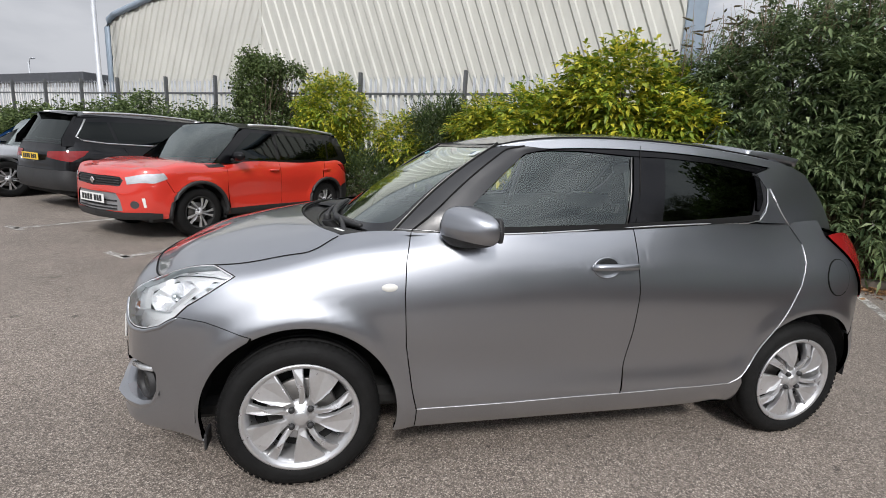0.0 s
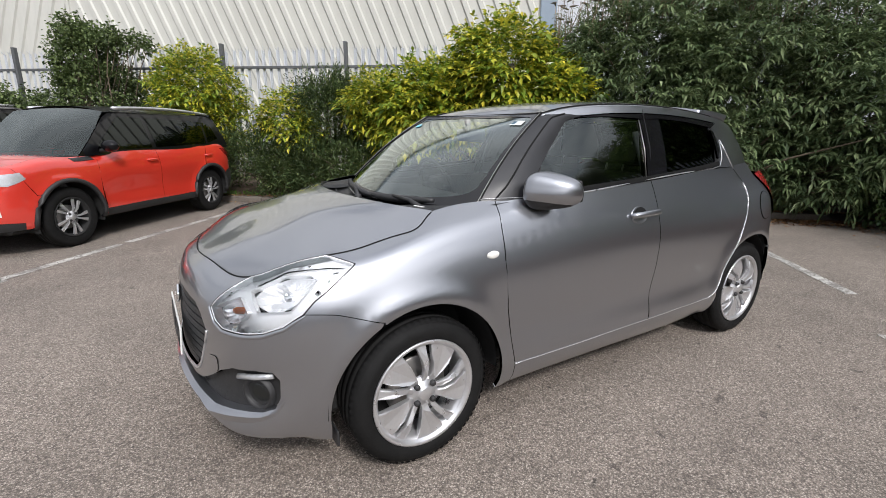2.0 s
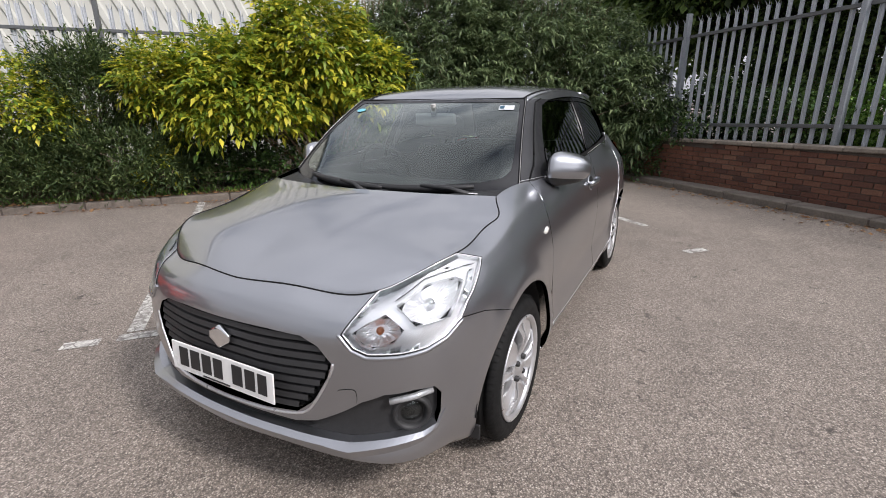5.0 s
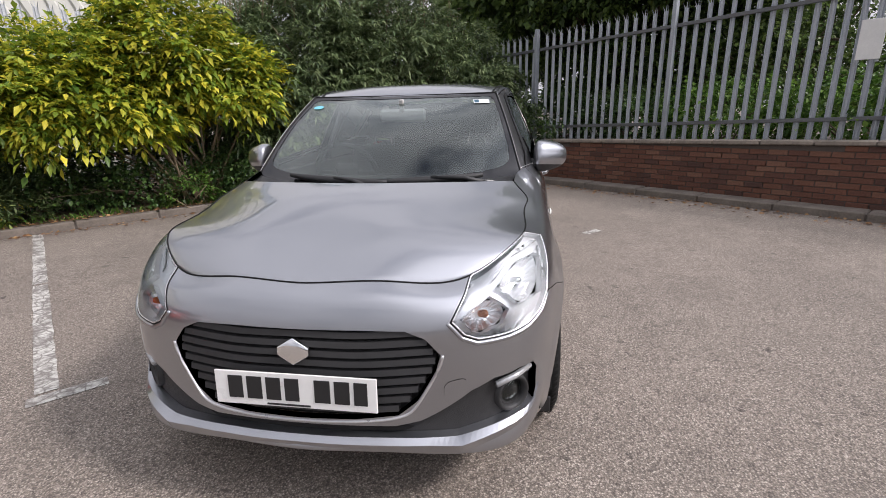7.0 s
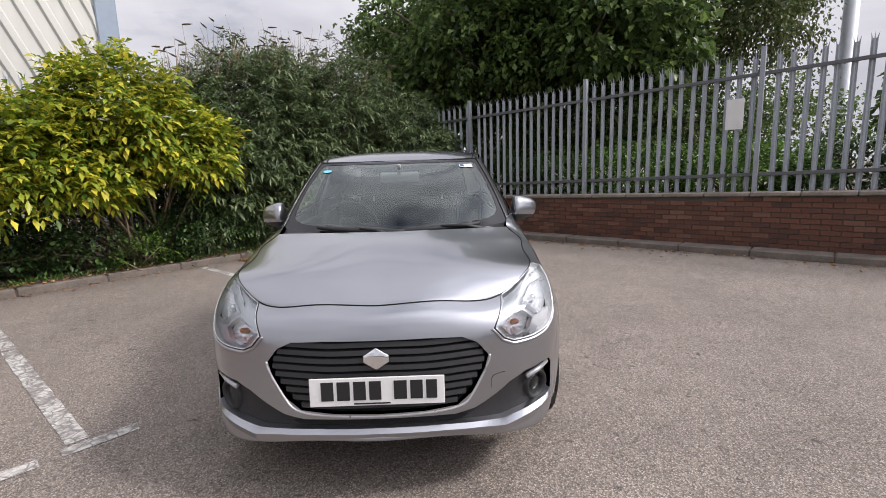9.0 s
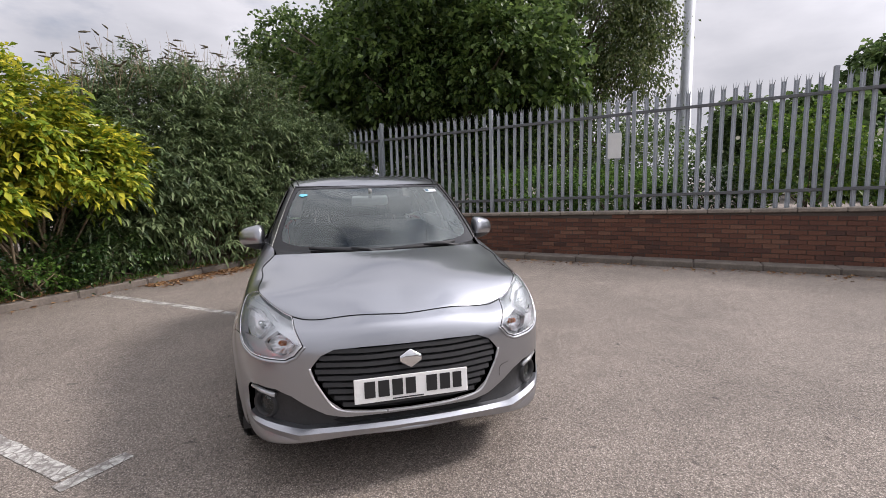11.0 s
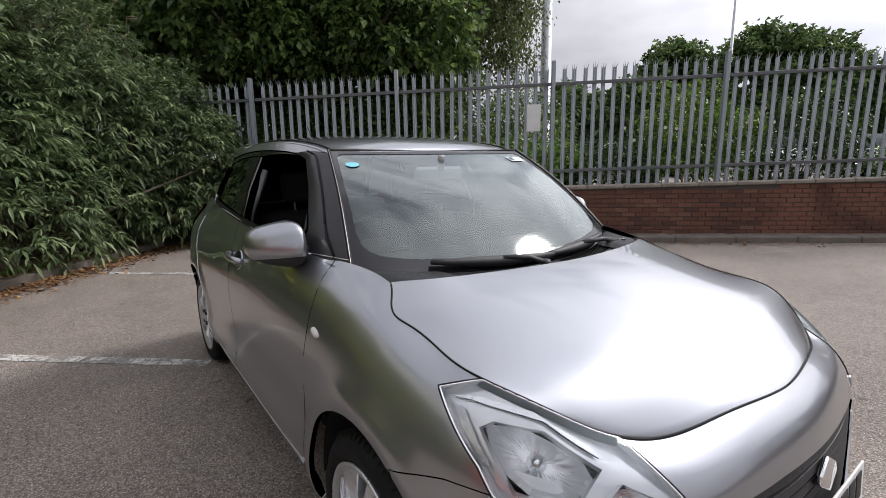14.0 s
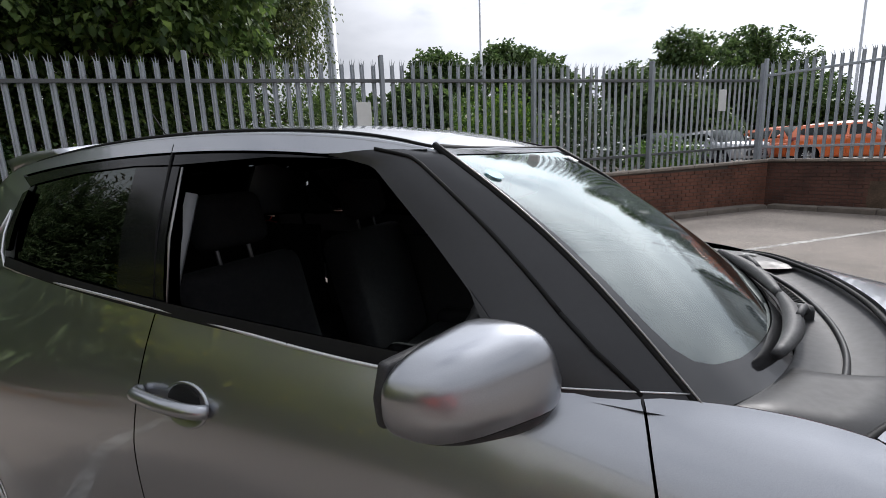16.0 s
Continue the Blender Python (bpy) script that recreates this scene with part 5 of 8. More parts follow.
        # turned-down rim
        loop = [j for j in range(nt + 1)] + [i * (nt + 1) + nt for i in range(1, nu + 1)] + [nu * (nt + 1) + j for j in range(nt - 1, -1, -1)] + [i * (nt + 1) for i in range(nu - 1, 0, -1)]
        o = len(vs)
        vs += [(*vs[i][:2], vs[i][2]) for i in loop] + [(vs[i][0], vs[i][1], vs[i][2] - 0.025) for i in loop]
        n = len(loop)
        fs += [(o + i, o + (i + 1) % n, o + n + (i + 1) % n, o + n + i) for i in range(n)]
        me = mesh_of("bonnet", vs, fs, M_SILVER, True)
        if me.polygons[0].normal.z < 0:
            me.flip_normals()
        return me

    part("bonnet", hood_grid(), None, car, "smooth grey bonnet")
    for s in (-1, 1):
        strip("bonnet_gap", [(q[0], s * q[1], q[2] + 0.0005) for q in bp[::2]], 0.0028, M_SEAL, car, "", 6)
    strip("bonnet_seal", [(x + 0.010, y, z - 0.010) for x, y, z in [*(rear_e[:0:-1] * (1, -1, 1)), *rear_e]], 0.0065, M_SEAL, car, "black rubber seal behind the bonnet", 8)

    # doors
    belt_w = W
    sill = edge([(0.46, 0.318), (0.9, 0.322), (1.40, 0.33)], S.side)
    b_seam = edge([(1.405, 0.33), (1.41, 0.47), (1.43, 0.63), (1.437, 0.80), (1.425, 0.95), (1.41, 1.06)], S.side)
    fd = [*sill, *b_seam[1:-1], (b_seam[-1][0], W)]
    fd += [(fd[-1][0] + (door_f[-1][0] - fd[-1][0]) * i / 16, W) for i in range(1, 17)] + list(reversed(door_f[1:-1]))
    sheet("front_door", fd, M_SILVER, "grey front door", step=0.03)
    r_arc = edge([(2.0, 0.338), (2.06, 0.38), (2.11, 0.44), (2.16, 0.53), (2.23, 0.64), (2.29, 0.73), (2.335, 0.82), (2.372, 0.93), (2.382, 1.02)], S.side)
    rd = [*edge([(1.405, 0.33), (1.7, 0.335)], S.side), *r_arc, (S.find((2.335, 0.74, 1.115))[0], W)]
    rd += [(rd[-1][0] + (b_seam[-1][0] - rd[-1][0]) * i / 14, W) for i in range(1, 15)] + list(reversed(b_seam[1:-1]))
    sheet("rear_door", rd, M_SILVER, "grey rear door", step=0.03)
    so = [*edge([(0.37, 0.215), (0.9, 0.205), (1.5, 0.205), (2.06, 0.22)], S.side), *[(a, w) for a, w in arc(*ARCH[1], 194, 176, 5)], *list(reversed(r_arc[:2])), *list(reversed(edge([(0.9, 0.322), (1.40, 0.33), (1.7, 0.335)], S.side))), S.side(0.46, 0.316), S.side(0.46, 0.215)]
    sheet("sill", so, M_SILVER, "grey door sill")
    # silver strips stand in for the highlights along the sill and door gaps
    for s in (-1, 1):
        for nm_, line in (("sill_edge", [*sill, *edge([(1.7, 0.336), (2.0, 0.339)], S.side)]), ("door_edge", r_arc)):
            q_ = np.array(line)
            q_ = np.stack([np.interp(np.linspace(0, len(q_) - 1, 50), np.arange(len(q_)), q_[:, c]) for c in (0, 1)], -1)
            e_ = S.at(q_[:, 0], q_[:, 1])
            strip(nm_, [(p[0], s * (p[1] + 0.0012), p[2]) for p in e_], 0.002, M_ALLOY, car, "thin silver strip for the highlight along the door gap", 6)
    # quarter and rear bumper
    a_tl = S.find((2.80, 0.70, 1.05))[0]
    q_top = [(a, W) for a in np.linspace(S.find((2.24, 0.74, 1.11))[0], a_tl, 12)]
    tail_in = edge([(2.80, 0.66, 1.06), (2.88, 0.69, 0.93), (2.90, 0.70, 0.82), (2.85, 0.77, 0.735)], lambda *p: S.find(p))
    tail_out = edge([(2.56, 0.75, 1.06), (2.63, 0.79, 0.985), (2.70, 0.80, 0.91), (2.79, 0.80, 0.80)], lambda *p: S.find(p))
    seam_rb = edge([(2.81, 0.77, 0.69), (2.74, 0.81, 0.60)], lambda *p: S.find(p))
    quarter = [*arc(*ARCH[1], 165, 40, 22), seam_rb[1], seam_rb[0], tail_in[-1], *list(reversed(tail_out)), (tail_out[0][0], W)]
    quarter += [(a, W) for a in np.linspace(tail_out[0][0], S.find((2.335, 0.74, 1.115))[0], 10)[1:]] + list(reversed(r_arc[2:]))
    sheet("rear_quarter", quarter, M_SILVER, "grey rear quarter panel", step=0.03)
    lampr = [tail_out[0], *tail_out[1:], tail_in[-1], *list(reversed(tail_in[:-1]))]
    sheet("tail_lamp", lampr, M_REDLENS, "red tail lamp", lift=0.01, rim=0.035)
    rb = [*arc(*ARCH[1], 38, -16, 10), S.find((2.82, 0.74, 0.24))]
    rb += [(a, 0.0) for a in np.linspace(rb[-1][0] + 0.02, S.A, 10)] + [(S.A, w) for w in np.linspace(0.05, 0.60, 10)] + [(S.find((2.93, 0.5, 0.72))[0], 0.60), tail_in[-1], *seam_rb]
    sheet("rear_bumper", rb, M_SILVER, "grey rear bumper", gap=0.0015)
    tg = [(S.A, 0.605), (S.A, W), (tail_in[0][0] - 0.0, W), *tail_in[:], (S.find((2.93, 0.5, 0.72))[0], 0.605)]
    sheet("tailgate", tg, M_SILVER, "grey tailgate", gap=0.0015)

    # filler flap
    fc = S.side(2.575, 0.87)
    ring_f = [(fc[0] + 0.075 * math.cos(t), fc[1] + 0.085 * math.sin(t)) for t in np.linspace(0, 2 * math.pi, 40, endpoint=False)]
    flap = panel("filler_flap", S.at, S.normal, ring_f, M_SILVER, car, lift=0.0035, rim=0.003, gap=0, label="round fuel filler flap")
    mirror_of(flap, "filler_flap", car)
    bpy.data.objects.remove(flap)
    for r_, w_ in ((0.078, 0.088),):
        loop = S.at(np.array([fc[0] + r_ * math.cos(t) for t in np.linspace(0, 6.2832, 41)]), np.array([fc[1] + w_ * math.sin(t) for t in np.linspace(0, 6.2832, 41)]))
        strip("filler_gap", [(q[0], -q[1] - 0.0005, q[2]) for q in loop], 0.0022, M_SEAL, car)

    # ---- upper body ----
    gut = spline((0, 1, 2, 3, 4, 5), ((0.76, 0.53, 1.382), (0.98, 0.562, 1.430), (1.35, 0.588, 1.458), (1.85, 0.584, 1.452), (2.35, 0.555, 1.412), (2.72, 0.515, 1.362)))
    gx = gut(np.linspace(0, 5, 200))
    mid = spline((0, 1, 2, 3, 4, 5), ((0.865, 1.402), (1.06, 1.470), (1.5, 1.502), (1.95, 1.502), (2.4, 1.472), (2.78, 1.42)))
    mx_ = mid(np.linspace(0, 5, 200))

    def roof_at(a, w):
        """a: across, -1 to 1; w: 0 at the windscreen to 1 at the spoiler."""
        tt = np.abs(a)
        x0 = 0.870 - 0.05 * tt**2
        x = x0 + (2.50 - 0.05 * tt**2 - x0) * w
        yg, zg = np.interp(x, gx[:, 0], gx[:, 1]), np.interp(x, gx[:, 0], gx[:, 2])
        zc = np.interp(x, mx_[:, 0], mx_[:, 1])
        return np.stack([x, yg * a, zg + (zc - zg) * (1 - tt**2.6)], -1)

    def grid_sheet(name, fn, na, nw, mat, label, thick=0.012, up=(0, 0, 1)):
        A_, W_ = np.meshgrid(np.linspace(-1, 1, na + 1), np.linspace(0, 1, nw + 1), indexing="ij")
        P = fn(A_.ravel(), W_.ravel())
        fs = []
        for i in range(na):
            for j in range(nw):
                k = i * (nw + 1) + j
                fs.append((k, k + nw + 1, k + nw + 2, k + 1))
        me = mesh_of(name, P.tolist(), fs, mat, True)
        nsum = sum((p.normal for p in me.polygons), Vector())
        if nsum.dot(Vector(up)) < 0:
            me.flip_normals()
        ob = part(name, me, None, car, label)
        if thick:
            so_ = ob.modifiers.new("thickness", "SOLIDIFY")
            so_.thickness, so_.offset = thick, -1
        return ob

    grid_sheet("roof", roof_at, 56, 60, M_SILVER, "grey curved roof")
    for s in (-1, 1):
        r_ = roof_at(np.full(40, s * 0.93), np.linspace(0.0, 0.98, 40))
        strip("roof_seam", [(p[0], p[1], p[2] + 0.0015) for p in r_], 0.0045, M_SEAL, car)

    # windscreen
    def screen(a, w):
        tt = np.abs(a)
        lo = np.stack([0.135 + 0.212 * tt**2.2, 0.677 * a, 0.967 + 0.045 * tt**2], -1)
        hi = np.stack([0.872 - 0.05 * tt**2, 0.535 * a, 1.400 + 0.002 * tt**2.2], -1)
        P = lo + (hi - lo) * w[..., None]
        b = 0.05 * np.sin(np.pi * np.clip(w, 0, 1)) * (1 - 0.5 * tt**2)
        P[..., 0] -= b * 0.52
        P[..., 2] += b * 0.85
        return P

    sn = numeric_normal(screen, (-0.5, 0, 0.85))
    rect = lambda a0, a1, w0, w1: [(a0, w0), (a1, w0), (a1, w1), (a0, w1)]
    half_s = [(0.35, 0.075), (0.75, 0.078), (0.86, 0.09), (0.915, 0.115), (0.945, 0.16), (0.955, 0.24), (0.96, 0.6), (0.95, 0.91), (0.93, 0.945), (0.89, 0.958)]
    seen = fine([*half_s, *[(-a, w) for a, w in reversed(half_s)]], 0.03)
    panel("windscreen", screen, sn, fine(rect(-1, 1, 0.0, 1.0), 0.05), M_SCREEN, car, step=0.055, rim=0, gap=0, label="clear windscreen")
    panel("screen_border", screen, sn, fine(rect(-1, 1, -0.0, 1.0), 0.05), M_FRIT, car, holes=(seen,), step=0.055, rim=0, gap=0, lift=0.002, label="black printed windscreen border")
    for nm_, mat_, a0, a1, w0, w1, lab in (("sticker", M_STICKER_W, -0.90, -0.745, 0.83, 0.895, "small white printed sticker"), ("sticker_print", M_STICKER_D, -0.80, -0.755, 0.842, 0.885, ""), ("disc_sticker", M_STICKER_B, 0.80, 0.905, 0.795, 0.85, "pale blue oval sticker")):
        if nm_ == "disc_sticker":
            out = [((a0 + a1) / 2 + (a1 - a0) / 2 * math.cos(t), (w0 + w1) / 2 + (w1 - w0) / 2 * math.sin(t)) for t in np.linspace(0, 2 * math.pi, 24, endpoint=False)]
        else:
            out = fine(rect(a0, a1, w0, w1), 0.02)
        panel(nm_, screen, sn, out, mat_, car, step=0.03, rim=0, gap=0, lift=0.004 if nm_ != "sticker_print" else 0.0055, label=lab)
    for w0, w1, nm_ in ((0.0, 1.0, "screen_seal"),):
        for s in (-1, 1):
            e_ = screen(np.full(30, s * 1.0), np.linspace(-0.02, 1.02, 30))
            strip(nm_, [tuple(p) for p in e_], 0.007, M_SEAL, car)
        e_ = screen(np.linspace(-1, 1, 40), np.full(40, 1.01))
        strip(nm_, [tuple(p) for p in e_], 0.006, M_SEAL, car)

    # flanks of the cabin
    belt = spline((0, 1, 2, 3, 4, 5, 6), ((0.30, 0.73, 1.008), (0.60, 0.745, 1.022), (1.0, 0.764, 1.045), (1.5, 0.772, 1.074), (2.0, 0.758, 1.112), (2.4, 0.70, 1.125), (2.86, 0.60, 1.06)))
    bl = belt(np.linspace(0, 6, 240))
    # roof edge for the flank, carried on down the front pillar
    top_line = np.vstack([np.array(((0.30, 0.72, 1.02), (0.42, 0.70, 1.055), (0.62, 0.648, 1.235))), gx[gx[:, 0] > 0.79], np.array(((2.86, 0.50, 1.33),))])

    def flank(x, z):
        """The cabin's side by (x, z), y > 0."""
        yb, zb = np.interp(x, bl[:, 0], bl[:, 1]), np.interp(x, bl[:, 0], bl[:, 2])
        yt, zt = np.interp(x, gx[:, 0], gx[:, 1]), np.interp(x, gx[:, 0], gx[:, 2])
        t = np.clip((z - zb) / np.maximum(zt - zb, 0.05), -0.3, 1.15)
        y = yb + (yt - yb) * np.sign(t) * np.abs(t) ** 1.25
        rear = np.clip((x - 2.25) / 0.6, 0, 1)
        y = y - 0.03 * rear**2
        return np.stack([x, y, z], -1)

    fn_ = numeric_normal(flank, (0, 1, 0))
    zt = lambda x: float(np.interp(x, gx[:, 0], gx[:, 2]))
    zb = lambda x: float(np.interp(x, bl[:, 0], bl[:, 2]))

    def cabin(name, pts, mat, label="", lift=0.0, **kw):
        ob = panel(name, flank, fn_, fine(pts, 0.025), mat, car, lift=lift, label=label, step=kw.pop("step", 0.04), **kw)
        return ob, mirror_of(ob, name, car)

    xs = lambda a, b, n: [a + (b - a) * i / n for i in range(n + 1)]
    win_f = [(0.66, 1.036), (1.0, 1.056), (1.385, 1.078), (1.43, 1.23), (1.462, 1.39), (1.2, 1.398), (1.0, 1.388), (0.94, 1.372), (0.72, 1.18), (0.65, 1.115)]
    win_r = [(1.56, 1.092), (1.8, 1.104), (2.06, 1.12), (2.13, 1.25), (2.155, 1.352), (1.9, 1.38), (1.635, 1.392), (1.60, 1.24)]
    bpy.data.objects.remove(cabin("front_side_window", win_f, M_GLASS, "clear front door window", lift=-0.006, rim=0, gap=0)[0])  # the driver's window is wound down
    cabin("rear_side_window", win_r, M_PRIVACY, "dark tinted rear door window", lift=-0.004, rim=0, gap=0)
    # silver cant rails over the doors, with black surrounds
    rail = [(x, zt(x) - 0.004) for x in xs(0.84, 2.36, 20)] + [(x, zt(x) - 0.042) for x in xs(2.30, 1.06, 18)] + [(0.98, zt(0.98) - 0.034), (0.90, zt(0.90) - 0.02)]
    cabin("cant_rail", rail, M_SILVER, "grey rail above the door windows", lift=0.004, rim=0.02)
    # front pillar cover: a strip between the windscreen's edge and the window
    outer = [(0.42, 1.024), (0.55, 1.03), (0.66, 1.04), (0.65, 1.115), (0.72, 1.18), (0.80, 1.25), (0.87, 1.311), (0.94, 1.372), (1.0, 1.388), (1.05, zt(1.05) - 0.04)]
    ot = np.array([flank(np.array(x), np.array(z)) for x, z in outer])
    n_p = 40
    oo = np.stack([np.interp(np.linspace(0, 1, n_p), np.linspace(0, 1, len(ot)), ot[:, j]) for j in range(3)], -1)
    si = np.interp(np.linspace(0, 1, n_p), (0, 0.22, 0.33, 0.8, 1.0), (-0.02, 0.0, 0.16, 0.95, 1.0))
    ii = screen(np.full(n_p, 1.0), si) + np.array((0, 0.003, 0.001))
    ii[-8:] = np.stack([np.interp(np.linspace(0, 1, 8), (0, 1), (ii[-8][j], (0.86, float(gx[np.searchsorted(gx[:, 0], 0.86), 1]) + 0.004, zt(0.86) - 0.006)[j])) for j in range(3)], -1)
    low_k = np.clip(1 - np.arange(n_p) / 12, 0, 1)
    oo[:, 1] -= 0.016 * low_k
    oo[:, 2] -= 0.002 * low_k
    for s in (-1, 1):
        vs, fs = [], []
        nq = 6
        for k in range(n_p):
            for q in range(nq + 1):
                t = q / nq
                p = oo[k] * (1 - t) + ii[k] * t
                bulge = 0.012 * math.sin(math.pi * t) * min(1.0, k / 10)
                vs.append((p[0] - 0.3 * bulge, s * (p[1] + bulge), p[2] + 0.4 * bulge))
        for k in range(n_p - 1):
            for q in range(nq):
                o = k * (nq + 1) + q
                fs.append((o, o + 1, o + nq + 2, o + nq + 1) if s > 0 else (o + nq + 1, o + nq + 2, o + 1, o))
        me = mesh_of("front_pillar", vs, fs, M_PILLAR, True)
        part("front_pillar", me, None, car, "dark front pillar cover")
        strip("screen_trim", [(q[0] - 0.004, s * (q[1] + 0.003), q[2] + 0.006) for q in screen(np.full(30, 1.0), np.linspace(0.0, 1.0, 30))], 0.0018, M_BRAKE, car, "thin grey line beside the windscreen")
        strip("pillar_seam", [(oo[k][0] * 0.45 + ii[k][0] * 0.55 - 0.006, s * (oo[k][1] * 0.45 + ii[k][1] * 0.55 + 0.012), oo[k][2] * 0.45 + ii[k][2] * 0.55 + 0.006) for k in range(15, n_p)], 0.004, M_SEAL, car)
        gap_top = S.at(np.array([door_f[-1][0]]), np.array([W]))[0]
        k = 15
        seam_foot = (oo[k][0] * 0.45 + ii[k][0] * 0.55 - 0.006, oo[k][1] * 0.45 + ii[k][1] * 0.55 + 0.012, oo[k][2] * 0.45 + ii[k][2] * 0.55 + 0.006)
        mid = [(a + b) / 2 for a, b in zip(gap_top, seam_foot)]
        strip("pillar_seam", [(gap_top[0], s * (gap_top[1] + 0.001), gap_top[2] + 0.002), (mid[0] + 0.004, s * (mid[1] + 0.010), mid[2] + 0.006), (seam_foot[0], s * seam_foot[1], seam_foot[2])], 0.004, M_SEAL, car)
        # bright joint between the pillar cover and its foot
        kf = 7
        foot_line = []
        for q in range(0, 9):
            t = q / 8
            p = oo[kf] * (1 - t) + ii[kf + 3] * t
            b = 0.012 * math.sin(math.pi * t) * 0.8
            foot_line.append((p[0] - 0.3 * b - 0.001, s * (p[1] + b + 0.002), p[2] + 0.4 * b + 0.002))
        strip("pillar_joint", foot_line, 0.0016, M_ALLOY, car, "thin silver joint across the pillar foot")
    pillar_b = [(1.385, 1.078), (1.56, 1.092), (1.60, 1.24), (1.635, 1.392), (1.462, 1.39), (1.43, 1.23)]
    cabin("middle_pillar", pillar_b, M_GLOSSBLACK, "gloss black middle pillar", rim=0.04)
    part_line = [tuple(flank(np.array(x), np.array(z)) + (0, 0.002, 0)) for x, z in ((1.42, 1.08), (1.465, 1.24), (1.50, 1.40), (1.51, 1.44))]
    for s in (-1, 1):
        strip("door_gap", [(p[0], s * p[1], p[2]) for p in part_line], 0.003, M_SEAL, car)
        strip("window_guide", [(p[0], s * (p[1] + 0.001), p[2]) for p in (flank(np.array(x), np.array(z)) for x, z in ((1.378, 1.08), (1.42, 1.23), (1.45, 1.385)))], 0.003, M_BRAKE, car)
    header = [(x, zt(x) - 0.042) for x in xs(1.06, 2.30, 16)] + [(2.19, 1.345), (2.155, 1.352), (1.9, 1.38), (1.635, 1.392), (1.462, 1.39), (1.2, 1.398), (1.0, 1.389)]
    cabin("window_header", header, M_GLOSSBLACK, "black strip above the windows", rim=0.03)
    corner_b = [(2.06, 1.12), (2.11, 1.12), (2.19, 1.2), (2.222, 1.277), (2.19, 1.345), (2.155, 1.352), (2.13, 1.25)]
    cabin("rear_corner_trim", corner_b, M_PILLAR, "black corner trim with a hidden door handle", rim=0.02)
    hid = [(2.10, 1.172), (2.12, 1.165), (2.163, 1.22), (2.18, 1.322), (2.145, 1.335), (2.125, 1.25)]
    cabin("rear_door_handle", hid, M_GLOSSBLACK, "black upright door handle", lift=0.012, rim=0.012)
    belt_strip = [(x, zb(x) + 0.034) for x in xs(0.62, 2.12, 14)] + [(x, zb(x) + 0.004) for x in xs(2.12, 0.62, 14)]
    cabin("belt_seal", belt_strip, M_SEAL, "black rubber belt seal", lift=0.008, rim=0.012, step=0.05)
    # added silver strip in place of the reflection below the belt seal
    for s in (-1, 1):
        e_ = S.at(np.linspace(S.find((0.56, 0.75, 1.03))[0], S.find((2.06, 0.75, 1.10))[0], 24), np.full(24, W))
        pts = [(q[0], s * (q[1] + 0.0015), q[2] + 0.003) for q in e_]
        pts += [tuple(flank(np.array(x), np.array(z)) * (1, s, 1) + np.array((0, s * 0.006, 0))) for x, z in ((2.12, 1.128), (2.165, 1.165), (2.195, 1.21), (2.222, 1.275))]
        strip("bright_belt_line", pts, 0.0035, M_ALLOY, car, "thin silver strip for the reflection under the windows")
    mirror_tri = [(0.622, 1.062), (0.66, 1.046), (0.65, 1.115), (0.70, 1.165)]
    cabin("mirror_base_plate", mirror_tri, M_PLASTIC, lift=0.006, rim=0.01)
    # rear pillars
    door_ear = [(2.11, 1.12), (2.34, 1.113), (2.285, 1.165), (2.246, 1.277), (2.224, 1.277), (2.193, 1.2)]
    cabin("rear_door_ear", door_ear, M_SILVER, "grey upper corner of the rear door", rim=0.02, gap=-0.002)
    for s in (-1, 1):
        # the door gap's highlight, carried on upwards as a silver strip
        strip("door_edge", [tuple(flank(np.array(x), np.array(z)) * (1, s, 1) + np.array((0, s * 0.002, 0))) for x, z in ((2.345, 1.10), (2.318, 1.13), (2.288, 1.165), (2.266, 1.22), (2.247, 1.278))], 0.0028, M_ALLOY, car, "thin silver strip for the highlight along the door gap", 6)
    pillar_c = [(2.34, 1.113), (2.6, 1.095), (2.79, 1.07), (2.70, 1.235), (2.60, 1.355), (2.50, zt(2.50) - 0.004), (2.36, zt(2.36) - 0.004), (2.30, zt(2.30) - 0.042), (2.19, 1.345), (2.224, 1.279), (2.248, 1.279), (2.288, 1.165)]
    cabin("rear_pillar", pillar_c, M_SILVER, "grey rear pillar", rim=0.03, gap=-0.0015)

    # tailgate glass and spoiler
    def hatch(a, w):
        lo = np.stack([2.80 - 0.06 * np.abs(a) ** 2, 0.60 * a, np.full_like(a, 1.05)], -1)
        hi = np.stack([2.53 - 0.05 * np.abs(a) ** 2, 0.53 * a, np.full_like(a, 1.40) - 0.02 * a**2], -1)
        return lo + (hi - lo) * w[..., None]

    grid_sheet("tailgate_glass", hatch, 20, 10, M_PRIVACY, "dark tinted tailgate glass", 0.005, (1, 0, 0.3))

    def spoiler(a, w):
        tt = np.abs(a)
        x0 = 2.24 - 0.04 * tt**2
        x = x0 + (0.40 - 0.05 * tt**3) * w
        z = 1.50 - 0.04 * tt**2 - 0.026 * w + 0.008 * np.sin(np.pi * w)
        return np.stack([x, 0.525 * a, z], -1)

    grid_sheet("roof_spoiler", spoiler, 30, 12, M_SILVER, "grey roof spoiler over the tailgate", 0.045)
    strip("roof_aerial", [(2.36, 0, 1.45), (2.42, 0, 1.53), (2.49, 0, 1.62)], [0.006, 0.0035, 0.0025], M_SEAL, car, "thin black aerial")
    # the aerial's foot
    part("aerial_foot", box_mesh("aerial_foot", 2.33, 2.40, -0.018, 0.018, 1.445, 1.468, M_PLASTIC, 0.008), None, car)

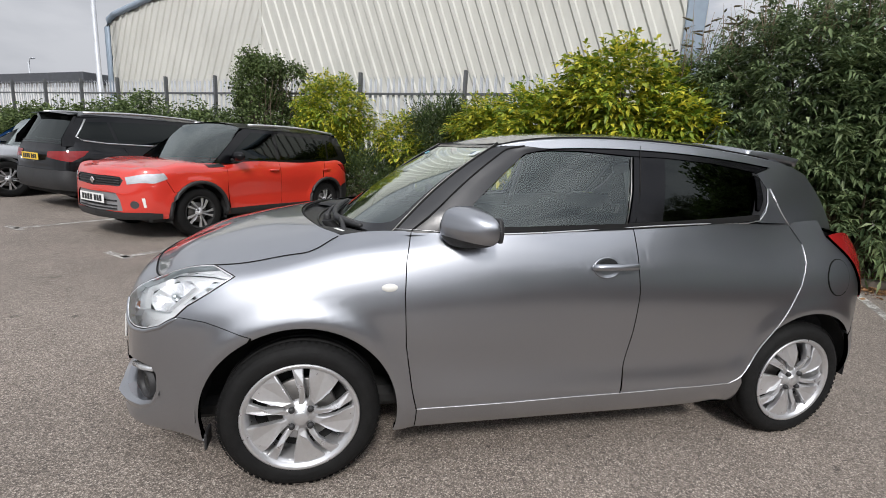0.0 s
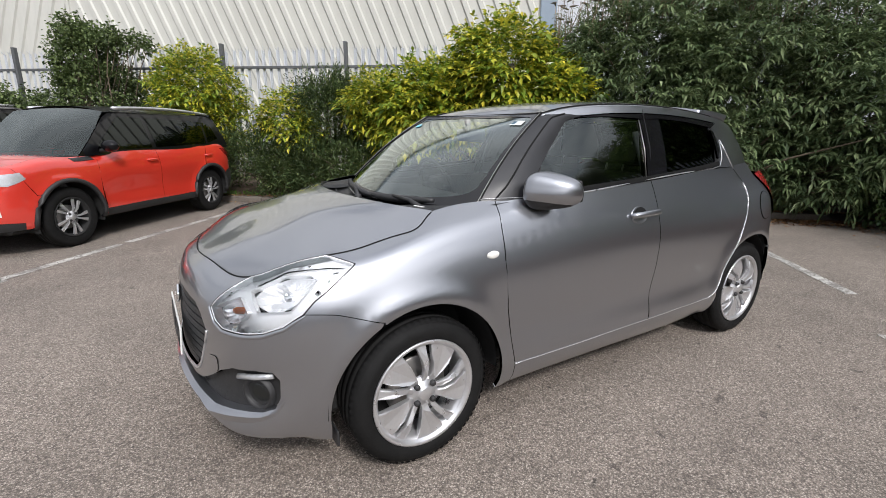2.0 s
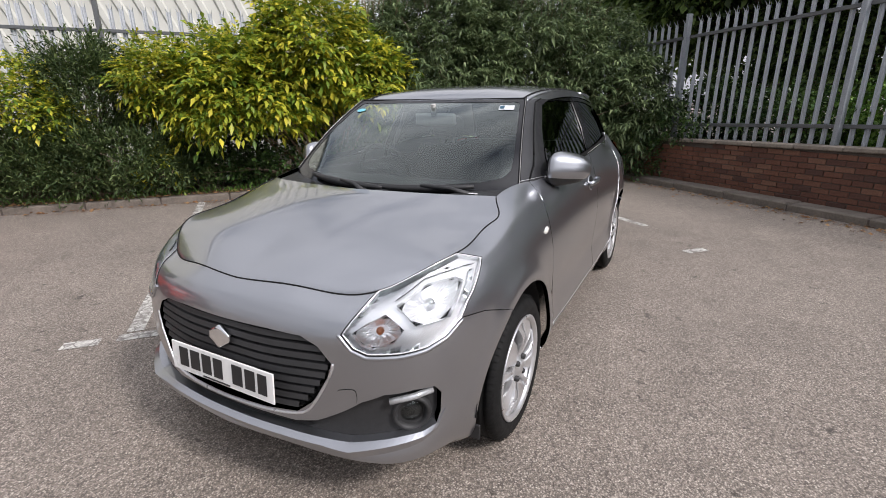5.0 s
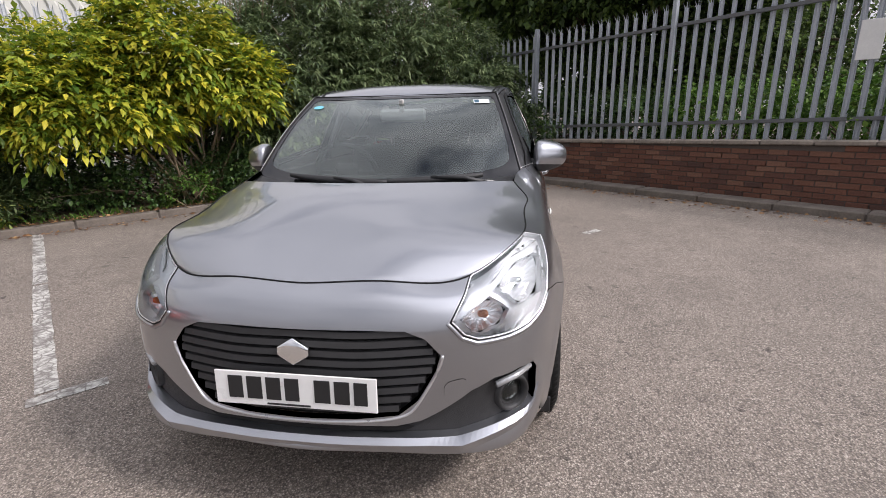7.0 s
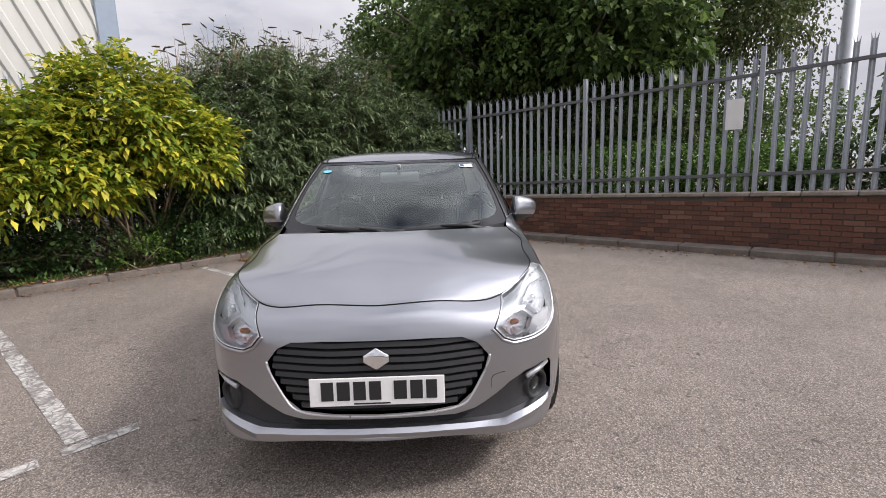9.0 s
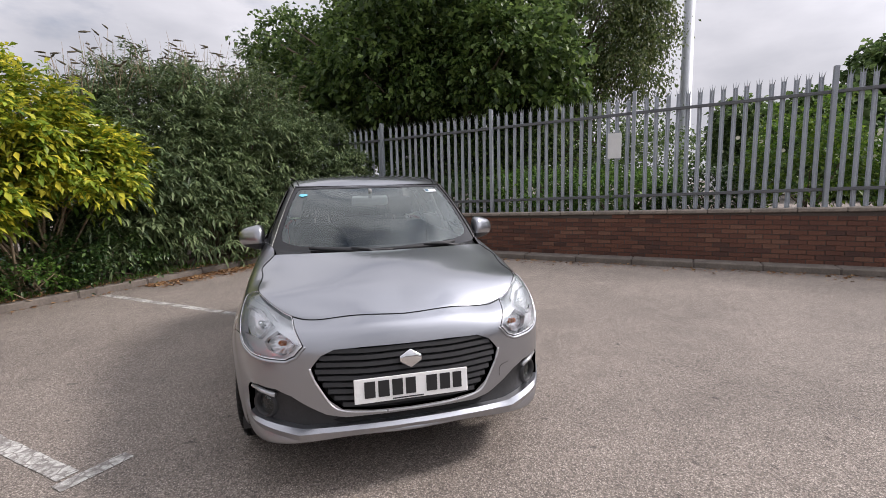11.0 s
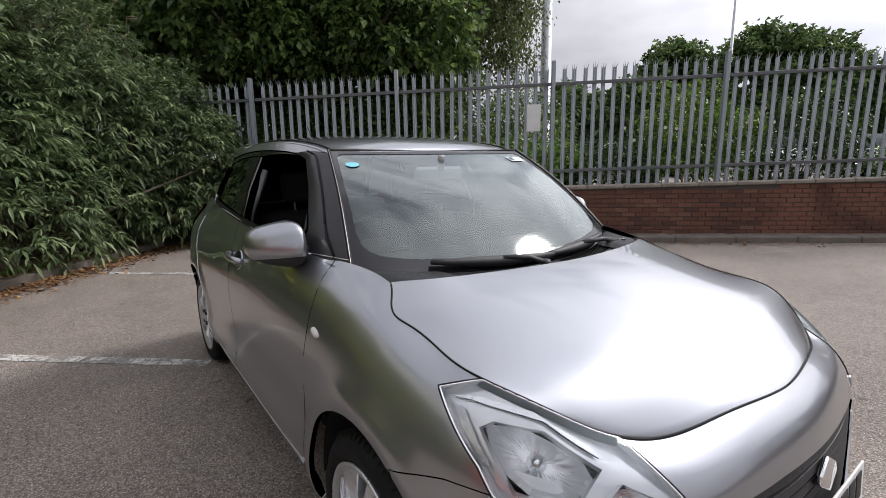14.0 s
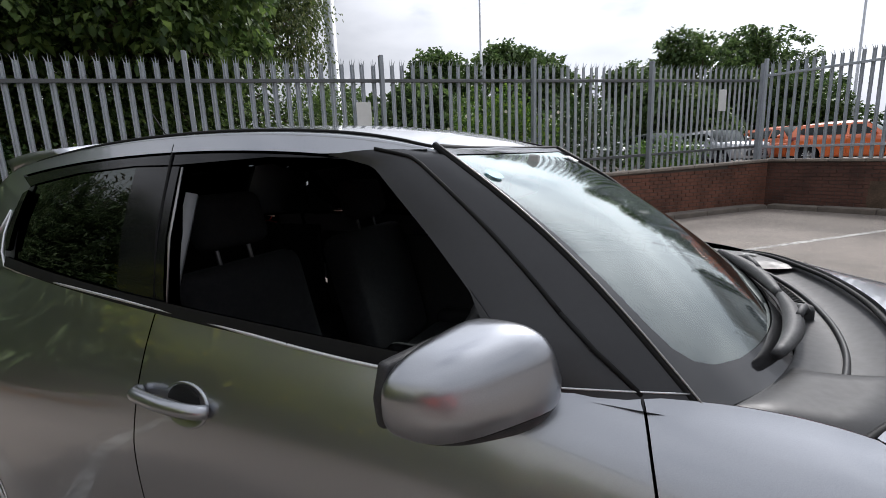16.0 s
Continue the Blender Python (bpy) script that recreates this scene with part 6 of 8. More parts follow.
    # scuttle and wipers
    def cowl(a, w):
        tt = np.abs(a)
        y_r = 0.655 * tt
        lo = np.stack([np.interp(y_r, REAR_Y, REAR_X) - 0.015, 0.655 * a, np.interp(y_r, REAR_Y, REAR_Z) - 0.016], -1)
        hi = np.stack([0.15 + 0.212 * tt**2.2, 0.685 * a, 0.975 + 0.042 * tt**2], -1)
        P = lo + (hi - lo) * w[..., None]
        P[..., 2] -= 0.022 * np.sin(np.pi * w)
        return P

    grid_sheet("scuttle_panel", cowl, 40, 12, M_SCUTTLE, "black plastic scuttle panel", 0.01)
    # mouldings of the scuttle: end covers with a raised edge, a rib, a slotted air grille
    for s in (-1, 1):
        vs = []
        for i in range(13):
            for j in range(7):
                a_, w_ = 0.60 + 0.36 * i / 12, 0.10 + 0.80 * j / 6
                p = cowl(np.array(a_), np.array(w_))
                rise = 0.012 * min(1.0, i / 2, (12 - i) / 1.5) * min(1.0, j / 1.2, (6 - j) / 1.2) + 0.003
                vs.append((p[0], s * p[1], p[2] + rise + 0.012 * math.sin(math.pi * w_)))
        me = mesh_of("scuttle_cover", vs, [(7 * i + j, 7 * i + j + 1, 7 * i + 8 + j, 7 * i + 7 + j) for i in range(12) for j in range(6)], M_SCUTTLE, True)
        if sum(p.normal.z for p in me.polygons) < 0:
            me.flip_normals()
        part("scuttle_cover", me, None, car, "raised black end cover of the scuttle")
    rib = cowl(np.linspace(-0.62, 0.62, 60), np.full(60, 0.52))
    strip("scuttle_rib", [(p[0], p[1], p[2] + 0.004) for p in rib], 0.006, M_SCUTTLE, car, "raised rib along the scuttle", 8)
    for k in range(26):
        y0 = -0.50 + 0.016 * k
        q0, q1 = cowl(np.array(y0 / 0.67), np.array(0.60)), cowl(np.array(y0 / 0.67), np.array(0.90))
        strip("scuttle_slat", [(q0[0], q0[1], q0[2] + 0.003), (q1[0], q1[1], q1[2] + 0.003)], 0.0028, M_SEAL, car, "", 5)
    # side fillers from wing top to pillar foot
    for s in (-1, 1):
        vs = []
        aw = np.linspace(a_h - 0.004, S.find((0.37, 0.70, 1.02))[0], 14)
        out = S.at(aw, np.full_like(aw, W))
        for i, p in enumerate(out):
            t = i / 13
            c = cowl(np.array(0.985 - 0.0 * t), np.array(0.05 + 0.95 * t))
            vs += [(p[0], s * p[1], p[2]), (c[0], s * c[1], c[2] + 0.006)]
        me = mesh_of("wing_cap", vs, [(2 * i, 2 * i + 1, 2 * i + 3, 2 * i + 2) for i in range(13)], M_SILVER, True)
        if sum(p.normal.z for p in me.polygons) < 0:
            me.flip_normals()
        part("wing_cap", me, None, car, "grey top of the wing beside the windscreen")

    def wiper(p_pivot, a_tip, a_root, w_blade):
        wp = root("wiper", Matrix.Identity(4), "", "")
        wp.parent = car
        wp["label"] = "black windscreen wiper"
        up = np.array((-0.012, 0, 0.02))
        n = 12
        line = [screen(np.array(a_root + (a_tip - a_root) * i / n), np.array(w_blade + 0.012 * i / n)) + up for i in range(n + 1)]
        v, f = tube([tuple(p) for p in line], [0.010 + 0.010 * math.sin(math.pi * i / n) for i in range(n + 1)], 6)
        part("blade", mesh_of("blade", v, f, M_PLASTIC, True), None, wp)
        m_ = line[n // 2] + np.array((-0.008, 0, 0.014))
        k = np.array(p_pivot)
        v, f = tube([tuple(k), tuple(k * 0.6 + m_ * 0.4 + np.array((0, 0, 0.012))), tuple(m_)], [0.014, 0.010, 0.008], 6)
        part("arm", mesh_of("arm", v, f, M_PLASTIC, True), None, wp)
        v, f = lathe([(0.0, -0.012), (0.016, -0.012), (0.02, 0.0), (0.02, 0.03)], 14)
        part("pivot_cap", mesh_of("pivot_cap", v, f, M_PLASTIC, True), None, wp, m=Matrix.Translation(tuple(k)) @ pose(0, 0, 0, -90, 0, 0))

    wiper((0.10, 0.02, 0.985), 0.66, -0.10, 0.024)
    wiper((0.17, -0.52, 0.995), -0.06, -0.74, 0.018)
    part("wiper_label", box_mesh("wiper_label", -0.035, 0.035, -0.007, 0.007, 0, 0.002, M_WHITE_BOARD), None, car, "", pose(0.157, -0.545, 1.005, 0, -8, 138))

    # door mirrors
    for s in (-1, 1):
        mir = root("door_mirror", Matrix.Identity(4), "", "")
        mir.parent = car
        mir["label"] = "grey door mirror on a black foot"
        bm = bmesh.new()
        bmesh.ops.create_uvsphere(bm, u_segments=36, v_segments=24, radius=1.0)
        for v in bm.verts:
            x, y, z = v.co
            sq = lambda t, e: math.copysign(abs(t) ** e, t)
            x, y, z = sq(x, 0.72), sq(y, 0.62), sq(z, 0.68)
            taper = 1 - 0.22 * (y * s)  # narrower outboard
            xx = 0.090 * x if x < 0 else 0.05 * x
            ridge = max(0.0, 1 - abs(z + 0.12) / 0.42) * max(0.0, -x) ** 0.5
            v.co = (0.662 + xx * taper + 0.05 * (y * s) - 0.010 * ridge, s * 0.833 + 0.09 * y, 1.072 + 0.076 * z * (1 - 0.28 * (y * s)) - 0.002 * (y * s))
        low = bm.copy()
        bmesh.ops.bisect_plane(bm, geom=bm.verts[:] + bm.edges[:] + bm.faces[:], plane_co=(0.6, 0, 1.030), plane_no=(0.12, 0, 1), clear_inner=True)
        bmesh.ops.bisect_plane(low, geom=low.verts[:] + low.edges[:] + low.faces[:], plane_co=(0.6, 0, 1.0285), plane_no=(0.12, 0, 1), clear_outer=True)
        bmesh.ops.bisect_plane(bm, geom=bm.verts[:] + bm.edges[:] + bm.faces[:], plane_co=(0.726, s * 0.833, 1.1), plane_no=(1, -s * 0.35, 0), clear_outer=True)
        for b, nm_, mat_, lab in ((bm, "shell", M_SILVER, "grey mirror shell"), (low, "lower_shell", M_PLASTIC, "black lower shell")):
            o = part(nm_, b, mat_, mir, lab)
            o.data.shade_smooth()
        gl = extruded("mirror_glass", [(-s * 0.07, -0.044), (s * 0.07, -0.04), (s * 0.074, 0.0), (s * 0.06, 0.044), (-s * 0.055, 0.05), (-s * 0.074, 0.02)], 0.006, M_CHROME, 0.002)
        part("mirror_glass", gl, None, mir, "mirror glass", Matrix.Translation((0.734, s * 0.833, 1.072)) @ Matrix.Diagonal((1, 0.9, 0.95, 1)) @ pose(0, 0, 0, 0, 0, 90 - s * 19))
        part("mirror_rim", extruded("mirror_rim", [(-s * 0.075, -0.05), (s * 0.078, -0.046), (s * 0.082, 0.0), (s * 0.068, 0.05), (-s * 0.06, 0.056), (-s * 0.08, 0.02)], 0.02, M_PLASTIC, 0.006), None, mir, "", Matrix.Translation((0.731, s * 0.833, 1.072)) @ Matrix.Diagonal((1, 0.9, 0.95, 1)) @ pose(0, 0, 0, 0, 0, 90 - s * 19))
        v, f = tube([(0.65, s * 0.81, 1.025), (0.62, s * 0.765, 1.02), (0.59, s * 0.725, 1.03)], [0.028, 0.03, 0.036], 10)
        part("foot", mesh_of("foot", v, f, M_PLASTIC, True), None, mir, "black mirror foot")

    # front door handles: scooped cup and bar
    for s in (-1, 1):
        hp = S.at(*map(np.array, S.side(1.285, 0.915)))
        nrm = S.normal(*map(np.array, S.side(1.285, 0.915)))
        tilt = math.degrees(math.asin(max(-1, min(1, nrm[2]))))
        hd = root("door_handle", Matrix.Identity(4), "", "")
        hd.parent = car
        hd["label"] = "grey bar handle over a scoop with a dark shade patch"
        fr = Matrix.Translation((hp[0], -hp[1], hp[2])) @ pose(0, 0, 0, -tilt, -1.5, 0)
        v, f = lathe([(0.0, 0.003), (0.5, 0.002), (0.9, -0.0012), (1.0, -0.0035), (1.03, -0.001), (1.04, 0.004)], 32)
        v = [(x * 0.066 - 0.015, y, z * 0.045 - 0.001) for x, y, z in v]
        build = [part("scoop", mesh_of("scoop", v, f, M_SILVER, True), None, hd, "rounded scoop", fr)]
        # flat black half disc stands in for the scoop's shade
        v, f = lathe([(0.0, -0.004), (0.85, -0.004), (1.0, -0.003)], 24)
        v = [(x * 0.05 - 0.012, y, abs(z) * 0.036 + 0.004) for x, y, z in v]
        build.append(part("scoop_shadow", mesh_of("scoop_shadow", v, f, M_PLASTIC, False), None, hd, "dark patch for the shade in the scoop", fr))
        bar = [(-0.105, -0.004, 0.0), (-0.095, -0.02, 0.001), (-0.06, -0.03, 0.001), (0.0, -0.034, 0.0), (0.06, -0.03, 0.0), (0.092, -0.022, 0.0), (0.1, -0.004, 0.0)]
        cv = [tuple(q) for q in spline(range(7), bar)(np.linspace(0, 6, 26))]
        v, f = tube([(x + 0.025, y, z) for x, y, z in cv], [0.013] * 26, 10)
        v = [Vector((p.x, p.y, p.z * 1.15)) for p in v]
        build.append(part("bar", mesh_of("bar", v, f, M_SILVER, True), None, hd, "grey pull bar", fr))
        if s > 0:
            for ob in build:
                me = ob.data.copy()
                me.transform(ob.matrix_basis)
                me.transform(Matrix.Diagonal((1, -1, 1, 1)))
                me.flip_normals()
                ob.data, ob.matrix_basis = me, Matrix.Identity(4)
        # side repeater
        rp = S.at(*map(np.array, S.side(0.335, 0.832)))
        v, f = lathe([(0.0, -0.009), (0.5, -0.008), (0.85, -0.005), (1.0, 0.0)], 24)
        v = [(x * 0.032, y, z * 0.017) for x, y, z in v]
        me = mesh_of("side_repeater", v, f, M_WHITELENS, True)
        if s > 0:
            me.transform(Matrix.Diagonal((1, -1, 1, 1)))
            me.flip_normals()
        part("side_repeater", me, None, car, "small oval white side repeater", Matrix.Translation((rp[0], s * rp[1], rp[2])))

    # wheels and arch liners
    HZ = 0.31
    for x in (0.005, 2.45):
        wheel(car, pose(x, -0.832, HZ, 0, 0, 0), 0.31, 0.224, 0.185, turn=8 if x < 1 else 30)
        wheel(car, pose(x, 0.832, HZ, 0, 0, 180), 0.31, 0.224, 0.185, turn=20)
        for s in (-1, 1):
            prof = []
            vs, fs = [], []
            n = 24
            for i in range(n + 1):
                t = radians(-2 + 184 * i / n)
                for y in (0.80, 0.52):
                    vs.append((x + 0.385 * math.cos(t), s * y, 0.315 + 0.385 * math.sin(t)))
            fs = [(2 * i, 2 * i + 1, 2 * i + 3, 2 * i + 2) for i in range(n)]
            o = len(vs)
            vs += [(x + 0.39 * math.cos(radians(-2 + 184 * i / n)), s * 0.53, 0.315 + 0.39 * math.sin(radians(-2 + 184 * i / n))) for i in range(n + 1)]
            fs.append(tuple(range(o, o + n + 1)))
            part("arch_liner", mesh_of("arch_liner", vs, fs, M_UNDER, True), None, car, "black wheel arch liner")
    part("underbody", box_mesh("underbody", -0.52, 2.82, -0.66, 0.66, 0.225, 0.32, M_UNDER, 0.03), None, car)
    part("engine_bay", box_mesh("engine_bay", -0.55, 0.12, -0.52, 0.52, 0.28, 0.70, M_UNDER, 0.03), None, car)
    part("mud_flap", box_mesh("mud_flap", -0.352, -0.342, -0.80, -0.72, 0.185, 0.25, M_PLASTIC, 0.003), None, car)
    part("mud_flap", box_mesh("mud_flap", -0.352, -0.342, 0.72, 0.80, 0.185, 0.25, M_PLASTIC, 0.003), None, car)

    # ---- inside ----
    def dash(a, w):
        tt = np.abs(a)
        prof = spline((0, 1, 2, 3, 4), ((0.16, 0.95), (0.45, 0.985), (0.68, 0.965), (0.76, 0.90), (0.74, 0.55)))(w * 4)
        return np.stack([prof[..., 0] + 0.06 * tt**2, 0.70 * a, prof[..., 1] - 0.015 * tt**4], -1)

    grid_sheet("dashboard", dash, 30, 24, M_DASH, "dark grey dashboard", 0.0)
    v, f = [], []
    ringp = [(0.0, 0.185 * math.cos(t), 0.185 * math.sin(t)) for t in np.linspace(0, 2 * math.pi, 33)]
    v, f = tube(ringp, 0.015, 8, False)
    sw = part("steering_wheel", mesh_of("steering_wheel", v, f, M_PLASTIC, True), None, car, "black steering wheel", pose(0.80, 0.36, 0.97, 0, -24, 0))
    part("wheel_boss", box_mesh("wheel_boss", -0.03, 0.03, -0.07, 0.07, -0.06, 0.06, M_PLASTIC, 0.02), None, sw)
    for ang in (0, 180, 270):
        c, s_ = math.cos(radians(ang)), math.sin(radians(ang))
        v, f = tube([(0, 0.05 * c, 0.05 * s_), (0, 0.18 * c, 0.18 * s_)], 0.014, 6)
        part("wheel_spoke", mesh_of("wheel_spoke", v, f, M_PLASTIC, True), None, sw)
    for x, y in ((1.22, -0.36), (1.22, 0.36)):
        seat = root("front_seat", pose(x, y, 0), "", "")
        seat.parent = car
        seat["label"] = "black fabric front seat"
        for nm_, b in (("cushion", (-0.32, 0.22, -0.25, 0.25, 0.42, 0.60)), ("bolster", (-0.28, 0.2, -0.27, -0.2, 0.55, 0.66)), ("bolster", (-0.28, 0.2, 0.2, 0.27, 0.55, 0.66))):
            o = part(nm_, box_bm(*b, 0.05, seg=3), M_FABRIC, seat)
            o.data.shade_smooth()
        o = part("backrest", box_bm(-0.06, 0.08, -0.25, 0.25, 0.55, 1.12, 0.055, seg=3), M_FABRIC, seat, m=pose(0.16, 0, 0.0, 0, 14, 0))
        o.data.shade_smooth()
        o = part("headrest", box_bm(-0.045, 0.05, -0.125, 0.125, 1.17, 1.34, 0.04, seg=3), M_FABRIC, seat, m=pose(0.13, 0, 0.0, 0, 14, 0))
        o.data.shade_smooth()
        for dy in (-0.06, 0.06):
            v, f = tube([(0.41, dy, 1.05), (0.44, dy, 1.18)], 0.007, 6)
            part("headrest_rod", mesh_of("headrest_rod", v, f, M_BRAKE, True), None, seat)
    o = part("rear_seat", box_bm(1.80, 2.25, -0.6, 0.6, 0.42, 0.62, 0.05, seg=3), M_FABRIC, car)
    o = part("rear_backrest", box_bm(-0.06, 0.08, -0.6, 0.6, 0.55, 1.10, 0.05, seg=3), M_FABRIC, car, m=pose(2.2, 0, 0.0, 0, 14, 0))
    for y in (-0.34, 0.34):
        part("rear_headrest", box_bm(2.44, 2.54, y - 0.11, y + 0.11, 1.08, 1.22, 0.035, seg=2), M_FABRIC, car)
    part("cabin_floor", box_mesh("cabin_floor", 0.5, 2.75, -0.68, 0.68, 0.30, 0.40, M_FABRIC), None, car)
    part("boot_side", box_mesh("boot_side", 2.40, 2.46, -0.6, 0.6, 0.4, 1.0, M_FABRIC), None, car)
    for s in (-1, 1):
        part("door_card", box_mesh("door_card", 0.50, 2.2, s * 0.72 - 0.02, s * 0.72 + 0.02, 0.40, 1.0, M_DASH, 0.01), None, car, "dark door card")
        part("boot_trim", box_mesh("boot_trim", 2.19, 2.76, s * 0.68 - 0.015, s * 0.68 + 0.015, 0.34, 1.04, M_FABRIC, 0.01), None, car, "black boot side trim")
    grid_sheet("headlining", lambda a, w: roof_at(a * 0.95, w * 0.98) - np.array((0, 0, 0.022)), 24, 24, M_LINING, "grey headlining", 0.0)
    rv = part("interior_mirror", box_mesh("interior_mirror", -0.012, 0.012, -0.135, 0.135, -0.036, 0.036, M_WHITE_BOARD, 0.012), None, car, "pale rear-view mirror on the windscreen", pose(0.80, 0, 1.295, 0, -8, 0))
    part("mirror_stalk", box_mesh("mirror_stalk", -0.03, 0.0, -0.012, 0.012, 0.02, 0.09, M_LINING, 0.004), None, rv)
    for s in (-1, 1):
        pts = [tuple(flank(np.array(x), np.array(z)) * (1, s, 1) - np.array((0, s * 0.05, 0))) for x, z in ((1.45, 1.32), (1.44, 1.1), (1.43, 0.9))]
        strip("seat_belt", pts, 0.018, M_INSERT, car, "grey seat belt", 4)
    return car


hatchback()

# ---- the other cars ----
def other_car(name, label, m, paint, L=4.175, wb=2.5, front=0.87, hw=0.8875, H=1.60, hood_z=1.0, belt=1.02, R=0.335, tall=True, roof_paint=None, rails=True, cladding=True, plate=M_PLATE, style="split", group="", detail=True, tail_slope=0.18, tail_glass_low=None, screen=(0.42, 1.02), chrome_line=False):
    """A parked car, front axle at the origin, x to the rear, left flank at y < 0."""
    car = root(name, m, label, "car", group)
    xr = L - front
    prof_n = ((0.10, 0.24), (0.03, 0.27), (0.0, 0.36), (0.0, 0.47), (0.0, 0.58), (0.01, 0.68), (0.03, hood_z * 0.80), (0.075, hood_z * 0.88), (0.17, hood_z * 0.915))
    prof_c = ((0.10, 0.24), (0.04, 0.28), (0.01, 0.38), (0.0, 0.5), (0.0, 0.6), (0.005, 0.72), (0.025, hood_z * 0.84), (0.06, hood_z * 0.91), (0.14, hood_z * 0.935))
    prof_f = ((0.08, 0.25), (0.03, 0.30), (0.015, 0.40), (0.012, 0.52), (0.006, 0.65), (0.012, 0.77), (0.03, hood_z * 0.88), (0.07, hood_z * 0.95), (0.16, hood_z * 0.985))
    prof_d = ((0.08, 0.25), (0.03, 0.30), (0.02, 0.40), (0.03, 0.52), (0.022, 0.66), (0.015, 0.78), (0.03, 0.89), (0.05, 0.96), (0.075, belt))
    prof_h = ((0.08, 0.26), (0.03, 0.31), (0.015, 0.42), (0.008, 0.54), (0.0, 0.67), (0.0, 0.80), (0.025, 0.92), (0.06, 1.0), (0.10, belt + 0.04))
    prof_t = ((0.10, 0.28), (0.04, 0.33), (0.0, 0.44), (0.0, 0.56), (0.02, 0.68), (0.03, 0.80), (0.05, 0.92), (0.08, 1.0), (0.12, belt + 0.04))
    F = -front
    out = ((F, 0), (F + 0.03, 0.34 * hw), (F + 0.09, 0.62 * hw), (F + 0.2, 0.82 * hw), (F + 0.38, 0.935 * hw), (-0.22, 0.975 * hw), (0.2, 0.99 * hw), (0.8, hw), (wb * 0.55, hw), (wb - 0.3, hw), (wb + 0.15, 0.995 * hw), (xr - 0.3, 0.965 * hw), (xr - 0.1, 0.86 * hw), (xr - 0.02, 0.55 * hw), (xr, 0))
    AR = R + 0.065
    arches = ((0, R, AR), (wb, R, AR))
    S = Shell(out, (prof_n, prof_n, prof_n, prof_c, prof_c, prof_f, prof_f, prof_d, prof_d, prof_d, prof_h, prof_h, prof_t, prof_t, prof_t), arches, 0.018)
    W = S.W

    def arc(cx, a0, a1, n=14):
        return [S.side(cx + AR * math.cos(radians(a0 + (a1 - a0) * i / n)), R + AR * math.sin(radians(a0 + (a1 - a0) * i / n))) for i in range(n + 1)]

    def pair(nm, poly, mat, lab="", **kw):
        ob = panel(nm, S.at, S.normal, fine(poly, 0.05), mat, car, label=lab, step=0.07, **kw)
        return ob, mirror_of(ob, nm, car)

    ring = lambda pts: [*pts, *[(-a, w) for a, w in reversed(pts) if a > 1e-6]]
    ds, dm, de = 0.46, wb * 0.52 + 0.13, wb - 0.12
    sd = S.side
    zl = 0.36
    a_l = S.find((F + 0.27, 0.86 * hw, hood_z * 0.85))[0]
    # wings and doors
    pair("front_wing", [sd(-0.36, 0.62), *arc(0, 130, -8), sd(ds, 0.30), sd(ds - 0.02, zl), sd(ds - 0.03, 0.7), sd(ds, belt - 0.02), (sd(ds, belt)[0], W), *[(a, W) for a in np.linspace(sd(ds, belt)[0], a_l + 0.05, 10)[1:]], S.find((-0.45, 0.93 * hw, hood_z * 0.80))], paint, "front wing")
    pair("front_door", [sd(ds, zl), sd(dm, zl), sd(dm, 0.7), (sd(dm, belt)[0], W), *[(a, W) for a in np.linspace(sd(dm, belt)[0], sd(ds, belt)[0], 8)[1:]], sd(ds - 0.03, 0.7)], paint, "front door")
    pair("rear_door", [sd(dm, zl), sd(de - 0.3, zl), *arc(wb, 168, 110, 6), (sd(wb + 0.05, belt)[0], W), *[(a, W) for a in np.linspace(sd(wb + 0.05, belt)[0], sd(dm, belt)[0], 8)[1:]], sd(dm, 0.7)], paint, "rear door")
    pair("rear_quarter", [*arc(wb, 108, 30, 10), sd(wb + 0.45, 0.62), S.find((xr - 0.16, 0.9 * hw, 0.66)), S.find((xr - 0.18, 0.88 * hw, 0.98)), (S.find((xr - 0.2, 0.8 * hw, belt))[0], W), *[(a, W) for a in np.linspace(S.find((xr - 0.2, 0.8 * hw, belt))[0], sd(wb + 0.05, belt)[0], 6)[1:]]], paint, "rear quarter panel")
    low = M_PLASTIC if cladding else paint
    pair("sill", [sd(ds - 0.08, 0.262), sd(wb - AR + 0.02, 0.262), sd(wb - AR + 0.0, zl), sd(ds - 0.02, zl)], low, "black plastic sill" if cladding else "painted sill")
    # bumpers
    J = S.find((-0.45, 0.93 * hw, hood_z * 0.80))
    fb = [(0, W), *[(a, W) for a in np.linspace(0.05, a_l + 0.05, 10)], J, sd(-0.36, 0.62), *arc(0, 132, 170, 5)]
    b_low = [sd(-AR - 0.02, 0.30), *[(a, 0.14) for a in np.linspace(sd(-AR - 0.05, 0.3)[0], 0, 8)]]
    gr = ring([S.front(y * hw, z * hood_z) for y, z in ((0, 0.80), (0.5, 0.80), (0.56, 0.76), (0.52, 0.69), (0, 0.67))])
    lo = ring([S.front(y * hw, z) for y, z in ((0, 0.60), (0.45, 0.60), (0.52, 0.52), (0.56, 0.38), (0, 0.36))])
    gr, lo = fine(gr, 0.04), fine(lo, 0.04)
    panel("front_bumper", S.at, S.normal, fine(ring(fb + b_low), 0.05), paint, car, holes=(gr, lo), step=0.06, label="painted front bumper")
    panel("grille", S.at, S.normal, gr, M_PLASTIC, car, lift=-0.015, rim=0, gap=0, step=0.06, label="black upper grille")
    panel("lower_grille", S.at, S.normal, lo, M_INSERT if cladding else M_PLASTIC, car, lift=-0.012, rim=0, gap=0, step=0.06, label="grey lower bumper insert")
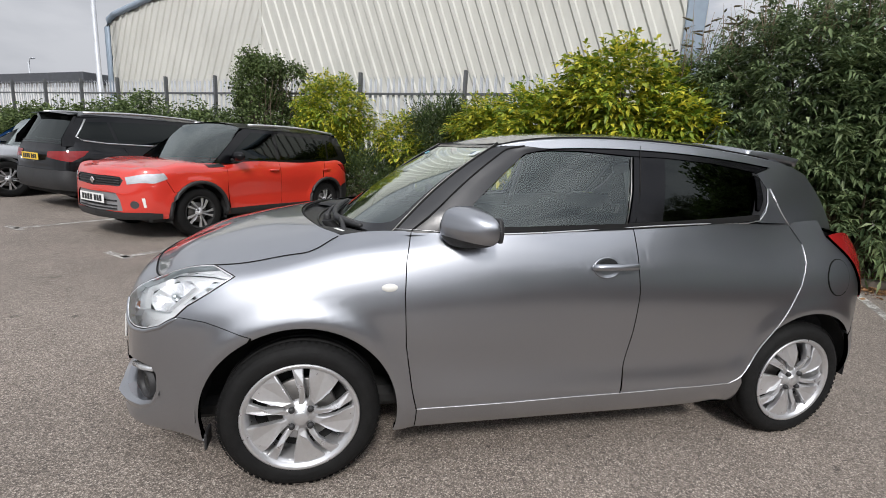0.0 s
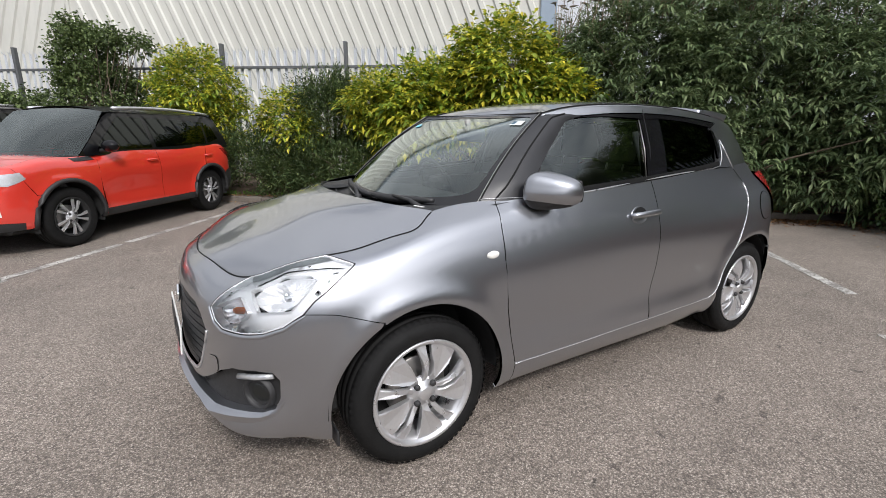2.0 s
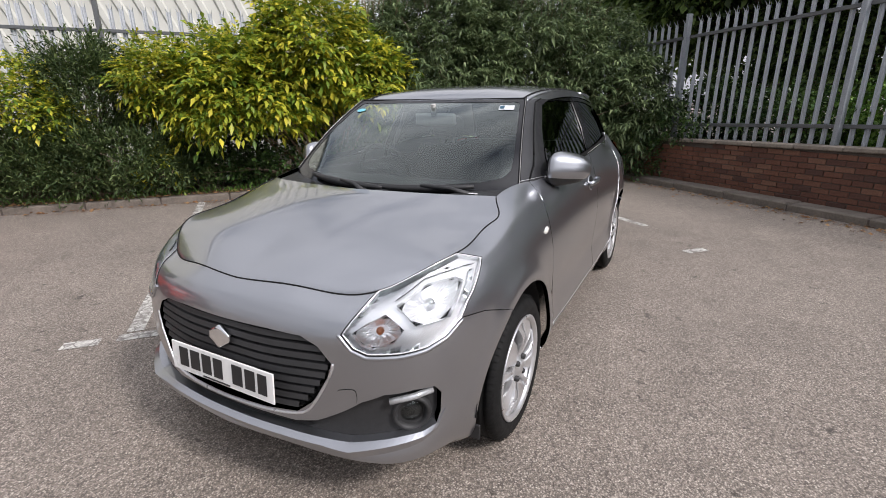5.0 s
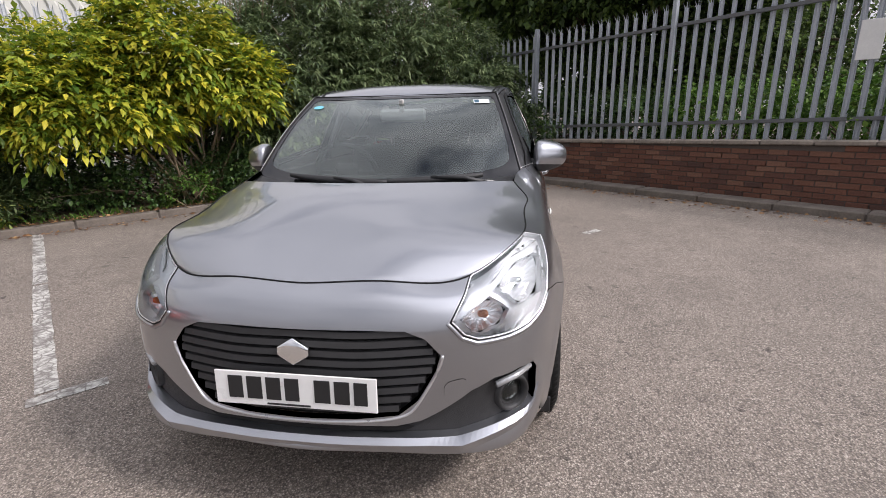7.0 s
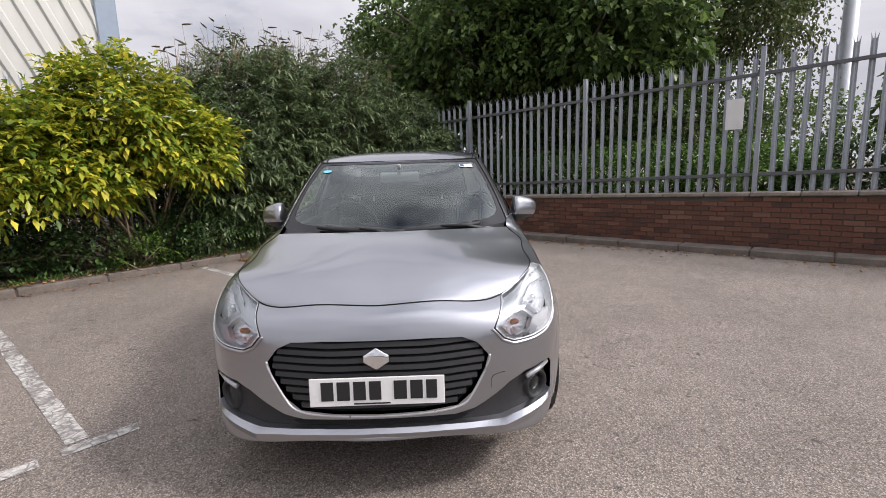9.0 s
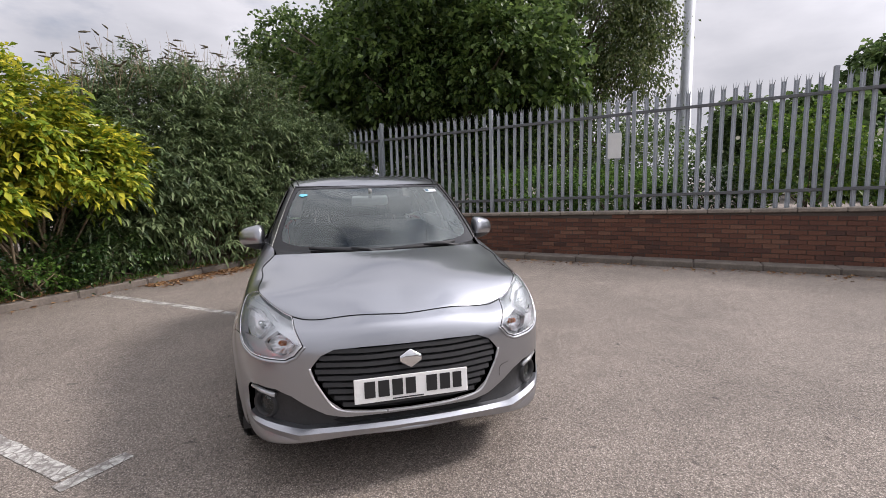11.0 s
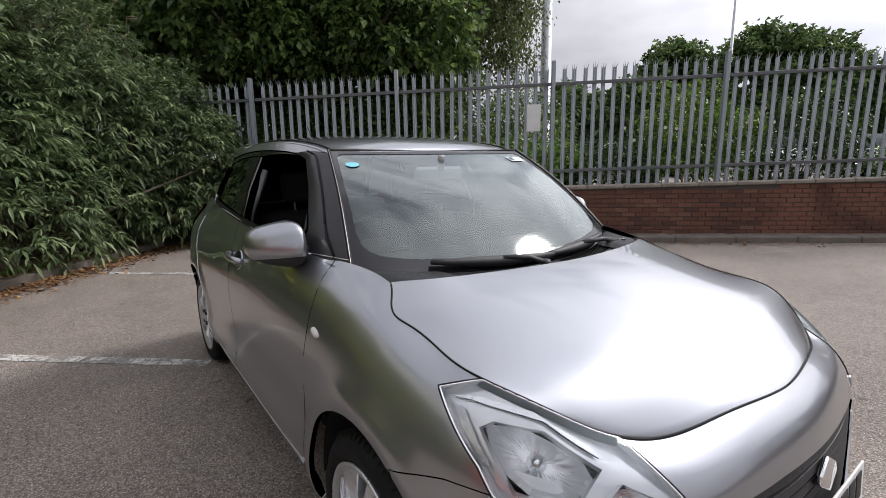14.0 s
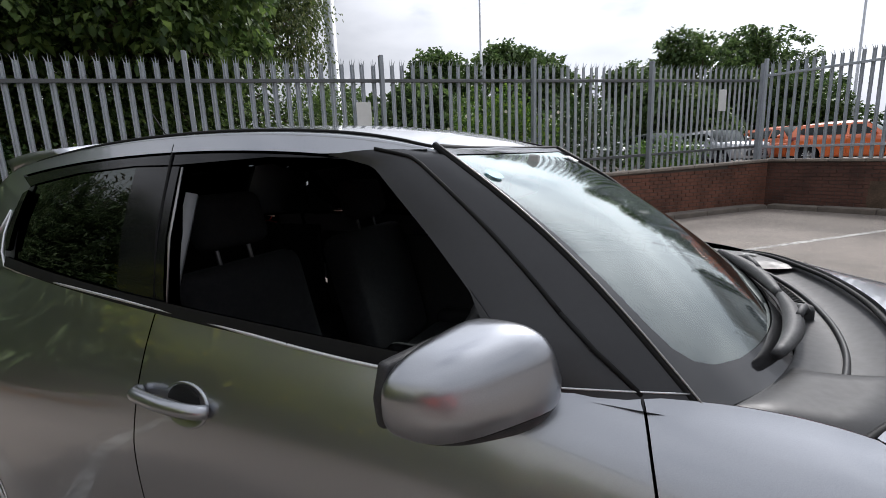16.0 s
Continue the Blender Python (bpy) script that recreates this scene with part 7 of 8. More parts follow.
    for i in range(4):
        z = hood_z * (0.69 + 0.03 * i)
        pts = [(float(S.at(*map(np.array, S.front(abs(y), z)))[0]) + 0.004, y, z) for y in np.linspace(-0.5 * hw, 0.5 * hw, 9)]
        strip("grille_bar", pts, 0.008, M_PLASTIC, car, "black grille bar", 5)
    part("badge", extruded("badge", [(-0.05, 0.0), (0.0, 0.045), (0.05, 0.0), (0.0, -0.045)], 0.012, M_CHROME, 0.003), None, car, "plain chrome badge", pose(F + 0.0, 0, hood_z * 0.735, 0, 0, -90))
    for y in (0.5, 0.44, 0.4):
        strip("intake_bar", [(float(S.at(*map(np.array, S.front(abs(q), y)))[0]) + 0.01, q, y) for q in np.linspace(-0.45 * hw, 0.45 * hw, 7)], 0.01, M_UNDER, car, "", 5)
    p_b = [(sd(wb + AR, 0.30)[0], 0.14), *arc(wb, 0, 28, 4), sd(wb + 0.45, 0.62), S.find((xr - 0.16, 0.9 * hw, 0.66)), (S.A, S.find((xr, 0.1, 0.66))[1]), (S.A, 0.14)]
    pair("rear_bumper", p_b, paint if not cladding else M_PLASTIC, "rear bumper", gap=0.002)
    pair("tailgate", [(S.A, S.find((xr, 0.1, 0.66))[1]), S.find((xr - 0.16, 0.9 * hw, 0.66)), S.find((xr - 0.18, 0.88 * hw, 0.98)), (S.find((xr - 0.2, 0.8 * hw, belt))[0], W), (S.A, W)], paint, "tailgate", gap=0.002)
    if cladding:
        for cx in (0, wb):
            for s in (-1, 1):
                pts = []
                for i in range(21):
                    t = radians(-8 + 196 * i / 20)
                    x, z = cx + (AR + 0.012) * math.cos(t), R + (AR + 0.012) * math.sin(t)
                    p = S.at(*map(np.array, sd(x, max(z, 0.27))))
                    pts.append((x, s * (float(p[1]) + 0.002), z))
                strip("arch_cladding", pts, 0.026, M_PLASTIC, car, "black plastic wheel arch cladding", 6)
    # lamps
    lampp = [S.find((F + 0.11, 0.58 * hw, hood_z * 0.80)), S.find((F + 0.12, 0.62 * hw, hood_z * 0.71)), S.find((F + 0.3, 0.88 * hw, hood_z * 0.735)), S.find((-0.42, 0.95 * hw, hood_z * 0.80)), S.find((-0.45, 0.90 * hw, hood_z * 0.865)), S.find((F + 0.25, 0.78 * hw, hood_z * 0.84))]
    pair("headlamp", lampp, M_LAMPGREY, "clear headlamp", lift=0.004)
    if cladding:
        pair("lower_skirt", [(0, 0.14 if False else S.front(0.01, 0.37)[1]), S.front(0.62 * hw, 0.37), S.find((-0.5, 0.93 * hw, 0.36)), S.find((-0.5, 0.93 * hw, 0.27)), S.front(0.62 * hw, 0.275), (0, S.front(0.01, 0.275)[1])], M_PLASTIC, "black plastic lower skirt", lift=0.006)
    if cladding and roof_paint:
        pair("daylight_strip", [S.front(0.815 * hw, 0.435), S.front(0.84 * hw, 0.44), S.front(0.835 * hw, 0.56), S.front(0.80 * hw, 0.555)], M_WHITELENS, "upright white daylight strip", lift=0.006)
        pair("wing_vent", [sd(0.16, belt - 0.085), sd(0.42, belt - 0.075), sd(0.40, belt - 0.035), sd(0.14, belt - 0.045)], M_PLASTIC, "black vent on the front wing", lift=0.006)
    pair("fog_lamp", [S.front(hw * (0.72 + 0.055 * math.cos(t)), 0.47 + 0.05 * math.sin(t)) for t in np.linspace(0, 6.28, 12, endpoint=False)], M_ALLOY_DARK if cladding else M_WHITELENS, "round fog lamp", lift=0.004)
    tl = [S.find((xr - 0.2, 0.9 * hw, 0.80)), S.find((xr - 0.01, 0.45 * hw, 0.86)), S.find((xr - 0.01, 0.45 * hw, 0.98)), S.find((xr - 0.45, 0.96 * hw, 1.0)), S.find((xr - 0.36, 0.96 * hw, 0.90))]
    pair("tail_lamp", tl, M_REDLENS, "red tail lamp", lift=0.008)
    # bonnet
    a_c, a_f = sd(screen[0] - 0.1, belt)[0], S.find((F + 0.2, 0.66 * hw, hood_z * 0.92))[0]
    bp = S.at(np.linspace(0, a_c, 120), np.full(120, W))
    k0 = int(119 * a_f / a_c)
    U_, T_ = (q.ravel() for q in np.meshgrid(np.linspace(0, 1, 25), np.linspace(-1, 1, 31), indexing="ij"))
    tt = np.abs(T_)
    edge = lambda q, a, b: np.stack([np.interp(q, np.linspace(0, 1, b - a), bp[a:b, c]) for c in range(3)], -1)
    back = np.array((screen[0] - 0.02, 0, hood_z * 0.995))
    rear_e = back + (bp[-1] - back) * np.stack([tt**2, tt, tt**2], -1)
    mid_e = bp[0] + (back - bp[0]) * np.stack([U_, U_, 1 - (1 - U_) ** 1.8], -1)
    Q_ = (1 - U_)[:, None] * edge(tt, 0, k0) + U_[:, None] * rear_e + (1 - tt)[:, None] * mid_e + tt[:, None] * edge(U_, k0 - 1, 120)
    Q_ -= (1 - U_)[:, None] * ((1 - tt)[:, None] * bp[0] + tt[:, None] * bp[k0 - 1]) + U_[:, None] * ((1 - tt)[:, None] * back + tt[:, None] * bp[-1])
    Q_[:, 2] += 0.03 * (4 * U_ * (1 - U_)) ** 0.8 * (1 - tt**4)
    Q_[:, 1] *= np.where(T_ < 0, -1, 1)
    vs = Q_.tolist()
    fs = [(i * 31 + k, (i + 1) * 31 + k, (i + 1) * 31 + k + 1, i * 31 + k + 1) for i in range(24) for k in range(30)]
    me = mesh_of("bonnet", vs, fs, paint, True)
    if sum(q.normal.z for q in me.polygons) < 0:
        me.flip_normals()
    part("bonnet", me, None, car, "painted bonnet")
    # cabin
    sx0, sx1 = screen
    rx = xr - tail_slope - 0.12
    yb, yt = hw - 0.085, hw - 0.26

    def side(x, z):
        t = np.clip((z - belt) / (H - 0.1 - belt), -0.2, 1.2)
        y = yb + (yt - yb) * np.sign(t) * np.abs(t) ** 1.2 - 0.05 * np.clip((x - wb) / 0.8, 0, 1) ** 2
        return np.stack([x, y, z], -1)

    sn_ = numeric_normal(side, (0, 1, 0))
    zt = H - 0.1

    def flank(nm, poly, mat, lab="", **kw):
        ob = panel(nm, side, sn_, fine(poly, 0.06), mat, car, label=lab, step=0.09, **kw)
        return ob, mirror_of(ob, nm, car)

    top = roof_paint or paint
    flank("cabin_side", [(sx0, belt - 0.03), (xr - 0.1, belt - 0.03), (xr - 0.13, belt + 0.1), (rx + 0.05, zt - 0.05), (rx - 0.15, zt), (sx1 + 0.05, zt + 0.01), (sx1 - 0.1, zt - 0.06)], top, "window surround", rim=0.02, holes=())
    w0 = sx0 + 0.27
    flank("front_side_window", [(w0, belt + 0.02), (dm - 0.03, belt + 0.03), (dm - 0.01, zt - 0.06), (sx1 + 0.12, zt - 0.06), (w0 + 0.1, belt + 0.13)], M_PRIVACY, "tinted side window", lift=0.004, rim=0, gap=0)
    flank("rear_side_window", [(dm + 0.05, belt + 0.03), (wb + 0.08, belt + 0.05), (wb + 0.15, zt - 0.1), (dm + 0.06, zt - 0.06)], M_PRIVACY, "dark rear side window", lift=0.004, rim=0, gap=0)
    flank("quarter_window", [(wb + 0.14, belt + 0.06), (xr - 0.36, belt + 0.12), (xr - 0.45, zt - 0.13), (wb + 0.2, zt - 0.1)], M_PRIVACY, "dark quarter window", lift=0.004, rim=0, gap=0)

    def sheet(nm, fn, mat, lab, na=20, nw=14, up=(0, 0, 1)):
        A_, W_ = np.meshgrid(np.linspace(-1, 1, na + 1), np.linspace(0, 1, nw + 1), indexing="ij")
        P = fn(A_.ravel(), W_.ravel())
        f_ = [(i * (nw + 1) + j, (i + 1) * (nw + 1) + j, (i + 1) * (nw + 1) + j + 1, i * (nw + 1) + j + 1) for i in range(na) for j in range(nw)]
        me = mesh_of(nm, P.tolist(), f_, mat, True)
        if sum((p.normal for p in me.polygons), Vector()).dot(Vector(up)) < 0:
            me.flip_normals()
        return part(nm, me, None, car, lab)

    sheet("roof", lambda a, w: np.stack([sx1 + (rx - sx1) * w - 0.06 * a**2 * (1 - w), (yt + 0.01) * a, zt + 0.1 * (1 - np.abs(a) ** 2.4) * (0.55 + 0.45 * np.sin(np.pi * (0.12 + 0.72 * w))) - 0.05 * w**3], -1), top, "painted roof")
    sheet("windscreen", lambda a, w: np.stack([sx0 + 0.16 * a**2 * (1 - w) + (sx1 - sx0) * w - 0.06 * a**2 * w, ((yb - 0.03) * (1 - w) + (yt + 0.01) * w) * a, hood_z * 0.985 + (zt + 0.055 - hood_z * 0.985) * w - 0.05 * a**2 * w + 0.04 * np.sin(np.pi * w)], -1), M_PRIVACY if not detail else M_SCREEN_PLAIN, "sloping windscreen", up=(-1, 0, 1))
    sheet("tailgate_glass", lambda a, w: np.stack([xr - 0.1 - tail_slope * w - 0.05 * a**2, ((yb - 0.08) * (1 - w) + yt * w) * a, belt + 0.0 + (zt + 0.02 - belt) * w], -1), M_PRIVACY, "dark rear screen", up=(1, 0, 0.3))
    sheet("roof_spoiler", lambda a, w: np.stack([rx - 0.05 + 0.22 * w - 0.05 * a**2, (yt - 0.02) * a, zt + 0.035 - 0.03 * w - 0.03 * a**2], -1), top, "roof spoiler", nw=4)
    part("cabin_tub", box_mesh("cabin_tub", sx0 + 0.3, xr - 0.35, -yb + 0.12, yb - 0.12, 0.35, belt - 0.08, M_UNDER, 0.02), None, car)
    for y in (-0.37, 0.37):
        o = part("front_seat", box_bm(wb * 0.5 + 0.1, wb * 0.5 + 0.26, y - 0.23, y + 0.23, belt - 0.2, H - 0.28, 0.05), M_FABRIC, car)
    part("dashboard", box_mesh("dashboard", sx0 + 0.2, sx0 + 0.55, -yb + 0.1, yb - 0.1, belt - 0.3, belt - 0.07, M_DASH, 0.06), None, car)
    part("underbody", box_mesh("underbody", F + 0.25, xr - 0.2, -hw + 0.14, hw - 0.14, 0.24, 0.40, M_UNDER, 0.03), None, car)
    if chrome_line:
        for s in (-1, 1):
            line = [(sx0 + 0.5, belt + 0.0), (wb * 0.6, belt + 0.01), (wb + 0.3, belt + 0.04), (xr - 0.42, belt + 0.07), (xr - 0.33, belt + 0.13), (xr - 0.42, belt + 0.26), (xr - 0.52, zt - 0.08)]
            strip("window_line", [tuple(side(np.array(x), np.array(z)) * (1, s, 1) + np.array((0, s * 0.008, 0))) for x, z in line], 0.014, M_ALLOY, car, "bright silver window line", 6)
    if rails:
        for s in (-1, 1):
            pts = [(x, s * (yt - 0.01), zt + 0.045 + 0.03 * math.sin(math.pi * (x - sx1) / (rx - sx1)) - 0.03 * ((x - sx1) / (rx - sx1)) ** 3) for x in np.linspace(sx1 + 0.12, rx - 0.1, 14)]
            strip("roof_rail", pts, 0.022, M_ALLOY, car, "silver roof rail", 8)
    for s in (-1, 1):
        b = bmesh.new()
        bmesh.ops.create_uvsphere(b, u_segments=16, v_segments=10, radius=1.0, matrix=Matrix.Translation((sx0 + 0.34, s * (hw + 0.03), belt + 0.08)) @ Matrix.Diagonal((0.075, 0.11, 0.07, 1)))
        o = part("door_mirror", b, M_GLOSSBLACK if roof_paint else paint, car, "door mirror")
        o.data.shade_smooth()
        v, f = tube([(sx0 + 0.34, s * (hw - 0.02), belt + 0.03), (sx0 + 0.32, s * (hw - 0.1), belt + 0.02)], 0.025, 6)
        part("mirror_foot", mesh_of("mirror_foot", v, f, M_PLASTIC, True), None, car)
        for hx in (dm - 0.14, wb + 0.0):
            hy = float(S.at(*map(np.array, sd(hx, 0.9)))[1])
            v, f = tube([(hx - 0.09, s * (hy + 0.005), 0.895), (hx - 0.06, s * (hy + 0.03), 0.9), (hx + 0.06, s * (hy + 0.03), 0.9), (hx + 0.09, s * (hy + 0.005), 0.9)], 0.014, 6)
            part("door_handle", mesh_of("door_handle", v, f, paint, True), None, car, "painted door handle")
    for px, ang, mt in ((F - 0.012, -90, plate), (xr + 0.012, 90, M_PLATE_Y)):
        pl = part("number_plate", box_mesh("number_plate", -0.26, 0.26, -0.006, 0, -0.056, 0.056, mt, 0.002), None, car, "number plate with dark bars", pose(px, 0, 0.52 if ang < 0 else 0.86, 0, 0, ang))
        x = -0.215
        for k in range(8):
            if k != 4:
                part("plate_bar", box_mesh("plate_bar", x, x + 0.046, -0.0085, -0.006, -0.036, 0.036, M_INK), None, pl)
                x += 0.059
            else:
                x += 0.03
    for x in (0, wb):
        for s in (-1, 1):
            wheel(car, pose(x, s * (hw - 0.035), R, 0, 0, 0 if s < 0 else 180), R, R - 0.115, 0.21, turn=14 + 20 * x, style=style, dark=True)
            vs, fs = [], []
            for i in range(17):
                t = radians(-15 + 210 * i / 16)
                for y in (hw - 0.03, hw - 0.33):
                    vs.append((x + (AR + 0.015) * math.cos(t), s * y, R + (AR + 0.015) * math.sin(t)))
            fs = [(2 * i, 2 * i + 1, 2 * i + 3, 2 * i + 2) for i in range(16)]
            part("arch_liner", mesh_of("arch_liner", vs, fs, M_UNDER, True), None, car)
    return car


PARKED, FAR = "parked cars", "cars beyond the fence"
other_car("suv_car", "bright red compact SUV with a black roof and silver rails", LOT @ pose(-4.87, 2.27, 0, 0, 0, 90), M_RED, roof_paint=M_BLACKCAR, group=PARKED, screen=(0.24, 0.90))
other_car("suv_car", "black family SUV with silver roof rails, reversed towards the lane", LOT @ pose(-7.92, 5.75, 0, 0, 0, -90), M_BLACKCAR, L=4.66, wb=2.67, front=0.95, hw=0.9, H=1.68, hood_z=1.04, belt=1.08, R=0.35, group=PARKED, tail_slope=0.3, chrome_line=True)
other_car("estate_car", "pale silver car with dark glass at the end of the row", LOT @ pose(-10.3, 2.3, 0, 0, 0, 90), M_PALECAR, H=1.5, hw=0.87, hood_z=0.95, rails=False, cladding=False, group=PARKED)
other_car("hatchback_car", "blue car at the end of the parked row", LOT @ pose(-12.0, 2.9, 0, 0, 0, 90), M_BLUECAR, H=1.55, hw=0.87, hood_z=0.95, rails=False, cladding=False, group=PARKED)
for u, v, ang, mat, lab in (
    (15.5, -13.2, -15, M_PALECAR, "pale silver car parked beyond the fence"),
    (13.6, -15.3, -15, M_DARKCAR, "dark grey car parked beyond the fence"),
    (12.2, -17.1, -15, M_PALECAR, "silver car parked between a grey and an orange car"),
    (10.3, -18.6, -18, M_ORANGECAR, "bright orange car parked beyond the fence"),
    (7.6, -18.6, 12, M_ORANGECAR, "bright orange car beside the white box body"),
    (3.2, -12.9, -70, M_WHITECAR, "white car near the van beyond the fence"),
    (13.6, -8.4, -35, M_WHITECAR, "white car beyond the fence"),
):
    other_car("hatchback_car", lab, LOT @ pose(u, v, 0.62, 0, 0, ang), mat, L=4.1, H=1.48, hw=0.87, hood_z=0.93, belt=0.97, R=0.31, rails=False, cladding=False, group=FAR, detail=False)


# ---- street furniture and distant buildings ----
def lamp_post(label, u, v, height, r, arm=0.0, ang=0.0):
    ob = root("street_lamp", LOT @ pose(u, v, 0, 0, 0, ang), label, "street lamp", group="street lamps")
    v_, f_ = tube([(0, 0, 0), (0, 0, 1.3), (0, 0, 1.35), (0, 0, height)], [r * 1.35, r * 1.35, r, r * 0.7], 14)
    part("column", mesh_of("column", v_, f_, M_GALV_PALE, True), None, ob)
    if arm:
        v_, f_ = tube([(0, 0, height - 0.3), (0.1, 0, height), (arm * 0.5, 0, height + 0.2), (arm, 0, height + 0.25)], [r * 0.6, r * 0.5, r * 0.4, r * 0.35], 8)
        part("arm", mesh_of("arm", v_, f_, M_GALV_PALE, True), None, ob)
        part("lantern", box_bm(arm - 0.1, arm + 0.45, -0.1, 0.1, height + 0.2, height + 0.32, 0.04), M_GALV_PALE, ob)
    return ob


lamp_post("tall grey steel lamp column behind the palisade fence", 14.5, -1.65, 9.5, 0.19)
lamp_post("thin street lamp column beyond the fence", 24.0, -11.8, 10.0, 0.09, 1.4, 60)
lamp_post("street lamp with a bent arm beyond the fence", 17.0, -34.0, 10.5, 0.09, 1.6, -60)
lamp_post("grey lamp column behind the far fence", -17.5, 8.2, 9.0, 0.09)
lamp_post("small lamp column behind the white building", -46, 18, 6.2, 0.08, 0.5)


def low_building(name, label, u0, u1, v0, v1, z, wall_mat, roof_mat, windows=0, pitched=0.0):
    ob = root(name, LOT, label, "building")
    part("wall", box_mesh("wall", u0, u1, v0, v1, 0, z, wall_mat, 0.02), None, ob)
    if pitched:
        m = (v0 + v1) / 2
        part("roof", mesh_of("roof", [(u0 - 0.3, v0 - 0.4, z), (u1 + 0.3, v0 - 0.4, z), (u1 + 0.3, m, z + pitched), (u0 - 0.3, m, z + pitched), (u0 - 0.3, v1 + 0.4, z), (u1 + 0.3, v1 + 0.4, z)], [(0, 1, 2, 3), (3, 2, 5, 4), (0, 3, 4), (1, 5, 2)], roof_mat), None, ob, "tiled pitched roof")
    else:
        part("fascia", box_mesh("fascia", u0 - 0.25, u1 + 0.25, v0 - 0.25, v1 + 0.25, z, z + 0.5, roof_mat, 0.03), None, ob, "dark flat roof edge")
    n = windows
    for i in range(n):
        t = (i + 0.5) / n
        win = part("window", box_mesh("window", u0 - 0.05, u0 + 0.02, v0 + (v1 - v0) * t - 0.6, v0 + (v1 - v0) * t + 0.6, z * 0.45, z * 0.8, M_GLOSSBLACK, 0.01), None, ob, "dark window")
        part("frame", box_mesh("frame", u0 - 0.08, u0 - 0.04, v0 + (v1 - v0) * t - 0.68, v0 + (v1 - v0) * t + 0.68, z * 0.43, z * 0.46, M_WHITE_BOARD, 0.01), None, win)
    return ob


M_RENDERW = simple("white_render", (0.66, 0.66, 0.65), 0.8, spread=0.06, scale=1.5)
M_SLATE = simple("dark_slate", (0.06, 0.065, 0.075), 0.6, spread=0.2)
M_ROOFTILE = simple("red_roof_tile", (0.28, 0.09, 0.05), 0.85, spread=0.3, scale=3)
M_FARBRICK = simple("far_brickwork", (0.26, 0.12, 0.08), 0.9, spread=0.25, scale=3)
low_building("office_building", "low white building with a dark flat roof", -75, -26, 12, 26, 3.6, M_RENDERW, M_SLATE)
low_building("brick_house", "distant brick building with a red tiled roof", 40, 50, -33, -19, 4.2, M_FARBRICK, M_ROOFTILE, 6, 2.6)
low_building("shop_building", "distant white building with a red band", 42, 52, -14, -4, 4.6, M_RENDERW, M_SLATE, 5)
low_building("white_van_box", "tall white box body beyond the fence", 2.5, 5.0, -20.0, -14.5, 3.2, M_RENDERW, M_RENDERW)
part("sign_band", box_mesh("sign_band", 41.9, 41.99, -13, -5, 3.4, 4.1, M_REDLENS, 0.01), None, bpy.data.objects["shop_building"], "red sign band")

# ---- plants ----
RNG = np.random.default_rng(7)


def unit(v):
    return v / np.maximum(np.linalg.norm(v, axis=-1, keepdims=True), 1e-9)


def leaves(base, way, length, width, droop=0.4, fold=0.25, plain=False):
    """Verts and faces of leaves: base points, directions; each leaf is folded along its rib and hangs at the tip."""
    n = len(base)
    way = unit(way)
    up = np.tile(np.array((0.0, 0.0, 1.0)), (n, 1)) + RNG.normal(0, 0.35, (n, 3))
    side = unit(np.cross(way, up))
    nrm = unit(np.cross(side, way))
    L, Wd = length[:, None], width[:, None]
    down = np.array((0, 0, -1.0))
    mid = base + way * L * 0.5 + down * L * droop * 0.12
    tip = base + way * L * 0.92 + down * L * droop * 0.5
    if plain:  # two faces, for small and distant leaves
        v = np.stack([base, mid + side * Wd / 2 + nrm * Wd * fold, tip, mid - side * Wd / 2 + nrm * Wd * fold], 1).reshape(-1, 3)
        k = (np.arange(n) * 4)[:, None]
        return v, np.concatenate([k + np.array(t) for t in ((0, 2, 1), (0, 3, 2))], 0)
    lt, rt = mid + side * Wd / 2 + nrm * Wd * fold, mid - side * Wd / 2 + nrm * Wd * fold
    v = np.stack([base, lt, mid, rt, tip], 1).reshape(-1, 3)
    k = (np.arange(n) * 5)[:, None]
    f = np.concatenate([k + np.array(t) for t in ((0, 2, 1), (0, 3, 2), (1, 2, 4), (2, 3, 4))], 0)
    return v, f


def leaf_mesh(name, chunks, material):
    vs, fs, o = [], [], 0
    for v, f in chunks:
        vs.append(v)
        fs.append(f + o)
        o += len(v)
    v, f = np.concatenate(vs), np.concatenate(fs)
    me = bpy.data.meshes.new(name)
    me.vertices.add(len(v))
    me.vertices.foreach_set("co", v.astype(np.float32).ravel())
    me.loops.add(len(f) * 3)
    me.loops.foreach_set("vertex_index", f.astype(np.int32).ravel())
    me.polygons.add(len(f))
    me.polygons.foreach_set("loop_start", np.arange(0, len(f) * 3, 3, dtype=np.int32))
    me.polygons.foreach_set("loop_total", np.full(len(f), 3, dtype=np.int32))
    me.materials.append(material)
    me.update(calc_edges=True)
    return me


def lumps(center, radii, n, size, inner=0.55, low=-1.0):
    """Centres of leafy clumps on and below an uneven ellipsoid; returns places and outward directions."""
    c, r = np.array(center), np.array(radii)
    d = unit(RNG.normal(0, 1, (n * 3, 3)))
    d = d[d[:, 2] > low][:n]
    ph = RNG.uniform(0, 6.28, 6)
    wob = 1 + 0.13 * np.sin(3.1 * d[:, 0] * 2 + ph[0]) * np.cos(2.7 * d[:, 2] * 2 + ph[1]) + 0.11 * np.sin(5.3 * d[:, 1] * 2 + 4.1 * d[:, 2] + ph[2])
    depth = 1 - (1 - inner) * RNG.random(len(d)) ** 2.2
    return c + d * r * (wob * depth)[:, None], d, depth


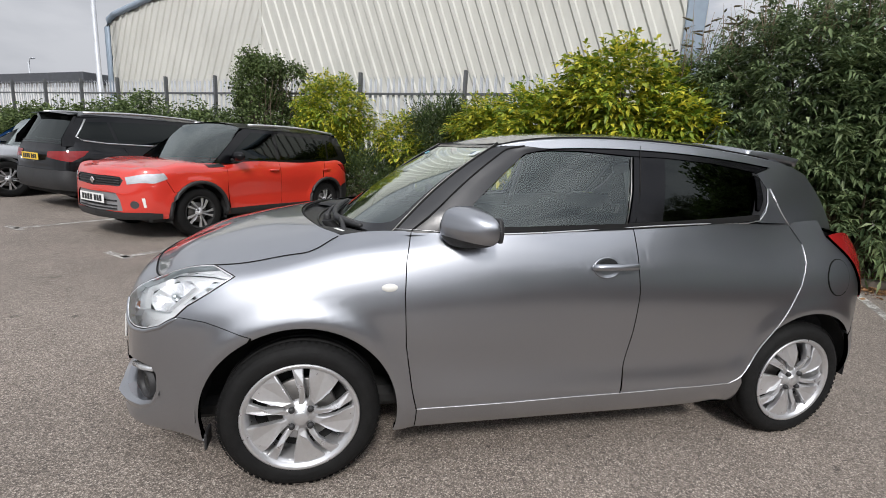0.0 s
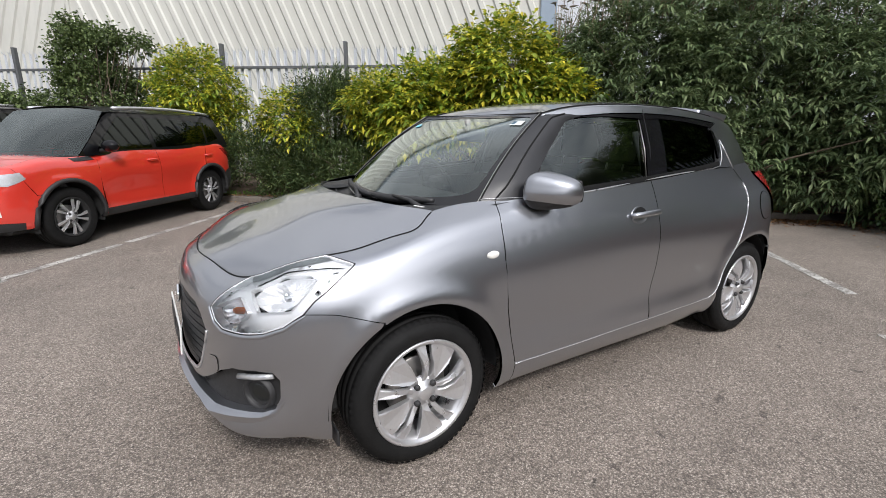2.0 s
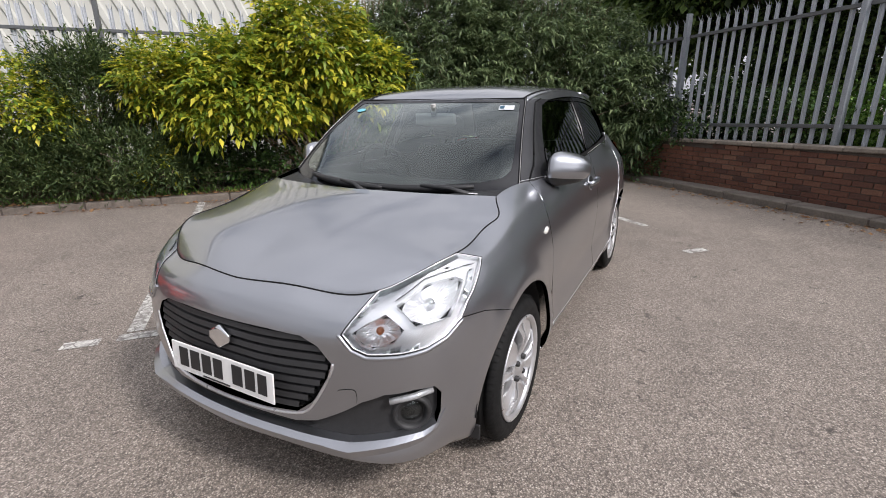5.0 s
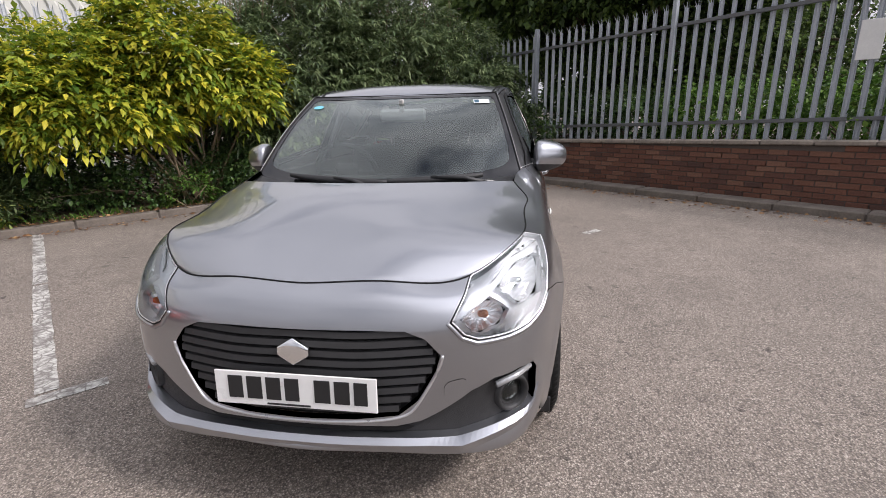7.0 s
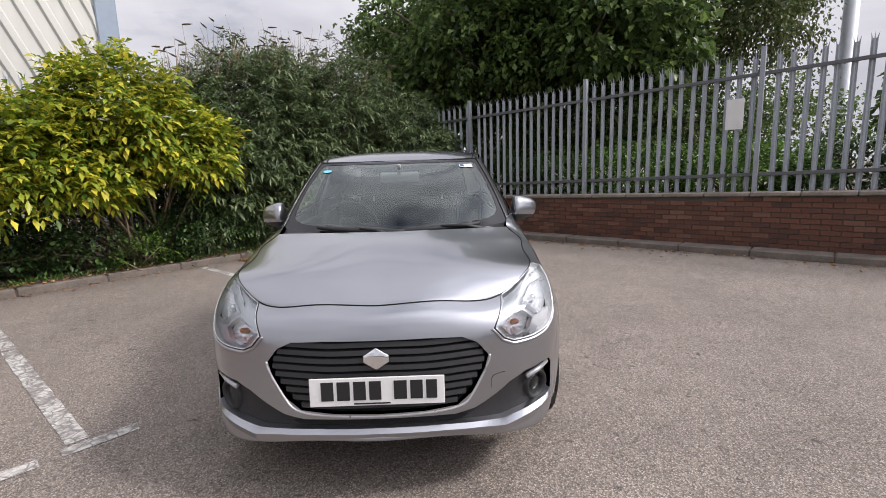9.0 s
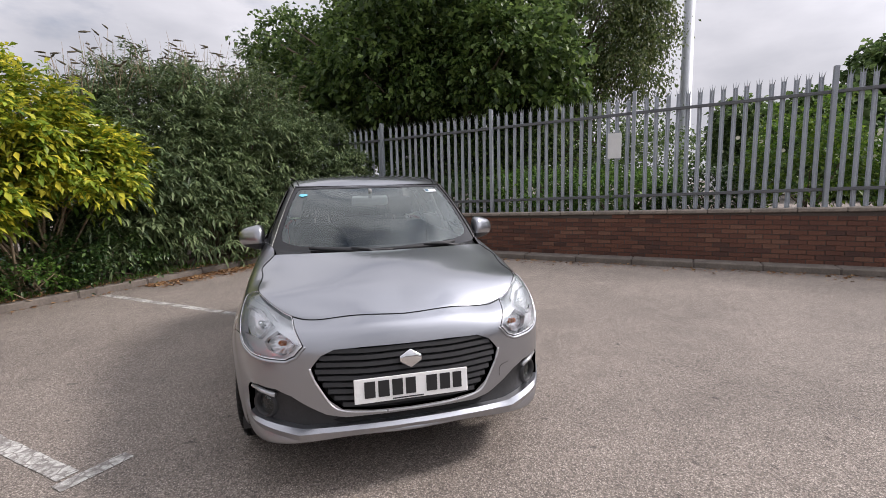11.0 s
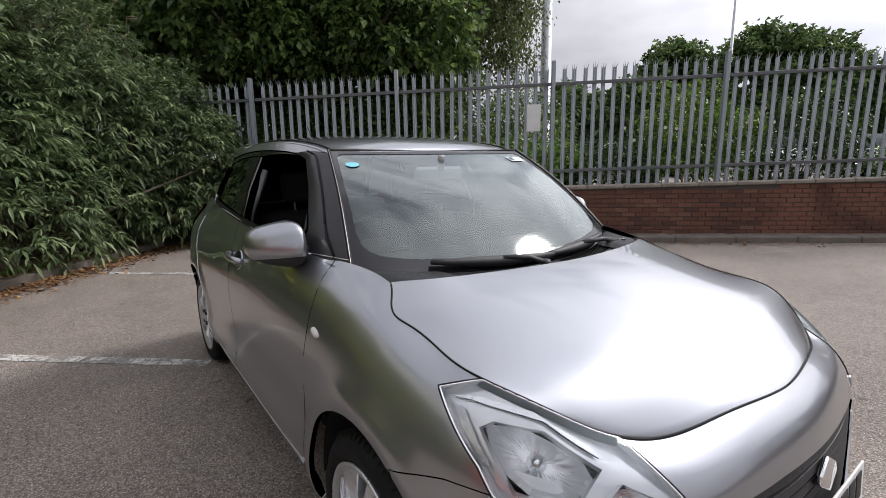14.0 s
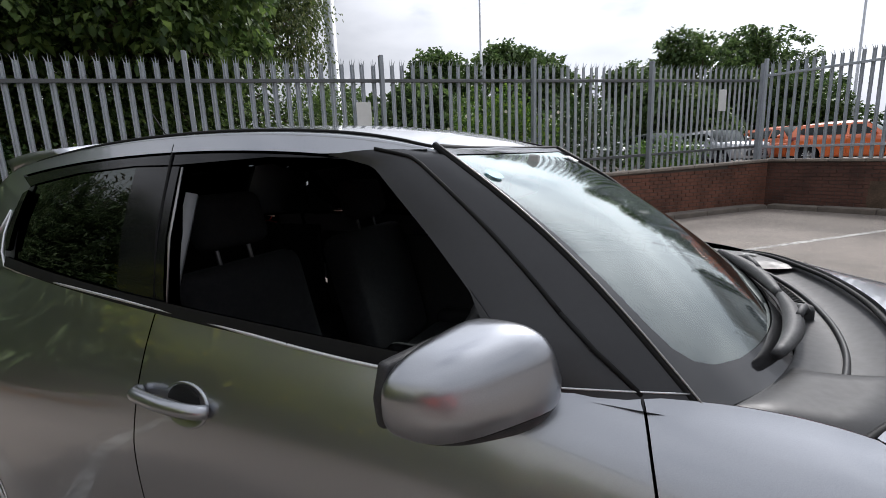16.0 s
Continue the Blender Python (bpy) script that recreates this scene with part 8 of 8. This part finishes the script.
def shoots(p, d, per, length, spread=0.8, rise=0.35):
    """Shoots out of each place: origins and directions."""
    n = len(p) * per
    o = np.repeat(p, per, 0) + RNG.normal(0, 0.05, (n, 3))
    w = unit(np.repeat(d, per, 0) + RNG.normal(0, spread, (n, 3)) + np.array((0, 0, rise)))
    return o, w, length * RNG.uniform(0.6, 1.25, n)


def pinnate(o, w, length, pairs, leaf_len, leaf_w, droop=0.7, jitter=0.25):
    """Leaves in pairs along each shoot, and one at its tip."""
    out = []
    sidev = unit(np.cross(w, np.array((0, 0, 1.0)) + RNG.normal(0, 0.25, w.shape)))
    n = len(o)
    for k in range(pairs):
        t = (k + 1) / (pairs + 0.5)
        at = o + w * (length * t)[:, None] + np.array((0, 0, -1.0)) * (length * 0.25 * t * t)[:, None]
        for s in (-1, 1):
            way = unit(sidev * s + w * 0.75 + RNG.normal(0, jitter, (n, 3)))
            ll = leaf_len * RNG.uniform(0.7, 1.2, n) * (1 - 0.25 * t)
            out.append(leaves(at, way, ll, ll * leaf_w, droop))
    at = o + w * length[:, None] * 0.95 + np.array((0, 0, -1.0)) * (length * 0.22)[:, None]
    ll = leaf_len * RNG.uniform(0.8, 1.25, n)
    out.append(leaves(at, unit(w + np.array((0, 0, -0.3)) + RNG.normal(0, jitter, (n, 3))), ll, ll * leaf_w, droop))
    return out


def stems(name, foot, targets, radius, material, parent, label=""):
    """Bent woody stems from a foot to each target."""
    for t in targets:
        f = np.array(foot) + np.array((*RNG.normal(0, 0.12, 2), 0))
        m = f * 0.5 + t * 0.5 + np.array((*RNG.normal(0, 0.15, 2), 0.15))
        run = (([tuple(f), tuple(f * 0.75 + m * 0.25 + RNG.normal(0, 0.03, 3)), tuple(m), tuple(m * 0.4 + t * 0.6 + RNG.normal(0, 0.05, 3)), tuple(t)], [radius, radius * 0.85, radius * 0.6, radius * 0.4, radius * 0.2]))
        part(name, tubes_mesh(name, [run], material, 6), None, parent, label)


def shrub(name, label, blobs, foot, mats, per, length, pairs, leaf_len, leaf_w, stem=0.02, stem_mat=None, droop=0.5, n_stems=14, category="shrub", group="", spread=0.8, rise=0.35, low=-0.6, extra=None, jitter=0.25):
    """A shrub in the car park's axes: blobs of (centre, radii, clumps)."""
    ob = root(name, LOT, label, category, group)
    chunks = []
    ends = []
    for c, r, n in blobs:
        p, d, _ = lumps(c, r, n, 0.2, low=low)
        keep = p[:, 2] > 0.12
        p, d = p[keep], d[keep]
        chunks += pinnate(*shoots(p, d, per, length, spread, rise), pairs, leaf_len, leaf_w, droop, jitter)
        ends.append(p[RNG.choice(len(p), min(len(p), n_stems), False)])
    if extra:
        chunks += extra
    stems("stem", foot, np.concatenate(ends), stem, stem_mat or M_BARK, ob)
    part("foliage", leaf_mesh("foliage", chunks, mats), None, ob)
    return ob


GOLD = "golden elders"
# golden elder with cream flower heads
elder = shrub("golden_elder", "golden elder bush with yellow-green leaves and cream flower heads", (((0.7, 6.2, 2.1), (0.95, 0.8, 0.85), 430), ((-0.45, 6.15, 1.7), (0.95, 0.75, 0.7), 340), ((1.35, 6.0, 1.72), (0.65, 0.65, 0.55), 210), ((-0.3, 5.95, 1.4), (1.0, 0.55, 0.5), 220)), (0.75, 6.1, 0.1), M_ELDER, 4, 0.25, 3, 0.145, 0.42, 0.022, M_TWIG, n_stems=10, group=GOLD, spread=0.6, rise=-0.05, jitter=0.09)
shrub("golden_elder", "golden elder bush with bright yellow young leaves", (((-1.55, 6.3, 1.7), (0.55, 0.5, 0.5), 210), ((-1.1, 6.25, 1.4), (0.6, 0.55, 0.5), 170)), (-1.7, 6.5, 0.1), M_ELDER, 4, 0.23, 3, 0.125, 0.36, 0.018, M_TWIG, n_stems=7, group=GOLD, spread=0.6, rise=-0.05, jitter=0.09)
shrub("golden_elder", "rounded golden elder bush against the far fence", (((-5.15, 6.3, 1.85), (0.72, 0.65, 0.82), 400), ((-5.15, 6.2, 1.25), (0.7, 0.55, 0.6), 200)), (-5.1, 6.4, 0.1), M_ELDER, 4, 0.2, 3, 0.1, 0.46, 0.02, M_TWIG, n_stems=9, group=GOLD)
shrub("golden_elder", "small bright yellow elder above the junipers", (((-3.4, 6.3, 1.5), (0.48, 0.42, 0.42), 140), ((-3.1, 6.15, 1.2), (0.35, 0.35, 0.3), 70)), (-3.3, 6.5, 0.1), M_ELDER, 4, 0.18, 3, 0.09, 0.46, 0.014, M_TWIG, n_stems=6, group=GOLD)
shrub("elder_seedling", "small yellow-green seedling at the kerb", (((-1.75, 5.95, 0.42), (0.28, 0.22, 0.22), 26),), (-1.75, 5.95, 0.05), M_ELDER, 3, 0.18, 3, 0.09, 0.36, 0.008, M_TWIG, n_stems=5)
shrub("elder_seedling", "small fresh green seedling at the kerb", (((0.55, 5.85, 0.35), (0.3, 0.22, 0.2), 26),), (0.55, 5.85, 0.05), M_WEED, 3, 0.18, 3, 0.09, 0.36, 0.008, M_TWIG, n_stems=5)


def flower_head(u, v, z, r=0.07):
    ob = root("elder_flower", LOT @ pose(u, v, z), "flat cream flower head on the elder", "flower", group="elder flowers")
    vs, fs = [], []
    for k in range(60):
        t, q = RNG.uniform(0, 6.28), r * math.sqrt(RNG.random())
        x, y, z0 = q * math.cos(t), q * math.sin(t), 0.02 * (1 - (q / r) ** 2) + RNG.normal(0, 0.004)
        s = 0.011
        o = len(vs)
        vs += [(x - s, y, z0), (x, y - s, z0), (x + s, y, z0), (x, y + s, z0), (x, y, z0 + 0.008)]
        fs += [(o, o + 1, o + 4), (o + 1, o + 2, o + 4), (o + 2, o + 3, o + 4), (o + 3, o, o + 4)]
    part("floret_head", mesh_of("floret_head", vs, fs, M_FLOWER), None, ob)
    v_, f_ = tube([(0, 0, -0.16), (0, 0, 0.0)], 0.004, 5)
    part("stalk", mesh_of("stalk", v_, f_, M_WEED, True), None, ob)


for q in ((0.95, 5.42, 2.18), (1.2, 5.45, 1.95), (0.7, 5.45, 1.75), (1.75, 5.5, 1.5), (1.35, 5.5, 2.3), (-0.5, 5.45, 1.45), (0.2, 5.4, 2.1)):
    flower_head(*q)


# tall buddleia thicket in the far corner
def buddleia():
    ob = root("buddleia_bush", LOT, "tall grey-green buddleia thicket with arching leaves", "shrub")
    chunks, spikes, ends = [], [], []
    for c, r, n in (((2.9, 6.6, 1.95), (1.5, 1.1, 1.6), 900), ((4.6, 6.5, 2.0), (1.5, 1.2, 1.7), 950), ((6.0, 6.1, 1.7), (1.15, 1.3, 1.3), 640), ((3.9, 6.2, 0.9), (2.3, 0.8, 0.85), 620), ((1.95, 6.5, 1.5), (0.85, 0.9, 1.3), 400), ((6.15, 5.2, 1.25), (0.7, 0.8, 0.9), 330), ((3.6, 7.0, 2.65), (1.8, 0.9, 0.95), 560), ((5.6, 5.55, 0.75), (0.7, 0.6, 0.6), 240)):
        p, d, _ = lumps(c, r, n, 0.2, low=-0.75)
        keep = p[:, 2] > 0.1
        p, d = p[keep], d[keep]
        o, w, ln = shoots(p, d, 3, 0.2, 0.75, 0.35)
        chunks += pinnate(o, w, ln, 4, 0.16, 0.235, 0.85, 0.22)
        ends.append(p[RNG.choice(len(p), 16, False)])
    # long wands at the top with faded flower spikes
    n = 260
    u = RNG.uniform(1.4, 6.3, n)
    z = 3.5 - 0.11 * (u - 3.6) ** 2 + RNG.normal(0, 0.1, n)
    o = np.stack([u, RNG.uniform(5.9, 7.3, n), z - 0.35], -1)
    w = unit(np.stack([RNG.normal(0, 0.22, n), RNG.normal(0, 0.22, n), np.ones(n)], -1))
    ln = RNG.uniform(0.45, 0.95, n)
    chunks += pinnate(o, w, ln, 6, 0.12, 0.16, 1.5, 0.35)
    wands = [([tuple(a), tuple(a + b * l * 0.6), tuple(a + b * l)], [0.006, 0.004, 0.002]) for a, b, l in zip(o, w, ln)]
    part("wand", tubes_mesh("wand", wands, M_TWIG, 4), None, ob, "thin upright wands")
    tip = o + w * ln[:, None]
    for a, b in zip(tip[::2], w[::2]):
        sd = unit(b + np.array((RNG.normal(0, 0.5), RNG.normal(0, 0.5), -0.9)))
        spikes.append(([tuple(a), tuple(a + sd * 0.07), tuple(a + sd * 0.15)], [0.012, 0.016, 0.004]))
    for k, sp in enumerate(spikes):
        part("flower_spike", tubes_mesh("flower_spike", [sp], M_BUDD_TIP, 5), None, ob, "drooping faded flower spike")
    stems("stem", (4.0, 6.6, 0.1), np.concatenate(ends), 0.025, M_BARK, ob)
    part("foliage", leaf_mesh("foliage", chunks, M_BUDD), None, ob)
    # a few small white flowers
    return ob


buddleia()


# low dark junipers, ivy and undergrowth along the bed
def conifer(label, blobs, foot, per=7, length=0.26, name="juniper_bush"):
    ob = root(name, LOT, label, "shrub", group="junipers")
    chunks, ends = [], []
    for c, r, n in blobs:
        p, d, _ = lumps(c, r, n, 0.2, low=-0.5)
        keep = p[:, 2] > 0.1
        p, d = p[keep], d[keep]
        o, w, ln = shoots(p, d, per, length, 0.55, 0.35)
        for k in range(5):
            at = o + w * (ln * (k / 5))[:, None]
            ww = unit(w + RNG.normal(0, 0.5, w.shape))
            l2 = ln * 0.34
            chunks.append(leaves(at, ww, l2, l2 * 0.24, 0.2, plain=True))
        ends.append(p[RNG.choice(len(p), min(8, len(p)), False)])
    stems("stem", foot, np.concatenate(ends), 0.02, M_BARK, ob)
    part("foliage", leaf_mesh("foliage", chunks, M_JUNIPER), None, ob)
    return ob


conifer("dense dark green juniper mound behind the kerb", (((-4.0, 6.2, 0.55), (0.95, 0.55, 0.65), 330), ((-3.1, 6.15, 0.45), (0.7, 0.5, 0.55), 220)), (-3.6, 6.3, 0.1))
conifer("dense dark green juniper mound under the elders", (((-2.3, 6.15, 0.5), (0.95, 0.55, 0.6), 300), ((-1.6, 6.2, 0.35), (0.6, 0.45, 0.4), 120)), (-2.0, 6.3, 0.1))
conifer("upright feathery dark juniper before the fence", (((-2.6, 6.5, 1.3), (0.62, 0.45, 0.8), 330), ((-2.7, 6.5, 1.8), (0.5, 0.38, 0.4), 130)), (-2.8, 6.7, 0.1))
conifer("dark green juniper mound beside the parked cars", (((-6.3, 6.3, 0.75), (0.9, 0.6, 0.75), 300),), (-6.2, 6.4, 0.1))


def broad_bush(label, blobs, foot, mat, leaf=0.07, name="ivy_bush", per=5, group="", category="shrub"):
    ob = root(name, LOT, label, category, group)
    chunks, ends = [], []
    for c, r, n in blobs:
        p, d, _ = lumps(c, r, n, 0.2, low=-0.7)
        keep = p[:, 2] > 0.08
        p, d = p[keep], d[keep]
        o, w, ln = shoots(p, d, per, 0.2, 0.9, 0.2)
        for k in range(3):
            at = o + w * (ln * (k / 3))[:, None] + RNG.normal(0, 0.03, o.shape)
            l2 = leaf * RNG.uniform(0.7, 1.3, len(o))
            chunks.append(leaves(at, unit(w + RNG.normal(0, 0.8, w.shape)), l2, l2 * 0.7, 0.5, plain=True))
        ends.append(p[RNG.choice(len(p), min(8, len(p)), False)])
    stems("stem", foot, np.concatenate(ends), 0.02, M_BARK, ob)
    part("foliage", leaf_mesh("foliage", chunks, mat), None, ob)
    return ob


broad_bush("ivy-covered stump rising above the far fence", (((-7.6, 6.7, 1.45), (1.1, 0.6, 1.2), 720), ((-7.75, 6.6, 2.5), (0.6, 0.42, 0.75), 300), ((-7.2, 6.5, 2.98), (0.75, 0.2, 0.12), 90), ((-6.6, 6.5, 2.82), (0.5, 0.16, 0.09), 45), ((-7.9, 6.6, 3.2), (0.25, 0.2, 0.2), 40), ((-8.3, 6.6, 1.0), (0.8, 0.5, 0.8), 220)), (-7.7, 6.7, 0.1), M_HEDGE, 0.07)
broad_bush("dark ivy and bramble hedge along the far fence", (((-10.2, 6.6, 1.0), (1.7, 0.65, 1.05), 700), ((-12.9, 6.6, 1.15), (1.6, 0.65, 1.15), 640)), (-11, 6.7, 0.1), M_HEDGE, 0.09)
broad_bush("dark hedge along the far fence behind the cars", (((-15.6, 6.6, 1.0), (1.9, 0.65, 1.0), 560), ((-18.8, 6.6, 0.95), (2.0, 0.65, 1.0), 520), ((-22.0, 6.6, 0.95), (2.0, 0.65, 1.0), 480), ((-25.5, 6.6, 0.9), (2.2, 0.65, 0.95), 400)), (-16, 6.7, 0.1), M_HEDGE, 0.11)
broad_bush("dark bramble undergrowth below the golden elder", (((0.2, 6.3, 0.5), (1.6, 0.55, 0.55), 420), ((1.6, 6.1, 0.45), (0.9, 0.5, 0.5), 220), ((-1.0, 6.4, 0.4), (0.9, 0.5, 0.45), 180)), (0.4, 6.5, 0.1), M_IVY, 0.06, "bramble_bush")
broad_bush("ivy at the end of the brick wall", (((6.2, 4.9, 0.45), (0.4, 0.6, 0.5), 120), ((6.4, 4.4, 0.95), (0.3, 0.6, 0.35), 70)), (6.3, 5.0, 0.1), M_IVY, 0.06)

# weeds and bushes behind the palisade
for u, v, z, r, n, mat, lab in (
    (7.4, 4.4, 1.1, (0.55, 0.9, 0.6), 240, M_IVY, "dark ivy behind the palisade fence"),
    (7.35, 2.9, 1.05, (0.55, 0.9, 0.5), 240, M_IVY, "dark brambles behind the palisade fence"),
    (7.4, 1.3, 1.15, (0.55, 1.0, 0.55), 270, M_WEED, "fresh green weeds behind the palisade fence"),
    (7.35, -0.5, 1.15, (0.55, 1.0, 0.55), 270, M_WEED, "fresh green brambles behind the palisade fence"),
    (7.5, -2.0, 1.1, (0.55, 0.9, 0.5), 210, M_IVY, "low dark brambles behind the palisade fence"),
    (7.75, -3.6, 1.6, (0.75, 1.1, 1.0), 360, M_ELDER_GREEN, "white-flowered bramble bush behind the palisade fence"),
    (7.9, -5.6, 1.55, (0.8, 1.0, 0.9), 320, M_IVY, "dark bramble bush behind the palisade fence"),
    (7.4, -7.6, 1.2, (0.45, 1.1, 0.35), 150, M_WEED, "low weeds on top of the brick wall"),
):
    broad_bush(lab, (((u, v, z), r, n),), (u, v, 0.7), mat, 0.075, "bramble_bush", group="bushes behind the fence")

for k in range(46):
    u, v, z = 7.2 + RNG.normal(0, 0.12), RNG.uniform(-4.6, -2.2), RNG.uniform(1.3, 2.5)
    if k < 16:
        flower = root("bramble_flower", LOT @ pose(u, v, z), "small white bramble flower", "flower", group="bramble flowers")
        part("petals", mesh_of("petals", [(0, 0, 0)] + [(-0.004, 0.032 * math.cos(t), 0.032 * math.sin(t)) for t in np.linspace(0, 6.283, 10, endpoint=False)], [(0, i + 1, (i + 1) % 10 + 1) for i in range(10)], M_FLOWER), None, flower)


def tree(name, label, foot, height, crown, mat, leaf, n_scale=1.0, trunk_r=0.2, hang=0.0, lean=(0, 0), group="", leaf_w=0.75, per=4):
    """foot (u, v); crown: blobs of (du, dv, z, ru, rv, rz, clumps)."""
    ob = root(name, LOT @ pose(foot[0], foot[1], 0), label, "tree", group)
    runs, chunks = [], []
    top = np.array((lean[0], lean[1], height * 0.8))
    runs.append(([(0, 0, -0.1), (0.03, 0.02, height * 0.15), tuple(top * 0.5), tuple(top)], [trunk_r * 1.25, trunk_r, trunk_r * 0.7, trunk_r * 0.25]))
    for du, dv, z, ru, rv, rz, n in crown:
        c = np.array((du, dv, z))
        p, d, dep = lumps(c, (ru, rv, rz), int(n * n_scale), 0.3, inner=0.35, low=-0.8)
        for t in p[RNG.choice(len(p), 9, False)]:
            s = top * RNG.uniform(0.25, 0.85)
            m = s * 0.5 + t * 0.5 + np.array((0, 0, 0.2))
            runs.append(([tuple(s), tuple(m), tuple(t)], [trunk_r * 0.35, trunk_r * 0.2, trunk_r * 0.06]))
        o, w, ln = shoots(p, d, per, 0.45, 0.9, 0.1 - hang)
        for k in range(5):
            at = o + w * (ln * (k + 0.3) / 5)[:, None] + RNG.normal(0, 0.05, o.shape) - np.array((0, 0, hang * 0.5)) * (k / 5)
            l2 = leaf * RNG.uniform(0.7, 1.25, len(o))
            chunks.append(leaves(at, unit(w + RNG.normal(0, 0.7, w.shape) - np.array((0, 0, 0.3 + hang))), l2, l2 * leaf_w, 0.5, plain=True))
    part("trunk", tubes_mesh("trunk", runs, M_BARK, 8), None, ob)
    part("crown", leaf_mesh("crown", chunks, mat), None, ob)
    return ob


tree("sycamore_tree", "large dark sycamore overhanging the palisade fence", (10.8, 5.0), 8.2, ((0, -0.3, 5.8, 3.0, 3.0, 2.5, 900), (-1.8, 0.6, 4.3, 1.6, 2.0, 1.4, 480), (-1.2, -2.6, 4.4, 1.7, 1.6, 1.3, 420), (1.4, 3.4, 5.0, 2.4, 2.6, 2.4, 620), (-1.4, 2.6, 3.6, 1.6, 1.8, 1.5, 380), (0.6, -0.6, 2.6, 2.2, 3.2, 1.3, 420), (0, 0, 6.7, 2.5, 2.7, 1.3, 360), (1.6, 7.0, 4.6, 2.4, 2.6, 2.6, 560), (0.5, 4.8, 6.2, 2.3, 2.5, 1.4, 320)), M_SYC, 0.175, 0.82, 0.28, per=5)
tree("birch_tree", "drooping birch beside the sycamore", (13.6, 1.6), 9.0, ((0, 0, 5.6, 1.9, 1.9, 2.2, 330), (-0.6, -1.6, 4.9, 1.1, 1.1, 1.4, 170), (0.3, 0.9, 3.6, 1.5, 1.3, 1.4, 260), (0, -0.6, 7.6, 1.5, 1.7, 1.2, 240), (0.2, -2.0, 6.4, 0.9, 0.8, 1.2, 200)), M_BIRCH, 0.09, 1.0, 0.13, hang=0.7, per=6)
tree("hawthorn_tree", "dark hawthorn behind the palisade fence", (11.0, 2.0), 4.2, ((0, 0, 2.2, 2.0, 2.4, 1.4, 620), (0.4, -2.6, 1.9, 1.4, 1.4, 1.1, 320), (-1.6, 2.2, 2.0, 0.8, 1.8, 1.2, 380)), M_SYC, 0.09, 1.0, 0.12)
for u, v, h, r, mat, lab in (
    (25, -10.2, 7.2, 2.0, M_FARLEAF, "distant dark broadleaf tree"), (25, -14.6, 8.0, 2.3, M_FARLEAF, "distant dark broadleaf tree"), (25.5, -17.6, 7.6, 2.2, M_FARLEAF, "distant dark broadleaf tree"),
    (32, -21.0, 6.4, 2.6, M_FARLEAF, "distant dark broadleaf tree"), (24, -24.0, 6.8, 2.3, M_FARLEAF, "distant leafy street tree"), (25, -30.6, 9.7, 3.0, M_FARLEAF, "tall distant street tree"), (24, -36.5, 10.2, 3.0, M_FARLEAF, "tall dark street tree"),
    (20, -33.0, 6.0, 2.8, M_FARLEAF, "distant dark green street tree"), (12, -37.0, 7.0, 2.6, M_FARLEAF, "distant dark green street tree"), (19, -6.5, 4.4, 1.7, M_FARLEAF, "small tree beyond the fence"), (18, -20.0, 4.6, 2.0, M_FARLEAF, "small tree beyond the fence"), (27, -5.0, 5.4, 2.0, M_FARLEAF, "distant dark broadleaf tree"),
):
    tree("broadleaf_tree", lab, (u, v), h, ((0, 0, h * 0.6, r, r, h * 0.33, 330), (r * 0.4, r * 0.3, h * 0.84, r * 0.55, r * 0.6, h * 0.15, 130), (-r * 0.4, -r * 0.4, h * 0.4, r * 0.9, r * 0.9, h * 0.25, 220)), mat, 0.3, 1.0, 0.2, group="distant trees", per=4)

# leaf litter and weeds along the kerbs
u = np.concatenate([RNG.uniform(-6, 6.1, 1500), 6.05 - np.abs(RNG.normal(0, 0.25, 700)), RNG.normal(4.6, 1.0, 400), RNG.uniform(1.8, 6.1, 2600)])
v = np.concatenate([KERB_V - 0.05 + RNG.normal(0.1, 0.12, 1500), RNG.uniform(-5, 5.6, 700), 5.55 + RNG.normal(0, 0.25, 400), KERB_V - 0.02 - np.abs(RNG.normal(-0.05, 0.22, 2600))])
keep = u < 6.38
u, v = u[keep], v[keep]
z = np.where(v > KERB_V, 0.115, 0.008)
z = np.where(u > 6.05, 0.108, z)
base = np.stack([u, v, z], -1)
th = RNG.uniform(0, 6.28, len(u))
way = np.stack([np.cos(th), np.sin(th), RNG.uniform(-0.02, 0.25, len(u))], -1)
ll = RNG.uniform(0.025, 0.075, len(u))
litter = tagged(part("leaf_litter", leaf_mesh("leaf_litter", [leaves(base, way, ll, ll * 0.6, 0.0, 0.15)], M_LITTER), m=LOT), "scattered dry brown leaves along the kerbs", "leaf litter", kind="stuff")
n = 1500
u = RNG.uniform(-6, 5.4, n)
v = KERB_V + 0.12 + np.abs(RNG.normal(0, 0.14, n))
base = np.stack([u, v, np.full(n, 0.08)], -1)
way = np.stack([RNG.normal(0, 0.4, n), RNG.normal(-0.1, 0.4, n), np.ones(n)], -1)
ll = RNG.uniform(0.08, 0.22, n)
tagged(part("verge_grass", leaf_mesh("verge_grass", [leaves(base, way, ll, ll * 0.09, 0.6)], M_WEED), m=LOT), "thin grass and weeds behind the kerb", "grass", kind="stuff")
